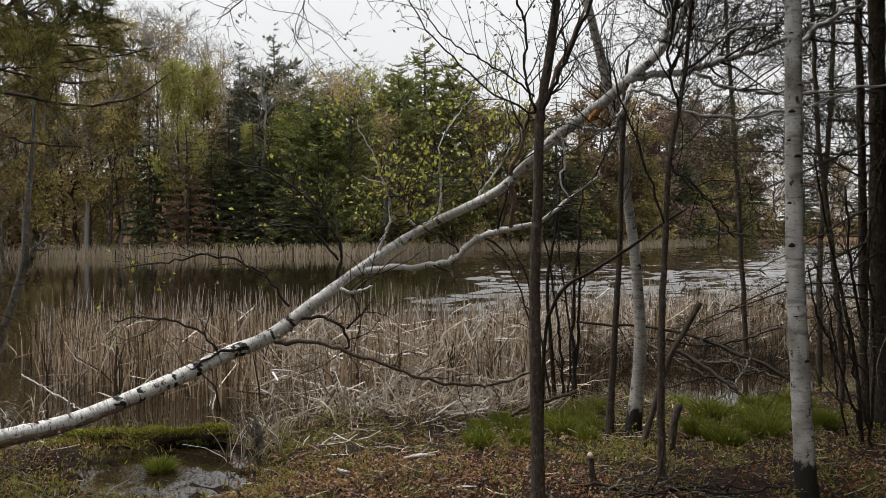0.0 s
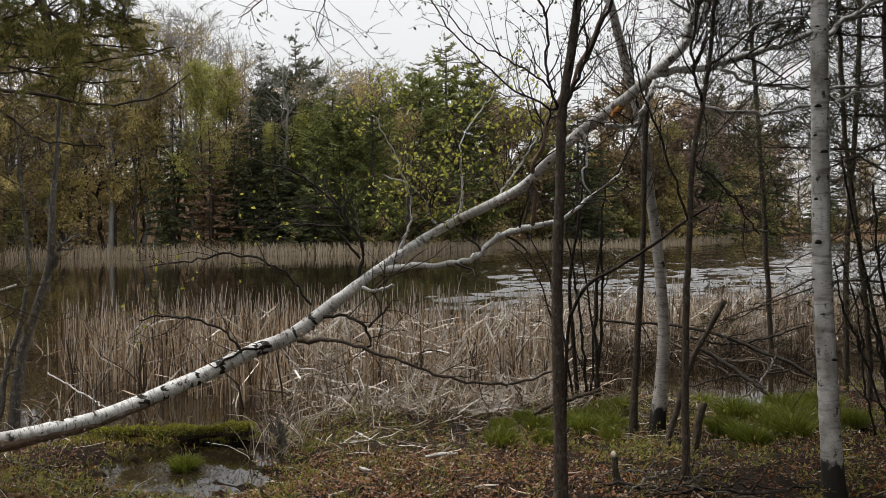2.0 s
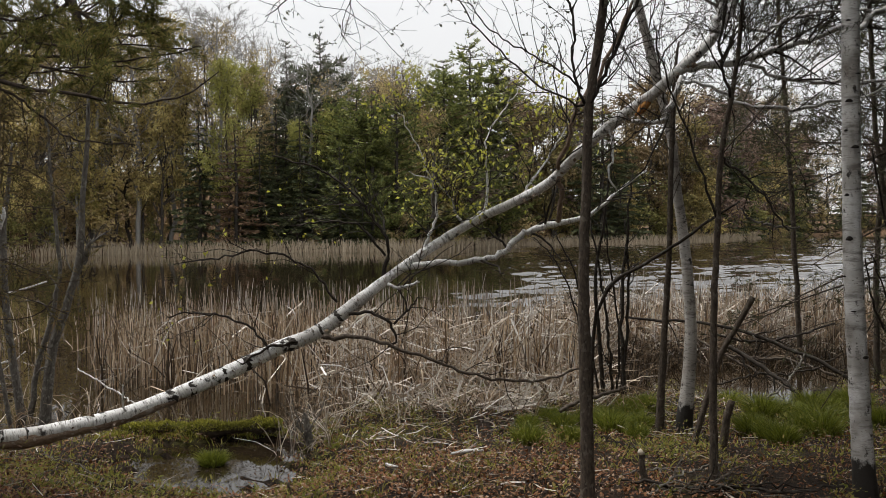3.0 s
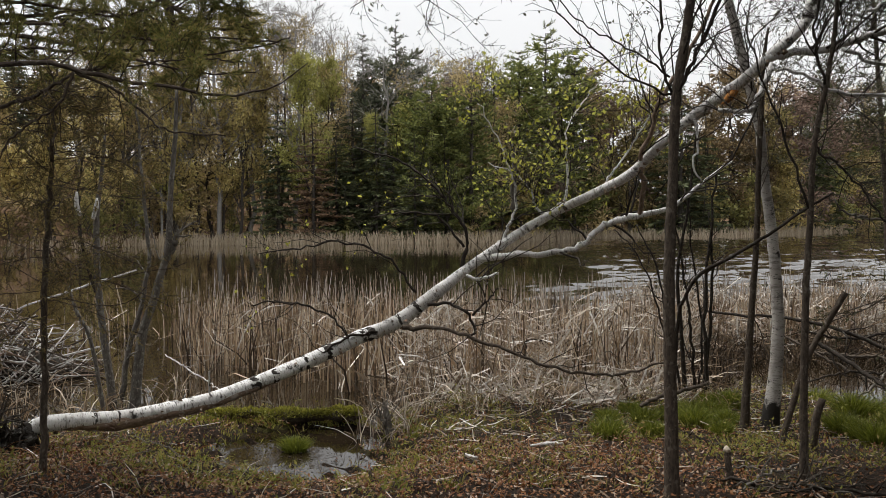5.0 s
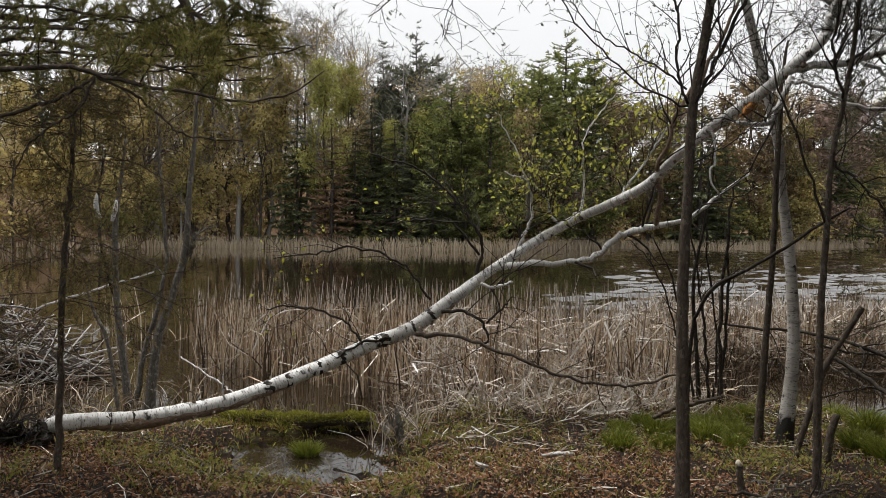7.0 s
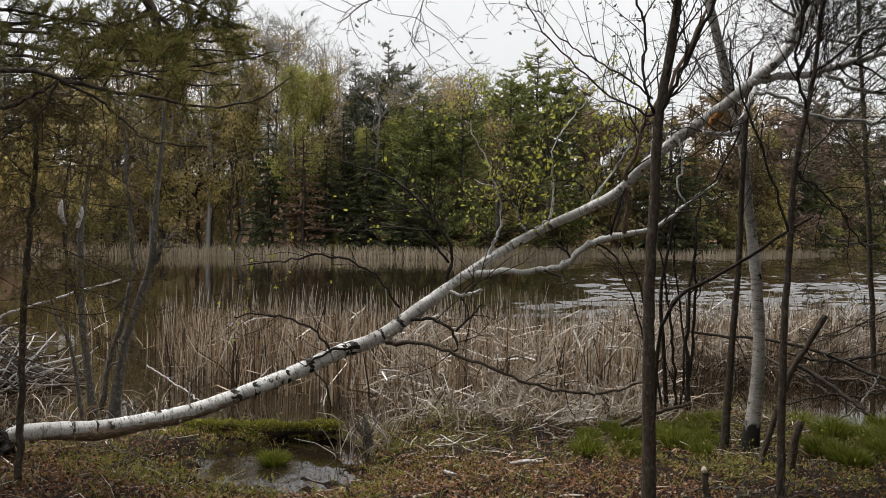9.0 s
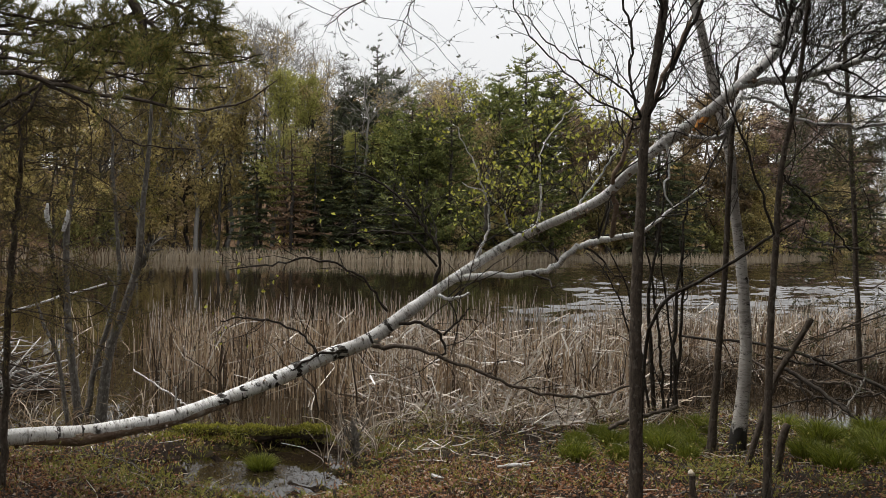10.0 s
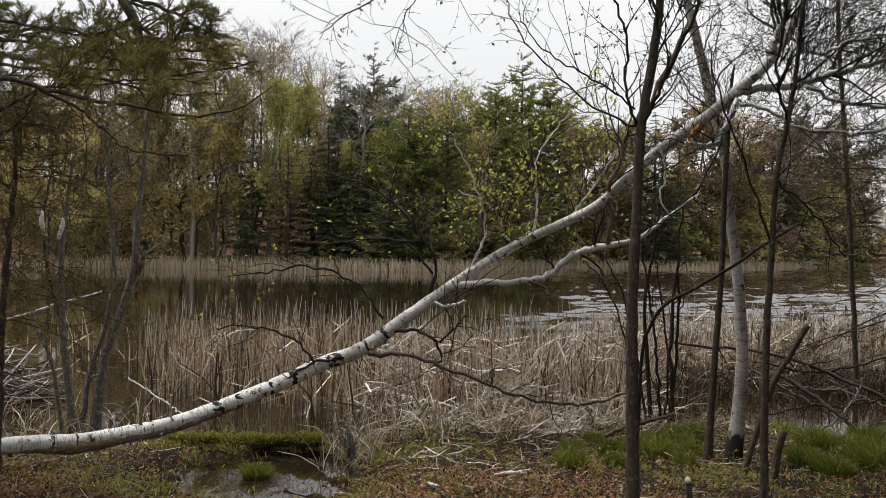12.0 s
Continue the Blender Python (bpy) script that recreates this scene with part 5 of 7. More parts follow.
# many-stemmed alder clump behind the sapling
standing("alder_clump", ([(2.41, 8.08, 0.02), (2.36, 8.10, 0.64), (2.33, 8.11, 1.18), (2.42, 8.11, 1.73), (2.51, 8.11, 2.55)], [0.0210, 0.0195, 0.0164, 0.0120, 0.0075]), BLACK, "clump of thin dark alder stems on the bank", "shrub", (6,), n=30, sides=7, seed=9, length=0.9, start=0.4, buds=1,
         limbs=[([(2.49, 8.06, 0.01), (2.45, 8.08, 0.53), (2.42, 8.09, 0.96), (2.29, 8.13, 1.73)], [0.0149, 0.0135, 0.0120, 0.0075]), ([(2.54, 8.01, 0.03), (2.60, 8.01, 0.64), (2.62, 8.02, 1.29), (2.60, 8.03, 1.73)], [0.0163, 0.0149, 0.0120, 0.0074]), ([(2.56, 7.95, 0.07), (2.55, 7.97, 0.86), (2.59, 7.98, 1.51), (2.66, 7.98, 2.16)], [0.0193, 0.0162, 0.0133, 0.0074]),
                ([(2.37, 8.13, 0.02), (2.28, 8.16, 0.63), (2.16, 8.19, 1.18), (1.97, 8.23, 1.62)], [0.0136, 0.0121, 0.0090, 0.0061]), ([(2.52, 8.06, 0.09), (2.55, 8.07, 0.64), (2.47, 8.09, 1.29), (2.40, 8.12, 1.95)], [0.0120, 0.0104, 0.0089, 0.0060]), ([(2.33, 8.19, 0.04), (2.20, 8.22, 0.74), (2.01, 8.26, 1.29), (1.77, 8.31, 1.57)], [0.0105, 0.0090, 0.0076, 0.0046])])
standing("alder_clump", ([(4.21, 5.98, 0.16), (4.15, 6.00, 0.68), (4.05, 6.02, 1.19), (3.94, 6.05, 1.71), (3.85, 6.07, 2.22)], [0.0147, 0.0147, 0.0130, 0.0098, 0.0065]), BLACK, "clump of thin dark stems leaning over the bank", "shrub", (5,), n=30, sides=7, seed=15, length=0.9, start=0.4,
         limbs=[([(4.24, 5.97, 0.16), (4.22, 5.99, 0.85), (4.12, 6.02, 1.41), (4.08, 6.03, 2.01)], [0.0130, 0.0114, 0.0098, 0.0065]), ([(4.19, 5.98, 0.14), (4.05, 6.01, 0.59), (3.88, 6.05, 1.02), (3.80, 6.07, 1.41)], [0.0114, 0.0098, 0.0082, 0.0049]), ([(4.26, 5.97, 0.16), (4.30, 5.98, 0.85), (4.25, 6.00, 1.49), (4.36, 5.99, 2.13)], [0.0130, 0.0114, 0.0098, 0.0065]),
                ([(3.84, 5.63, 0.21), (3.77, 5.65, 0.58), (3.73, 5.67, 1.06), (3.61, 5.69, 1.46)], [0.0092, 0.0077, 0.0061, 0.0046]), ([(3.89, 5.42, 0.18), (3.80, 5.44, 0.53), (3.72, 5.46, 0.92), (3.61, 5.48, 1.23)], [0.0119, 0.0104, 0.0089, 0.0059])])
standing("bent_sapling", ([(1.73, 6.17, 0.38), (1.74, 6.07, 0.89), (1.77, 5.97, 1.13), (1.84, 5.86, 1.29), (1.99, 5.74, 1.40), (2.19, 5.61, 1.55), (2.36, 5.49, 1.70), (2.55, 5.46, 1.82)], [0.0127, 0.0125, 0.0123, 0.0133, 0.0119, 0.0105, 0.0092, 0.0069]), BLACK, "bent dark sapling stem reaching sideways", "tree", n=40, sides=8, seed=10)
standing("leaning_snag", ([(2.52, 6.24, 0.04), (2.73, 6.22, 0.64), (2.88, 6.20, 0.93), (2.99, 6.19, 1.13)], [0.0212, 0.0212, 0.0212, 0.0228]), DARK, "broken dead stem leaning among the trunks", "dead wood", n=24, sides=9, seed=11, rough=0.08)
standing("broken_stump", ([(2.62, 5.92, 0.07), (2.66, 5.92, 0.26), (2.70, 5.91, 0.42)], [0.0311, 0.0280, 0.0249]), DARK, "short broken trunk leaning on the bank", "stump", n=12, sides=10, seed=12, rough=0.08)


def cut_stump():
    t = thing("sapling_stump", (1.72, 4.95, 0.14), "cut sapling stump with a pale top", "stump")
    path, rad = stem("trunk", [(1.73, 4.95, 0.11), (1.72, 4.95, 0.23), (1.71, 4.95, 0.33)], [0.0218, 0.0193, 0.0180], DARK, t, 10, 10)
    top = path[-1]
    part("cut_face", [sweep([top - [0, 0, 0.012], top + [0, 0, 0.002], top + [0.003, 0, 0.010], top + [0.006, 0, 0.012]], [0.0215, 0.0215, 0.017, 0.012], 12, 0.1)], CUT, t.children[0], "pale gnawed top")


cut_stump()


standing("thin_stub", ([(-0.34, 5.05, -0.02), (-0.34, 5.06, 0.08), (-0.36, 5.06, 0.20)], [0.0139, 0.0113, 0.0088]), DARK, "thin dark stub of a cut stem", "stump", n=8, sides=8, seed=13)
standing("broken_stump", ([(-0.31, 6.95, -0.09), (-0.34, 6.95, 0.03), (-0.36, 6.96, 0.15), (-0.37, 6.96, 0.21)], [0.0380, 0.0311, 0.0225, 0.0086]), GREY, "weathered grey broken stump beside the puddle", "stump", n=14, sides=10, seed=14, rough=0.12, limbs=[([(-0.33, 6.95, -0.03), (-0.38, 6.91, 0.06), (-0.42, 6.91, 0.16)], [0.0138, 0.0120, 0.0069])])


def wood_chip(pts_r, label):
    t = thing("wood_chip", pts_r[0][1], label, "wood chip", "pale wood pieces on the bank")
    path, rad = spline(*pts_r, 8)
    path[:, 2] = ground_z(path[:, 0], path[:, 1]) + 0.045
    part("chip", [sweep(path, rad * 1.3, 6, 0.15)], STICK, t)


wood_chip(([(0.69, 5.95, 0.06), (0.78, 5.96, 0.06), (0.88, 6.01, 0.07), (0.94, 6.06, 0.06)], [0.0074, 0.0133, 0.0120, 0.0060]), "pale piece of broken wood on the leaves")
wood_chip(([(0.23, 5.70, 0.05), (0.26, 5.60, 0.04), (0.30, 5.55, 0.02)], [0.0043, 0.0084, 0.0055]), "small bleached stick on the leaves")


def scars(parent_name, spots_at):
    """Dark eye-shaped branch scars on the face of a birch."""
    tree = [o for o in scene.objects if o.name == parent_name][0]
    for x, y, z, w, h in spots_at:
        w, h = w * 0.75, h * 0.8
        u = np.linspace(-1, 1, 9)
        p = np.stack([x + u * w, y + 0.55 * (u * w) ** 2 / max(w, 0.01), z + 0.35 * h * (1 - u**2)], 1)
        part("branch_scar", [sweep(p, h * np.sqrt(np.maximum(1 - u**2, 0.02)) * 0.5, 8, 0.12)], SCAR, tree.children[0], "dark eye-shaped scar")


scars("birch_tree", [(*(2.72, 4.47, 2.33), 0.028, 0.022), (*(2.75, 4.46, 2.08), 0.03, 0.022), (*(2.71, 4.45, 1.58), 0.024, 0.03), (*(2.70, 4.46, 1.82), 0.016, 0.018), (*(2.70, 4.47, 2.17), 0.014, 0.016), (*(2.77, 4.47, 2.48), 0.02, 0.012), (*(2.78, 4.41, 0.94), 0.02, 0.022), (*(2.72, 4.48, 2.77), 0.018, 0.012), (*(2.73, 4.44, 1.19), 0.022, 0.01), (*(2.68, 4.45, 1.38), 0.012, 0.012)])

# ---- evergreens ----
def needle_sprays(rs, paths, per, length, width=0.2, fan=0.9, start=0.1):
    at = spots(rs, paths, per, start)
    n, k, _ = paths.shape
    out = np.repeat(unit(paths[:, -1] - paths[:, 0]), per, 0)
    way = unit(out + rs.normal(size=at.shape) * fan * 0.6)
    size = length * rs.uniform(0.6, 1.3, len(at))
    return petals(at, way, unit(np.cross(way, random_ways(rs, len(at)))), size, size * width, 0.2)


def evergreen(name, pts_r, label, seed, needles, bough, count, length, droop, start, end=1.0, sub=8, per=9, needle=0.06, sides=10, n=40, toward=None, width=0.16, extra=(), bare=(), lift=0.0):
    rs = np.random.RandomState(seed)
    pts, rr = pts_r
    t = thing(name, pts[0], label, "tree")
    pts = [(pts[0][0], pts[0][1], float(ground_z(pts[0][0], pts[0][1])) - 0.1)] + list(pts[1:])
    path, rad = spline(pts, rr, n, 0.004, rs)
    part("trunk", [sweep(path, rad, sides, 0.05, rs)], DARK, t)
    a, b = shoots(rs, path, rad, count, length, (65, 95), droop, start, end, 9, 0.16, 0.12, 0.25, even=True)
    if toward is not None:
        way = np.asarray(toward, float)
        for i in range(len(a)):
            if rs.uniform() < 0.65:
                ln = np.linalg.norm(a[i, -1] - a[i, 0])
                h = unit(way + rs.normal(size=3) * 0.35)
                s = np.linspace(0, 1, 9)[:, None]
                a[i] = a[i, 0] + h * ln * s + np.array([0, 0, 1]) * (droop * ln * s**1.5) + rs.normal(size=(9, 3)) * 0.02 * s
    for p, r in zip(a, np.maximum(b, 0.003)):
        part("bough", [sweep(p, r, 6, 0.05, rs)], DARK, t)
    ls, lr = list(a), list(np.maximum(b, 0.004))
    for lp, lrad in extra:
        p, r = spline(lp, lrad, 27, 0.0035, rs)
        part("bough", [sweep(p, r, 8, 0.06, rs)], DARK, t)
        ls.append(p[::3]), lr.append(r[::3])
    dry = [len(a) + i for i in bare]
    leafy_boughs = [i for i in range(len(ls)) if i not in dry]
    if dry:
        d2, e2 = all_shoots(rs, np.array(ls)[dry], np.array(lr)[dry], 9, bough * 0.8, spread=(35, 80), up=-0.1, k=5, thick=0.5, start=0.1)
        d3, e3 = all_shoots(rs, d2, e2, 3, bough * 0.4, spread=(30, 65), up=0.0, k=4, thick=0.6)
        tagged(part("dry_twigs", [sweep(d2, np.maximum(e2, 0.0015), 4), sweep(d3, np.maximum(e3, 0.001), 3)], DARK, t), kind="stuff")
    ls, lr = [ls[i] for i in leafy_boughs], [lr[i] for i in leafy_boughs]
    a2, b2 = all_shoots(rs, np.array(ls), np.array(lr), sub, bough, spread=(35, 80), up=droop * 0.3 + lift, k=5, thick=0.5, start=0.04)
    a3, b3 = all_shoots(rs, a2, b2, 4, bough * 0.45, spread=(30, 65), up=0.0, k=3, thick=0.6)
    twigs = part("twigs", [sweep(a2, np.maximum(b2, 0.0018), 3), sweep(a3, np.maximum(b3, 0.0012), 3)], DARK, t)
    part("needles", [needle_sprays(rs, a3, per, needle, width), needle_sprays(rs, a2, per, needle, width, 0.9, 0.3)], needles, twigs, "needle sprays")
    return t


evergreen("young_hemlock", ([(-2.39, 5.36, 0.07), (-2.38, 5.37, 0.58), (-2.38, 5.39, 1.07), (-2.36, 5.40, 1.49), (-2.33, 5.41, 1.98), (-2.31, 5.42, 2.37), (-2.29, 5.43, 2.61)], [0.0240, 0.0213, 0.0200, 0.0187, 0.0147, 0.0107, 0.0067]), "young dark-stemmed hemlock with thin olive needles", 51, NEEDLE, 0.34, 46, 1.0, -0.1, 0.36, 0.98, 9, 11, 0.032, 9, 44)
evergreen("pitch_pine", ([(-2.57, 3.86, 0.37), (-2.56, 3.89, 1.13), (-2.53, 3.91, 1.89), (-2.50, 3.93, 2.50), (-2.42, 3.95, 3.41)], [0.0482, 0.0443, 0.0405, 0.0366, 0.0289]), "pine whose needled boughs hang over the bank", 52, PINE_NEEDLE, 0.3, 3, 0.5, 0.1, 0.85, 1.0, 18, 56, 0.03, 12, 30, None, 0.1, bare=(1, 2, 3), lift=0.35, extra=[
    ([(-2.51, 3.92, 2.33), (-2.09, 3.82, 2.34), (-1.91, 3.77, 2.33), (-1.62, 3.72, 2.33), (-1.49, 3.72, 2.30), (-1.27, 3.67, 2.25), (-1.06, 3.62, 2.21), (-0.85, 3.62, 2.18), (-0.66, 3.62, 2.20), (-0.50, 3.62, 2.31)], [0.0135, 0.0122, 0.0111, 0.0110, 0.0101, 0.0081, 0.0071, 0.0055, 0.0038, 0.002]),
    ([(-2.29, 3.92, 2.11), (-1.94, 3.82, 2.14), (-1.74, 3.77, 2.18), (-1.61, 3.74, 2.23), (-1.50, 3.72, 2.29)], [0.0096, 0.0094, 0.0083, 0.0074, 0.0064]),
    ([(-1.50, 3.72, 2.29), (-1.57, 3.72, 2.15), (-1.69, 3.71, 2.07), (-1.78, 3.71, 1.99), (-1.85, 3.71, 1.85)], [0.0064, 0.0055, 0.0046, 0.0037, 0.0027]),
    ([(-1.49, 3.72, 2.29), (-1.33, 3.72, 2.22), (-1.20, 3.72, 2.11), (-1.09, 3.71, 2.04), (-0.86, 3.71, 2.02)], [0.0064, 0.0055, 0.0046, 0.0037, 0.0027]),
    ([(-2.50, 3.93, 2.55), (-2.25, 4.13, 2.52), (-1.98, 4.23, 2.56), (-1.65, 4.23, 2.50), (-1.35, 4.23, 2.48), (-1.05, 4.23, 2.46), (-0.83, 4.23, 2.50), (-0.66, 4.23, 2.54)], [0.0116, 0.0111, 0.0104, 0.0083, 0.0062, 0.0046, 0.0035, 0.002]),
    ([(-2.47, 3.94, 2.80), (-2.07, 4.45, 3.09), (-1.60, 4.65, 3.10), (-1.42, 4.64, 2.89), (-1.34, 4.63, 2.71), (-1.31, 4.63, 2.55)], [0.0212, 0.0239, 0.0250, 0.0273, 0.0205, 0.0114]),
    ([(-2.47, 3.93, 2.70), (-2.36, 4.43, 2.72), (-2.03, 4.53, 2.72), (-1.71, 4.53, 2.75), (-1.50, 4.53, 2.66), (-1.33, 4.53, 2.50)], [0.0116, 0.0120, 0.0100, 0.0078, 0.0056, 0.0033]),
    ([(-2.43, 4.02, 2.42), (-2.04, 4.03, 2.44), (-1.73, 4.03, 2.45), (-1.36, 4.02, 2.40), (-1.05, 4.02, 2.34), (-0.79, 4.02, 2.34)], [0.0089, 0.0079, 0.0069, 0.0059, 0.0040, 0.0030]),
    ([(-2.55, 4.23, 2.56), (-2.14, 4.23, 2.61), (-1.73, 4.23, 2.60), (-1.32, 4.23, 2.53), (-0.99, 4.23, 2.54), (-0.72, 4.23, 2.52)], [0.0093, 0.0083, 0.0073, 0.0062, 0.0042, 0.0031]),
    ([(-2.61, 4.33, 2.70), (-2.19, 4.33, 2.74), (-1.86, 4.33, 2.72), (-1.55, 4.33, 2.67), (-1.35, 4.33, 2.70)], [0.0096, 0.0085, 0.0074, 0.0053, 0.0032]),
    ([(-1.50, 3.77, 2.31), (-1.34, 3.82, 2.33), (-1.17, 3.82, 2.35), (-1.00, 3.82, 2.37), (-0.85, 3.82, 2.35)], [0.0056, 0.0047, 0.0038, 0.0028, 0.0019]),
    ([(-1.39, 4.64, 2.83), (-1.24, 4.63, 2.71), (-1.09, 4.63, 2.67), (-0.91, 4.63, 2.70)], [0.0136, 0.0102, 0.0080, 0.0045]),
    ([(-1.45, 4.64, 2.95), (-1.21, 4.64, 2.89), (-1.06, 4.64, 2.80), (-0.94, 4.63, 2.74)], [0.0114, 0.0091, 0.0068, 0.0034]),
    ([(-1.38, 4.63, 2.71), (-1.54, 4.63, 2.65), (-1.69, 4.63, 2.68), (-1.90, 4.63, 2.61)], [0.0114, 0.0091, 0.0068, 0.0034]),
    ([(-2.47, 3.95, 2.60), (-2.42, 4.42, 2.70), (-2.22, 4.52, 2.73), (-2.0, 4.5, 2.68), (-1.75, 4.5, 2.74)], [0.012, 0.010, 0.0085, 0.006, 0.003]),
    ([(-2.50, 3.93, 2.45), (-2.40, 4.35, 2.47), (-2.2, 4.4, 2.52), (-1.92, 4.4, 2.46)], [0.009, 0.008, 0.006, 0.003]),
])
LEFT_UP = (-0.9, -0.15, 0.1)
# the first two hemlocks run on above the view to shade the right bank
evergreen("hemlock_tree", ([(4.72, 6.50, -0.16), (4.72, 6.52, 0.77), (4.72, 6.54, 1.71), (4.72, 6.55, 2.64), (4.71, 6.57, 3.58), (4.71, 6.60, 4.75), (4.71, 6.63, 6.86)], [0.0783, 0.0747, 0.0712, 0.0676, 0.0640, 0.0534, 0.0285]), "dark hemlock with dead lower boughs beside the pond", 53, NEEDLE_DARK, 0.5, 34, 2.4, -0.05, 0.2, 0.98, 8, 5, 0.05, 12, 50, LEFT_UP)
evergreen("hemlock_tree", ([(4.84, 6.88, -0.26), (4.84, 6.90, 0.72), (4.84, 6.92, 1.71), (4.83, 6.94, 2.70), (4.81, 6.96, 3.69), (4.81, 6.99, 4.92), (4.81, 7.03, 6.90)], [0.0413, 0.0394, 0.0376, 0.0338, 0.0300, 0.0244, 0.0150]), "slim dark hemlock with bare twiggy boughs", 54, NEEDLE_DARK, 0.5, 34, 2.6, -0.02, 0.17, 0.98, 8, 5, 0.05, 10, 50, LEFT_UP)
evergreen("hemlock_tree", ([(5.26, 7.83, -0.46), (5.25, 7.85, 0.60), (5.16, 7.88, 1.61), (5.05, 7.92, 2.56), (5.01, 7.95, 3.62), (4.96, 7.98, 5.07)], [0.0276, 0.0276, 0.0255, 0.0234, 0.0212, 0.0170]), "thin hemlock with fine dark twigs", 55, NEEDLE_DARK, 0.45, 34, 1.6, 0.0, 0.3, 0.98, 9, 4, 0.04, 9, 40)

evergreen("hemlock_tree", ([(5.80, 10.69, -0.13), (5.73, 10.72, 0.99), (5.67, 10.75, 2.27), (5.60, 10.78, 3.39), (5.54, 10.82, 4.58), (5.48, 10.87, 6.68)], [0.0341, 0.0341, 0.0313, 0.0284, 0.0256, 0.0170]), "hemlock with a mass of fine dark twigs", 56, NEEDLE_DARK, 0.6, 44, 2.6, 0.0, 0.4, 0.98, 8, 9, 0.06, 8, 40)
evergreen("hemlock_tree", ([(6.17, 9.62, -0.18), (6.15, 9.64, 1.05), (6.22, 9.65, 2.21), (6.30, 9.66, 3.23), (6.34, 9.67, 4.32), (6.38, 9.70, 5.83)], [0.0363, 0.0337, 0.0311, 0.0285, 0.0259, 0.0182]), "hemlock with fine dark twigs over the water", 57, NEEDLE_DARK, 0.6, 42, 2.4, 0.0, 0.4, 0.98, 8, 8, 0.06, 8, 40)

# ---- grey stems on the west side of the reeds ----
standing("grey_alder", ([(-2.80, 8.15, -0.00), (-2.71, 8.17, 0.53), (-2.57, 8.18, 0.98), (-2.45, 8.20, 1.46), (-2.42, 8.21, 1.97), (-2.38, 8.23, 2.42), (-2.36, 8.24, 2.90)], [0.0486, 0.0425, 0.0365, 0.0304, 0.0243, 0.0203, 0.0142]), GREY, "grey lichen-spotted alder stem", "tree", (7,), n=40, sides=10, seed=61, twig=GREY, length=0.9, start=0.35,
         limbs=[([(-2.50, 8.20, 1.22), (-2.46, 8.21, 1.30), (-2.41, 8.20, 1.42), (-2.37, 8.19, 1.52), (-2.35, 8.19, 1.60)], [0.012, 0.024, 0.03, 0.026, 0.006]), ([(-2.90, 8.15, -0.00), (-2.83, 8.17, 0.45), (-2.70, 8.18, 0.90), (-2.62, 8.19, 1.30), (-2.67, 8.21, 1.78), (-2.71, 8.23, 2.42), (-2.74, 8.24, 2.80)], [0.0284, 0.0243, 0.0223, 0.0182, 0.0162, 0.0122, 0.0081])])
standing("pale_birch", ([(-3.03, 8.46, 0.02), (-3.16, 8.47, 0.52), (-3.21, 8.48, 0.96), (-3.23, 8.50, 1.40), (-3.23, 8.51, 1.73), (-3.19, 8.51, 2.01), (-3.14, 8.53, 2.51)], [0.0378, 0.0336, 0.0336, 0.0294, 0.0273, 0.0210, 0.0126]), GREY, "thin pale birch stem with white peeling patches", "tree", (5,), n=40, sides=10, seed=62, twig=BLACK, length=0.8, start=0.4,
         limbs=[([(-3.19, 8.48, 0.85), (-3.34, 8.49, 1.35), (-3.40, 8.51, 1.71), (-3.39, 8.52, 2.06), (-3.34, 8.53, 2.40)], [0.0168, 0.0147, 0.0126, 0.0105, 0.0063])])
pale = [o for o in scene.objects if o.name == "pale_birch"][0]
for piece in (([(-3.39, 8.45, 1.96), (-3.40, 8.45, 1.84), (-3.36, 8.45, 1.72)], [0.0104, 0.0271, 0.0167]), ([(-3.20, 8.45, 1.90), (-3.21, 8.45, 1.81), (-3.24, 8.44, 1.69)], [0.0104, 0.0250, 0.0167])):
    part("peeling_bark", [sweep(*spline(*piece, 8), 8, 0.1)], BIRCH, pale.children[0], "curl of white bark")
standing("thin_dead_stem", ([(-2.89, 7.85, 0.01), (-3.05, 7.87, 0.55), (-3.18, 7.88, 0.85), (-3.26, 7.89, 1.09)], [0.0215, 0.0176, 0.0156, 0.0117]), GREY, "thin dead stem leaning towards the reeds", "dead wood", n=20, sides=7, seed=63)


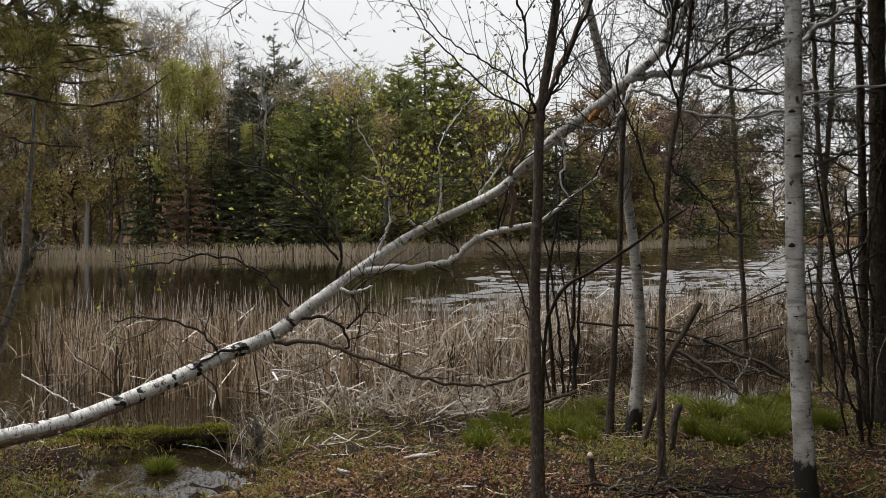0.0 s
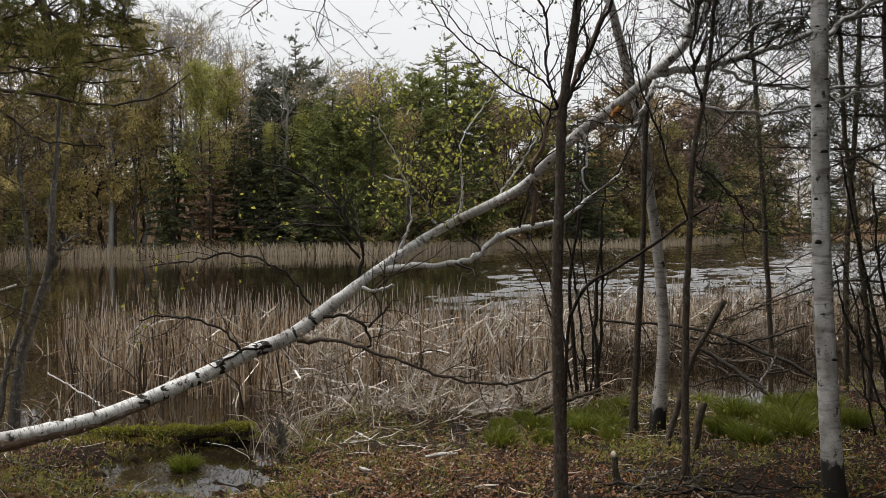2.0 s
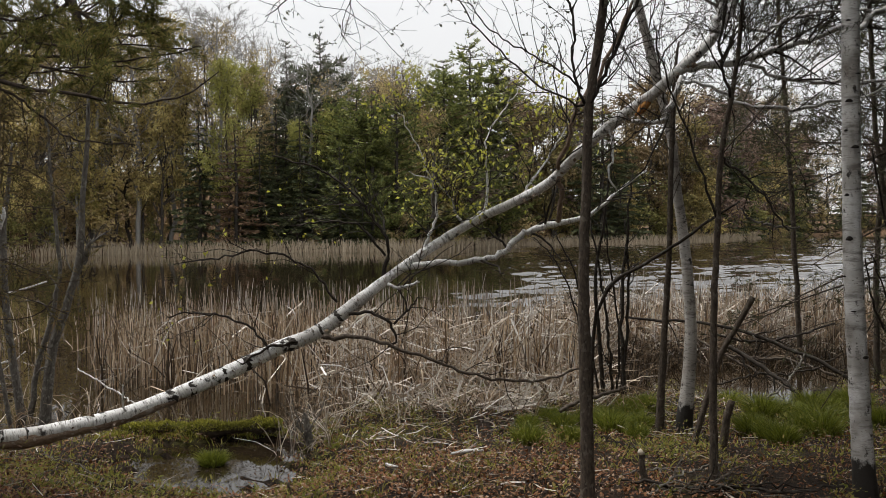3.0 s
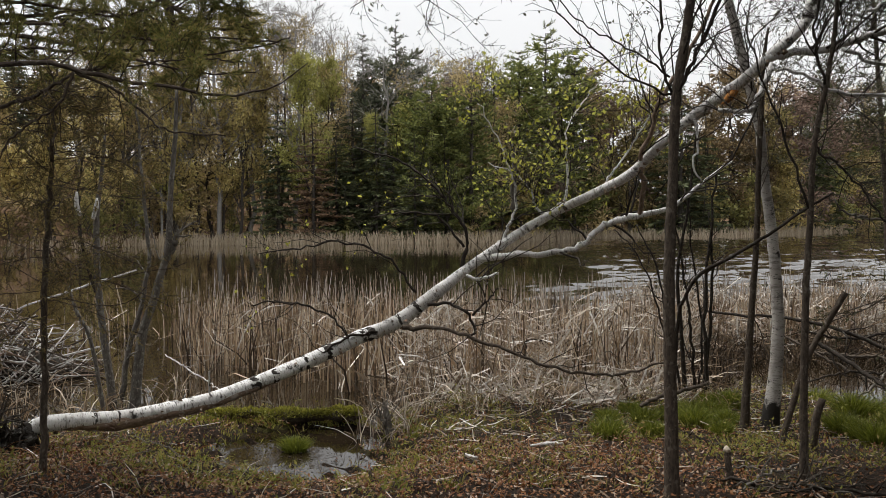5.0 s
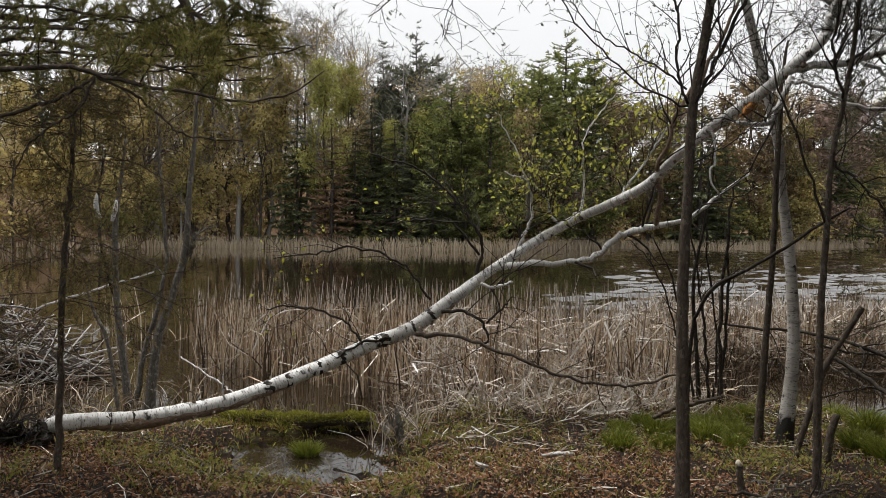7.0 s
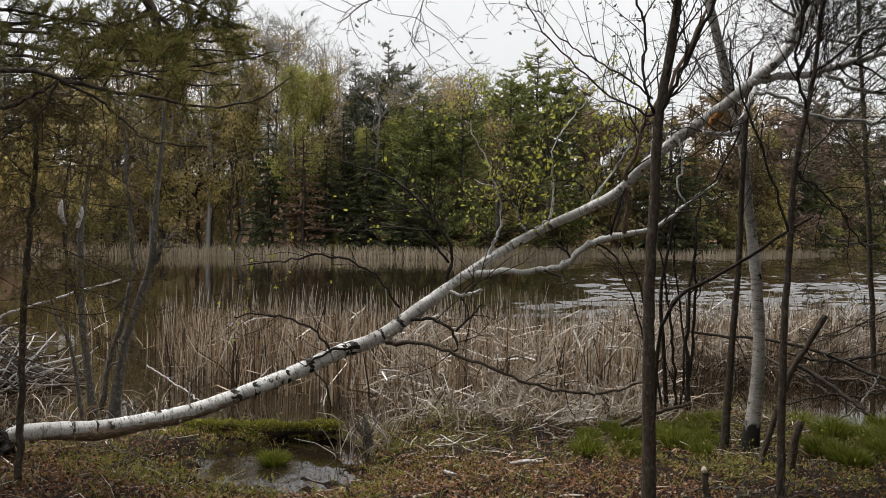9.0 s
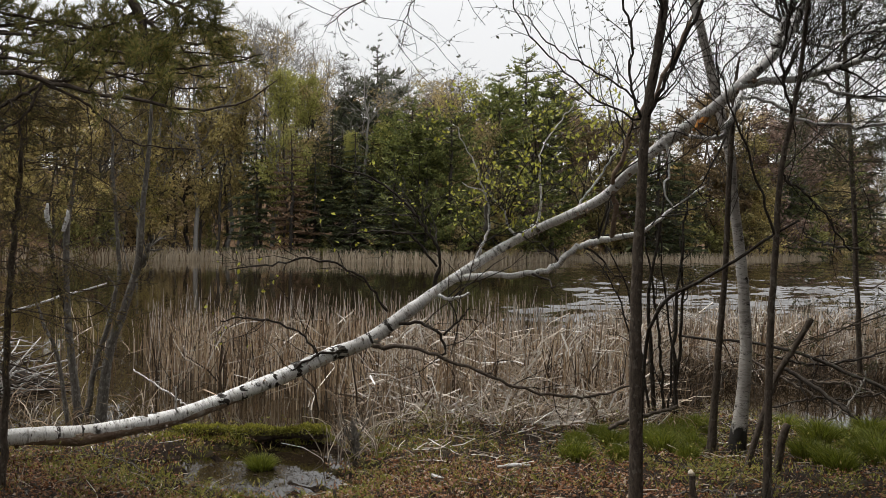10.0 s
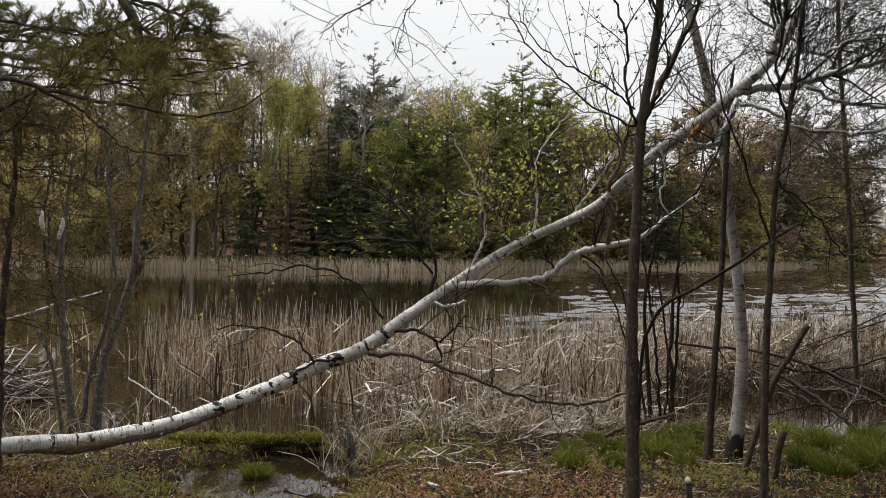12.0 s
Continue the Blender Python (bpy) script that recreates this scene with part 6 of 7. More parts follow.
# ---- brush heap of bleached sticks ----
def brush_heap():
    rs = np.random.RandomState(71)
    t = thing("brush_heap", (-5.3, 9.9, -0.05), "heap of bleached grey sticks and straw at the water's edge", "brush heap")
    # dark core, put in so the gaps between the sticks look shaded
    core = [sweep([(-6.9, 10.0, -0.12), (-6.2, 10.0, 0.0), (-5.3, 10.0, 0.1), (-4.5, 10.0, 0.0), (-3.9, 10.0, -0.12)], [0.06, 0.22, 0.28, 0.2, 0.05], 16, 0.2, rs)]
    part("core", core, BLACK, t, "dark core that stands in for shade between the sticks")
    rest = [[], [], [], []]
    for i in range(800):
        a, q = rs.uniform(0, 2 * np.pi), rs.uniform(0, 1) ** 0.7
        x, y = -5.4 + 1.55 * q * np.cos(a), 9.9 + 0.9 * q * np.sin(a)
        z = WATER_Z + rs.uniform(0.02, 1.0) ** 0.8 * 0.9 * (1 - q**2)
        ln = rs.uniform(0.35, 1.15)
        b, e = rs.uniform(0, 3.1), rs.normal() * 0.4
        w = np.array([np.cos(b) * np.cos(e), np.sin(b) * np.cos(e) * 0.6, np.sin(e)])
        mid = np.array([x, y, z])
        p = np.stack([mid - w * ln / 2, mid + rs.normal(size=3) * 0.05, mid + w * ln / 2])
        p[:, 2] = np.maximum(p[:, 2], WATER_Z - 0.02)
        r = rs.uniform(0.003, 0.0115) * np.array([1, 0.9, 0.6])
        c = sweep(*spline(p, r, 5), 5)
        if i % 4 == 0:
            part("stick", [c], STICK, t)
        else:
            rest[rs.randint(4)].append(c)
    pole, rad = spline([(-4.52, 9.58, 0.71), (-4.08, 9.58, 0.87), (-3.68, 9.68, 1.00), (-3.28, 9.79, 1.13)], [0.0095, 0.0142, 0.0144, 0.0097], 12, 0.006, rs)
    part("pole", [sweep(pole, rad, 6, 0.05, rs)], STICK, t, "long bleached pole")
    # the dark sticks also carry the shade of the gaps in their colour
    for heap, m, tag in zip((rest[0], rest[1] + rest[2], rest[3]), (STICK, DARK, PEEL), ("bleached sticks", "dark sticks, in part standing in for shaded gaps", "brown sticks")):
        tagged(part("small_sticks", heap, m, t, tag), kind="stuff")


brush_heap()


# ---- fallen branches ----
def fallen(pts_r, material, label, seed, twigs=5, length=0.5):
    rs = np.random.RandomState(seed)
    pts, rr = pts_r
    t = thing("fallen_branch", pts[0], label, "branch", "fallen branches on the bank")
    path, rad = spline(pts, rr, 24, 0.008, rs)
    part("branch", [sweep(path, rad, 7, 0.06, rs)], material, t)
    a, b = shoots(rs, path, np.maximum(rad, 0.005), twigs, length, (25, 70), 0.0, 0.1, 0.95, 6, 0.5)
    a[:, :, 2] = np.maximum(a[:, :, 2], np.maximum(ground_z(a[:, :, 0], a[:, :, 1]), WATER_Z) + 0.01)
    part("twigs", [sweep(a, b, 5)], material, t)


fallen(([(2.97, 9.22, 0.68), (3.31, 9.06, 0.65), (3.72, 8.80, 0.64), (4.05, 8.54, 0.57), (4.36, 8.29, 0.42), (4.59, 8.05, 0.31), (4.82, 7.81, 0.14)], [0.0133, 0.0148, 0.0161, 0.0189, 0.0200, 0.0196, 0.0176]), BLACK, "dark fallen branch sloping into the pool", 81, 8)
fallen(([(3.76, 8.38, 0.45), (3.92, 8.15, 0.34), (4.06, 7.82, 0.19), (4.12, 7.61, 0.09)], [0.0215, 0.0211, 0.0189, 0.0142]), BLACK, "dark fallen branch with its end in the pool", 82, 5)
fallen(([(4.00, 9.25, 0.24), (4.39, 8.99, 0.23), (4.66, 8.74, 0.23), (4.92, 8.40, 0.12)], [0.0136, 0.0149, 0.0146, 0.0126]), DARK, "curved grey branch lying in the pool", 83, 6)
fallen(([(1.58, 4.92, 0.18), (1.79, 4.84, 0.17), (2.08, 4.69, 0.18), (2.41, 4.59, 0.18), (2.76, 4.54, 0.21)], [0.0076, 0.0101, 0.0111, 0.0098, 0.0049]), BLACK, "long dark branch lying on the leaf litter", 84, 12, 0.5)
fallen(([(1.66, 4.65, 0.17), (1.91, 4.87, 0.21), (2.13, 4.99, 0.22), (2.31, 5.06, 0.22)], [0.0061, 0.0076, 0.0065, 0.0040]), GREY, "bleached grey branch lying on the leaf litter", 85, 7, 0.35)
fallen(([(1.73, 7.07, 0.13), (1.97, 7.24, 0.19), (2.32, 7.49, 0.20), (2.45, 7.57, 0.23)], [0.0177, 0.0182, 0.0162, 0.0109]), DARK, "mossy grey branch on the bank", 86, 3)
fallen(([(1.08, 7.15, -0.03), (1.29, 7.15, -0.01), (1.43, 7.16, 0.06)], [0.0089, 0.0107, 0.0107]), GREY, "short grey branch on the bank", 87, 2)
fallen(([(-2.08, 6.06, 0.16), (-1.78, 5.86, 0.14), (-1.55, 5.66, 0.09)], [0.0030, 0.0044, 0.0028]), GREY, "thin pale branch among the dead leaves", 88, 3, 0.2)
fallen(([(-2.78, 9.16, 0.27), (-2.42, 8.96, 0.10), (-2.09, 8.65, -0.02)], [0.0068, 0.0089, 0.0064]), STICK, "pale dead branch poking out of the reeds", 89, 2, 0.2)
fallen(([(2.87, 6.22, 1.83), (2.97, 6.20, 1.71), (3.12, 6.18, 1.66), (3.33, 6.14, 1.65)], [0.0049, 0.0082, 0.0098, 0.0082]), GREY, "grey branch hanging among the trunks", 90, 2, 0.2)


fallen(([(3.83, 8.78, 0.52), (4.15, 8.63, 0.46), (4.45, 8.48, 0.51), (4.87, 8.32, 0.67)], [0.0115, 0.0136, 0.0135, 0.0089]), BLACK, "thin dark branch lying across the pool", 191, 6)
fallen(([(3.49, 8.11, 0.10), (3.87, 8.16, 0.19), (4.26, 8.10, 0.21), (4.70, 8.13, 0.26)], [0.0085, 0.0107, 0.0107, 0.0087]), BLACK, "thin dark branch lying in the pool", 192, 7)
fallen(([(3.75, 7.67, 0.02), (4.06, 7.82, 0.14), (4.32, 7.99, 0.32), (4.43, 8.08, 0.48)], [0.0081, 0.0104, 0.0106, 0.0064]), GREY, "thin grey branch standing out of the pool", 193, 4, 0.3)
fallen(([(3.65, 9.11, 0.49), (3.95, 8.75, 0.28), (4.17, 8.41, 0.15), (4.31, 8.09, 0.03)], [0.0119, 0.0138, 0.0133, 0.0086]), DARK, "dark branch sunk in the pool", 194, 6)
fallen(([(1.77, 4.59, 0.19), (2.00, 4.75, 0.22), (2.22, 4.77, 0.23), (2.48, 4.73, 0.21)], [0.0048, 0.0062, 0.0063, 0.0038]), DARK, "dark twiggy branch on the leaves", 195, 9, 0.4)
fallen(([(1.59, 5.07, 0.15), (1.81, 5.09, 0.19), (1.96, 5.01, 0.19)], [0.0039, 0.0053, 0.0039]), GREY, "thin grey branch on the leaves", 196, 4, 0.25)
fallen(([(1.86, 4.57, 0.19), (2.12, 4.63, 0.20), (2.37, 4.65, 0.20), (2.60, 4.56, 0.19)], [0.0060, 0.0073, 0.0062, 0.0037]), BLACK, "dark wet branch among other branches on the leaves", 201, 8, 0.45)
fallen(([(1.79, 4.74, 0.20), (1.88, 4.62, 0.20), (2.10, 4.74, 0.22), (2.37, 4.95, 0.24)], [0.0049, 0.0048, 0.0062, 0.0039]), DARK, "thin dark branch among other branches on the leaves", 202, 7, 0.4)
fallen(([(1.69, 4.75, 0.18), (1.94, 4.76, 0.20), (2.15, 4.58, 0.20), (2.39, 4.49, 0.18)], [0.0037, 0.0050, 0.0048, 0.0036]), GREY, "bleached thin branch among other branches on the leaves", 203, 7, 0.35)
fallen(([(1.86, 6.36, 0.09), (1.96, 6.16, 0.08), (2.09, 6.05, 0.04)], [0.0063, 0.0061, 0.0045]), BLACK, "thin dark stick leaning on the bank", 197, 2, 0.2)
fallen(([(-0.18, 6.35, -0.03), (0.07, 6.45, -0.04), (0.37, 6.55, -0.04), (0.56, 6.75, -0.03)], [0.0047, 0.0064, 0.0065, 0.0050]), GREY, "thin grey branch among the plants", 198, 6, 0.3)
fallen(([(0.17, 7.25, -0.03), (0.54, 7.15, -0.04), (0.84, 7.25, -0.02), (1.06, 7.15, -0.02)], [0.0054, 0.0071, 0.0072, 0.0053]), DARK, "thin dark branch along the bank", 199, 6, 0.3)


def mossy_log():
    rs = np.random.RandomState(91)
    t = thing("mossy_log", (-1.17, 7.31, 0.00), "rotten log covered with yellow-green moss beside the puddle", "log")
    path, rad = spline([(-1.92, 7.45, -0.09), (-1.67, 7.42, -0.06), (-1.38, 7.40, -0.01), (-1.17, 7.35, 0.015), (-0.89, 7.30, 0.04), (-0.69, 7.26, 0.055), (-0.58, 7.24, 0.06)], [0.0296, 0.0443, 0.0442, 0.0494, 0.0512, 0.0439, 0.0274], 30)
    path[:, 2] = np.maximum(path[:, 2] - 0.015, ground_z(path[:, 0], path[:, 1]) + 0.02)
    rad = rad * (1 + 0.2 * np.sin(np.linspace(0, 17, len(rad))) + 0.2 * rs.normal(size=len(rad)))
    log = part("log", [sweep(path, rad, 12, 0.08, rs)], DARK, t)
    n = 7000
    u = rs.uniform(0, 1, n) * (len(path) - 1)
    a = rs.uniform(0.1, 2.6, n)
    c = np.stack([np.interp(u, np.arange(len(path)), path[:, i]) for i in range(3)], 1)
    r = np.interp(u, np.arange(len(path)), rad)
    out = np.stack([0 * a, -np.cos(a), np.sin(a)], 1)
    mx, my = rs.uniform(-2.1, -0.5, n), 7.42 + rs.normal(size=n) * 0.11
    mat = np.stack([mx, my, ground_z(mx, my)], 1)
    lit = (mat[:, 2] > WATER_Z + 0.01) & (ripple(mx, my, 6.0, 1.0) + rs.normal(size=n) * 0.3 > -0.2)
    tagged(part("moss_bank", [petals(mat[lit], unit(rs.normal(size=(n, 3)) * 0.4 + [0, -0.2, 1])[lit], random_ways(rs, n)[lit], rs.uniform(0.012, 0.05, n)[lit], 0.011)], MOSS, None), "bank of yellow-green moss behind the puddle", "moss", kind="stuff")
    part("moss", [petals(c + out * r[:, None] * 0.97, unit(out + rs.normal(size=(n, 3)) * 0.5), random_ways(rs, n), rs.uniform(0.010, 0.042, n), 0.011)], MOSS, log, "yellow-green moss")


mossy_log()


# ---- sedge tufts ----
def tuft_mesh(seed, n=900, high=0.27, wide=0.14, material=SEDGE, name="sedge_tuft"):
    rs = np.random.RandomState(seed)
    a, q = rs.uniform(0, 2 * np.pi, n), rs.uniform(0, 1, n) ** 0.6
    base = np.stack([np.cos(a) * q * wide * 0.8, np.sin(a) * q * wide * 0.8, 0 * a - 0.02], 1)
    h = high * rs.uniform(0.6, 1.1, n) * (1 - 0.35 * q**2)
    lean = np.stack([np.cos(a), np.sin(a)], 1) * (0.1 + 0.42 * q)[:, None] + rs.normal(size=(n, 2)) * 0.16
    p = np.stack([base + np.stack([lean[:, 0] * h * s**2, lean[:, 1] * h * s**2, h * (s - 0.25 * s**3)], 1) for s in (0, 0.4, 0.75, 1)], 1)
    return mesh_of(name, [ribbons(p, np.full((n, 1), 0.0042) * np.array([[1, 1, 0.7, 0.15]]), rs)], material)


def sedge():
    rs = np.random.RandomState(95)
    meshes = [tuft_mesh(100 + i) for i in range(4)]
    spots_at = [(1.46, 7.09, 0.05), (1.35, 6.52, 0.05), (1.76, 7.08, 0.03), (2.01, 7.14, 0.03), (2.12, 6.88, 0.03), (2.41, 7.29, 0.03), (2.23, 7.39, 0.03), (2.40, 6.98, 0.03), (1.71, 6.61, 0.05), (2.67, 7.62, 0.03),
                (2.23, 6.60, 0.03), (-1.03, 6.57, -0.05), (1.72, 7.39, 0.03), (2.51, 7.74, 0.03),
                (3.21, 6.69, 0.04), (3.19, 6.30, 0.04), (3.19, 6.12, 0.04), (3.80, 7.20, 0.03), (4.16, 7.52, 0.03), (4.27, 7.37, 0.03), (3.87, 6.84, 0.03), (4.11, 6.91, 0.03), (3.70, 6.45, 0.03), (4.49, 7.60, 0.03), (3.60, 6.63, 0.04),
                (3.63, 8.04, 0.03), (3.57, 7.24, 0.03), (4.54, 7.45, 0.03), (4.33, 6.67, 0.05)]
    for i, (x, y, z) in enumerate(spots_at):
        ob = new("sedge_tuft", meshes[i % 4])
        s = rs.uniform(0.6, 1.0) * (1.05 if i == 11 else 1.2 if i > 13 else 1)
        ob.matrix_basis = Matrix.Translation((x, y, max(float(ground_z(x, y)), WATER_Z - 0.02))) @ Matrix.Rotation(rs.uniform(0, 6.28), 4, "Z") @ Matrix.Diagonal((s * 0.95, s * 0.95, s, 1))
        tagged(ob, "bright green tuft of sedge on the damp bank", "sedge", "sedge tufts on the bank")


sedge()


def straw_tussock(x, y, size):
    ob = new("straw_tussock", tuft_mesh(131, 620, 0.25, 0.17, REED, "straw_tussock"))
    ob.matrix_basis = Matrix.Translation((x, y, max(float(ground_z(x, y)), WATER_Z) - 0.01)) @ Matrix.Diagonal((size, size, size, 1))
    tagged(ob, "tussock of brown dead grass at the foot of the reeds", "dead grass")


straw_tussock(1.31, 8.15, 1.0)


# ---- leaf litter, low plants, twigs ----
def land(rs, n, x0, x1, y0, y1, over=0.02):
    x, y = rs.uniform(x0, x1, n), rs.uniform(y0, y1, n)
    z = ground_z(x, y)
    ok = z > WATER_Z + over
    return x[ok], y[ok], z[ok]


def leaf_litter():
    rs = np.random.RandomState(97)
    x, y, z = land(rs, 105000, -4.5, 6.0, 3.8, 8.4, 0.01)
    keep = rs.uniform(0, 1, len(x)) < 0.30 + 0.7 * smooth_step(0.2, -0.3, ripple(x, y, 1.3, 0.6) + (y - 6.3) * 0.5 + 0.5 * smooth_step(1.3, 2.2, x))
    near = land(np.random.RandomState(98), 26000, -5.0, 6.0, -4.5, 3.8)
    x, y, z = (np.concatenate(q) for q in zip((x[keep], y[keep], z[keep]), near))
    at = np.stack([x, y, z + rs.uniform(0.0, 0.045, len(x))], 1)
    w = random_ways(rs, len(at)) * np.array([1, 1, 0.6])
    w = unit(w)
    side = unit(np.cross(w, unit(np.array([0, 0, 1.0]) + rs.normal(size=at.shape) * 0.4)))
    size = rs.uniform(0.010, 0.036, len(at))
    tagged(part("leaf_litter", [petals(at, w, side, size, size * 0.6, 0.35)], LITTER), "brown and tan fallen leaves strewn over the bank", "leaf litter", kind="stuff")
    x, y, z = land(rs, 2200, -4.5, 6.0, 4.0, 8.6)
    keep = ripple(x, y, 1.7, 2.2) + rs.normal(size=len(x)) * 0.3 - 0.5 * ((x > 0.1) & (x < 1.8) & (y < 6.4)) - 0.45 * smooth_step(-1.5, -2.1, x) > 0.0
    x, y, z = x[keep], y[keep], z[keep]
    i = np.repeat(np.arange(len(x)), 22)
    a = rs.uniform(0, 2 * np.pi, len(i))
    base = np.stack([x[i], y[i], z[i]], 1)
    h = rs.uniform(0.02, 0.13, len(i))
    at = base + np.stack([np.cos(a) * 0.03, np.sin(a) * 0.03, h * 0.9], 1) * rs.uniform(0.3, 1.6, (len(i), 1))
    w = unit(np.stack([np.cos(a), np.sin(a), rs.uniform(0.0, 1.2, len(i))], 1))
    side = unit(np.cross(w, [0, 0, 1.0]) + rs.normal(size=w.shape) * 0.3)
    size = rs.uniform(0.012, 0.042, len(i))
    tagged(part("low_plants", [petals(at, w, side, size, size * 0.45, 0.2)], FORB), "low yellow-green plants sprouting through the leaves", "ground plants", kind="stuff")
    x, y, z = land(rs, 26000, -4.5, 6.0, 5.4, 8.9)
    keep = ripple(x, y, 1.1, 0.4) + ripple(x, y, 3.1, 1.4) * 0.5 + rs.normal(size=len(x)) * 0.25 + 0.25 * smooth_step(5.6, 6.6, y) > 0.4
    at = np.stack([x, y, z - 0.004], 1)[keep]
    w = unit(random_ways(rs, len(at)) * 0.7 + np.array([0, 0, 1.0]))
    tagged(part("moss_carpet", [petals(at, w, random_ways(rs, len(at)), rs.uniform(0.015, 0.045, len(at)), 0.012)], MOSS), "carpet of yellow-green moss on the damp bank", "moss", kind="stuff")
    x, y, z = land(rs, 260, -4.5, 6.0, 4.0, 8.8)
    a = rs.uniform(0, 2 * np.pi, len(x))
    ln = rs.uniform(0.1, 0.5, len(x))[:, None]
    w = np.stack([np.cos(a), np.sin(a), 0 * a], 1)
    mid = np.stack([x, y, z + 0.02], 1)
    p = np.stack([mid - w * ln / 2, mid + rs.normal(size=mid.shape) * 0.02, mid + w * ln / 2], 1)
    p[:, :, 2] = np.maximum(ground_z(p[:, :, 0], p[:, :, 1]), WATER_Z) + 0.012
    p[:, 1, 2] += 0.015
    tagged(part("twig_litter", [sweep(p, np.full((len(p), 3), 0.0028), 4)], GREY), "small grey twigs scattered on the ground", "twigs", kind="stuff")
    # bits of straw on the bank
    x, y, z = land(rs, 2300, -3.4, 4.5, 4.4, 8.8)
    keep = rs.uniform(0, 1, len(x)) < np.where((y > 6.4) & (x > -0.4), 1.0, np.where(x < 1.2, 0.3, 0.12))
    x, y, z = x[keep], y[keep], z[keep]
    n = len(x)
    a, ln = rs.uniform(0, 2 * np.pi, n), rs.uniform(0.05, 0.28, n)
    w = np.stack([np.cos(a), np.sin(a), rs.normal(size=n) * 0.25], 1) * ln[:, None]
    mid = np.stack([x, y, z + 0.03], 1)
    p = np.stack([mid - w / 2, mid + rs.normal(size=(n, 3)) * 0.01, mid + w / 2], 1)
    p[:, :, 2] = np.maximum(p[:, :, 2], ground_z(p[:, :, 0], p[:, :, 1]) + 0.008)
    tagged(part("straw_bits", [ribbons(p, rs.uniform(0.004, 0.011, (n, 1)) * np.array([[0.8, 1, 0.5]]), rs)], REED_PALE), "short bits of pale straw on the bank", "straw", kind="stuff")
    # rust-brown dead stems of last year's ferns
    x, y, z = land(rs, 2600, -4.5, 6.0, 4.2, 7.0)
    keep = ripple(x, y, 1.9, 1.2) + rs.normal(size=len(x)) * 0.4 + 0.3 * (x < -0.5) + 0.4 * (x < -1.6) > 0.1
    x, y, z = x[keep], y[keep], z[keep]
    n = len(x)
    h, a, bend = rs.uniform(0.05, 0.2, n), rs.uniform(0, 2 * np.pi, n), rs.uniform(0.3, 1.4, n)
    p = np.stack([np.stack([x + np.cos(a) * h * bend * u**1.6, y + np.sin(a) * h * bend * u**1.6, z - 0.01 + h * (u - 0.5 * u**2.2)], 1) for u in (0, 0.35, 0.7, 1)], 1)
    tagged(part("dead_stems", [ribbons(p, rs.uniform(0.003, 0.008, (n, 1)) * np.array([[1, 1, 0.8, 0.3]]), rs)], LITTER), "rust-brown dead stems among the leaves", "dead plants", kind="stuff")
    # short grass and moss sprouts in clumps round the puddle
    cx, cy = rs.uniform(-3.0, 2.6, 330), rs.uniform(4.9, 7.5, 330)
    i = np.repeat(np.arange(330), 26)
    x, y = cx[i] + rs.normal(size=len(i)) * 0.05, cy[i] + rs.normal(size=len(i)) * 0.05
    keep = (ground_z(x, y) > WATER_Z - 0.03) & (rs.uniform(0, 1, len(x)) < 1 - 0.7 * smooth_step(0.0, 1.0, x) - 0.6 * smooth_step(-1.6, -2.2, x))
    x, y = x[keep], y[keep]
    z, n = ground_z(x, y), len(x)
    h, a, bend = rs.uniform(0.03, 0.10, n), rs.uniform(0, 2 * np.pi, n), rs.uniform(0.1, 0.9, n)
    p = np.stack([np.stack([x + np.cos(a) * h * bend * u**1.6, y + np.sin(a) * h * bend * u**1.6, z - 0.01 + h * (u - 0.3 * u**2.2)], 1) for u in (0, 0.5, 1)], 1)
    tagged(part("grass_sprouts", [ribbons(p, rs.uniform(0.004, 0.010, (n, 1)) * np.array([[1, 0.9, 0.3]]), rs)], SPROUT), "clumps of short yellow-green grass round the puddle", "grass", kind="stuff")
    # leaves and dark bits afloat in the puddle
    n = 300
    x, y = -1.10 + rs.normal(size=n) * 0.42, 6.3 + rs.normal(size=n) * 0.36
    keep = ground_z(x, y) < WATER_Z + 0.01
    at = np.stack([x, y, np.full(n, WATER_Z + 0.004)], 1)[keep]
    w = unit(random_ways(rs, len(at)) * np.array([1, 1, 0.15]))
    size = rs.uniform(0.008, 0.042, len(at))
    tagged(part("floating_leaves", [petals(at, w, unit(np.cross(w, [0, 0, 1.0])), size, size * 0.5, 0.2)], BLACK), "dark sodden leaves afloat in the puddle", "leaf litter", kind="stuff")
    # dark stems in the pool under the trunks, partly standing in for its dark reflection
    n = 2300
    x, y = rs.uniform(2.3, 6.2, n), rs.uniform(9.3, 11.8, n)
    keep = (x < 0.62 * y) & ((x < 3.4) | (y > 10.0))
    x, y = x[keep], y[keep]
    n = len(x)
    h, a, bend = rs.uniform(0.1, 0.5, n), rs.uniform(0, 2 * np.pi, n), rs.uniform(0.1, 1.3, n)
    p = np.stack([np.stack([x + np.cos(a) * h * bend * u**1.7, y + np.sin(a) * h * bend * u**1.7, WATER_Z - 0.03 + h * (u - 0.5 * np.minimum(bend, 1) * u**2.2)], 1) for u in (0, 0.35, 0.7, 1)], 1)
    tagged(part("rotting_stems", [ribbons(p, rs.uniform(0.006, 0.014, (n, 1)) * np.array([[1, 1, 0.8, 0.3]]), rs)], POOL_DARK), "dark dead stems in the shallow pool, in part for its dark reflection", "dead plants", kind="stuff")
    # weeds on the west bank
    n = 600
    x, y = rs.uniform(-5.6, -2.2, n), rs.uniform(7.0, 9.0, n)
    z = np.maximum(ground_z(x, y), -0.1)
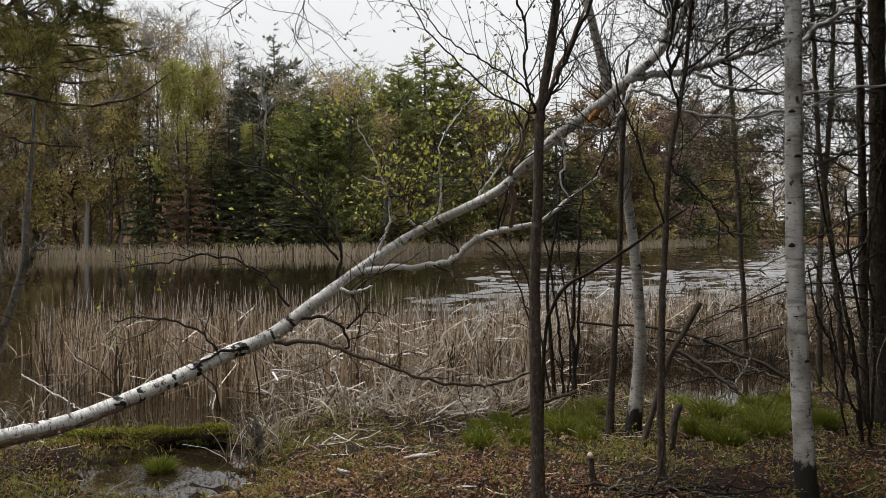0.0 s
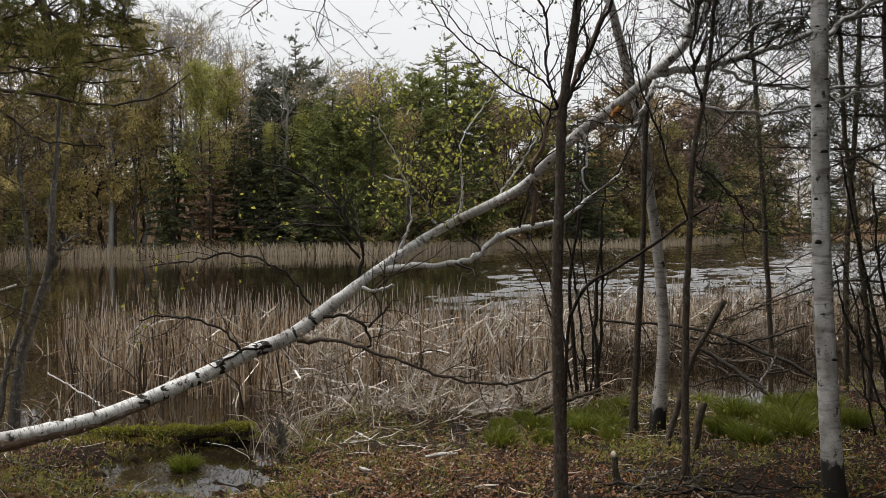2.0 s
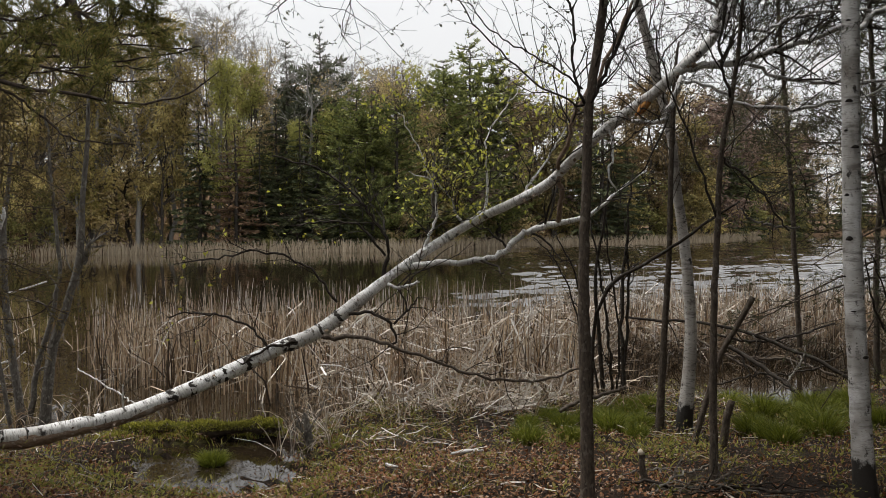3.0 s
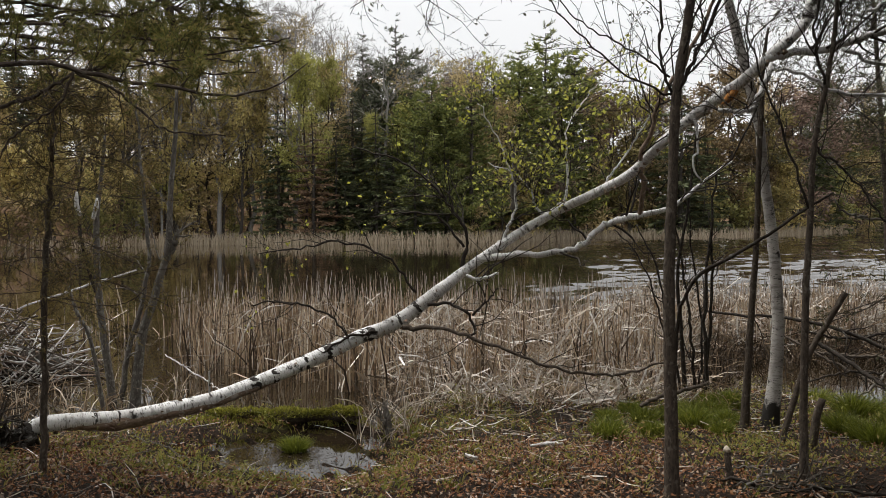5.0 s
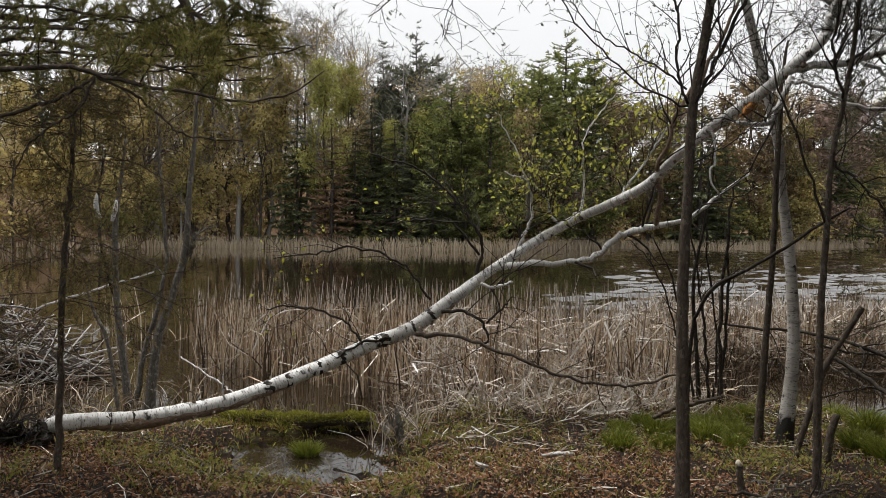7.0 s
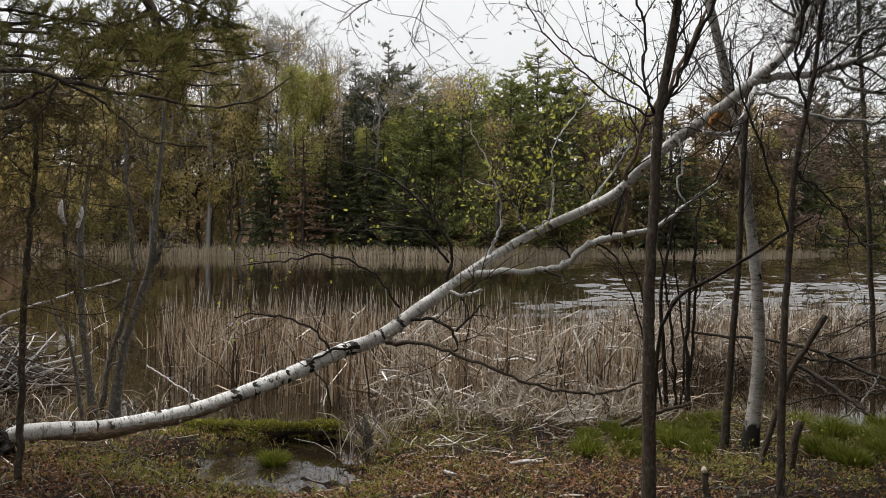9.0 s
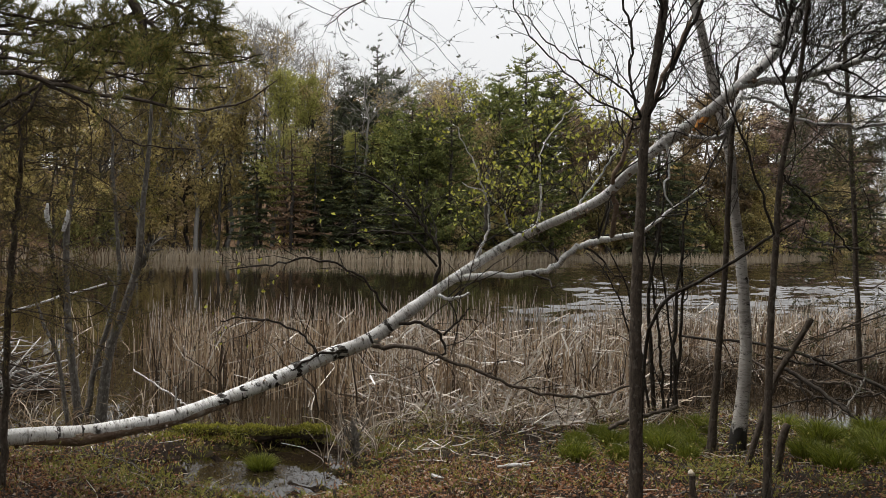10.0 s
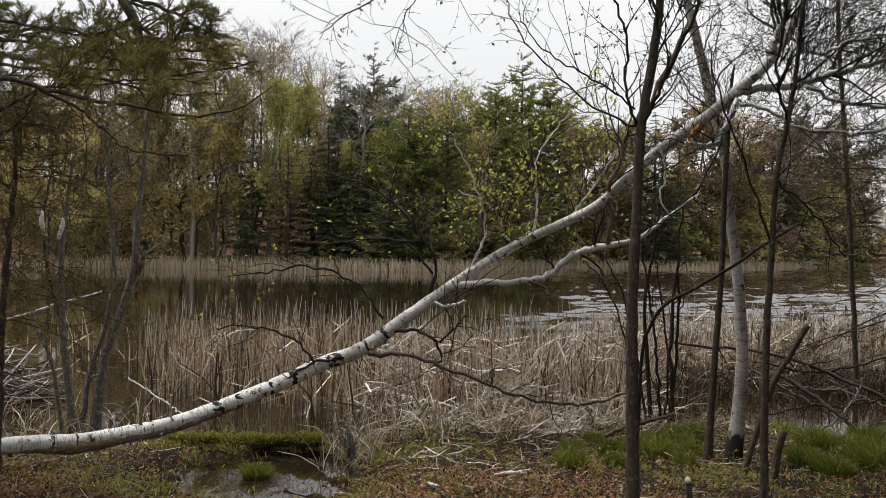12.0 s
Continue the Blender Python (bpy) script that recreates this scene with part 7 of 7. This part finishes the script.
    h, a, bend = rs.uniform(0.1, 0.4, n), rs.uniform(0, 2 * np.pi, n), rs.uniform(0.1, 1.0, n)
    p = np.stack([np.stack([x + np.cos(a) * h * bend * u**1.7, y + np.sin(a) * h * bend * u**1.7, z + h * (u - 0.5 * np.minimum(bend, 1) * u**2.2)], 1) for u in (0, 0.35, 0.7, 1)], 1)
    tagged(part("bank_weeds", [ribbons(p, rs.uniform(0.005, 0.011, (n, 1)) * np.array([[1, 1, 0.8, 0.3]]), rs)], REED), "brown dead weeds on the west bank", "dead grass", kind="stuff")
    # a bunch of pale stalks standing bent beside the puddle
    n = 70
    x, y = rs.uniform(-0.62, -0.1, n), rs.uniform(6.7, 7.5, n)
    h, a, bend = rs.uniform(0.15, 0.46, n), rs.uniform(0, 2 * np.pi, n), rs.uniform(0.05, 1.1, n)
    p = np.stack([np.stack([x + np.cos(a) * h * bend * u**1.7, y + np.sin(a) * h * bend * u**1.7, ground_z(x, y) - 0.02 + h * (u - 0.4 * np.minimum(bend, 1) * u**2.2)], 1) for u in (0, 0.35, 0.7, 1)], 1)
    tagged(part("bent_stalks", [sweep(p, rs.uniform(0.002, 0.0045, (n, 1)) * np.array([[1, 1, 0.8, 0.5]]), 4)], REED_PALE), "pale dead stalks bent beside the puddle", "dead grass", kind="stuff")
    # straw and dead stalks bent over the edge between puddle and reeds
    n = 900
    x, y = rs.uniform(-0.6, 2.8, n), rs.uniform(7.4, 9.2, n)
    z = ground_z(x, y)
    h, a = rs.uniform(0.12, 0.42, n), rs.uniform(0, 2 * np.pi, n)
    bend = rs.uniform(0.2, 1.3, n)
    p = np.stack([np.stack([x + np.cos(a) * h * bend * s**1.7, y + np.sin(a) * h * bend * s**1.7, np.maximum(z, -0.1) + h * (s - 0.55 * np.minimum(bend, 1) * s**2.2)], 1) for s in (0, 0.35, 0.7, 1)], 1)
    tagged(part("dead_grass", [ribbons(p, rs.uniform(0.004, 0.010, (n, 1)) * np.array([[1, 1, 0.8, 0.3]]), rs)], REED), "pale dead grass bent over the bank", "dead grass", kind="stuff")


leaf_litter()
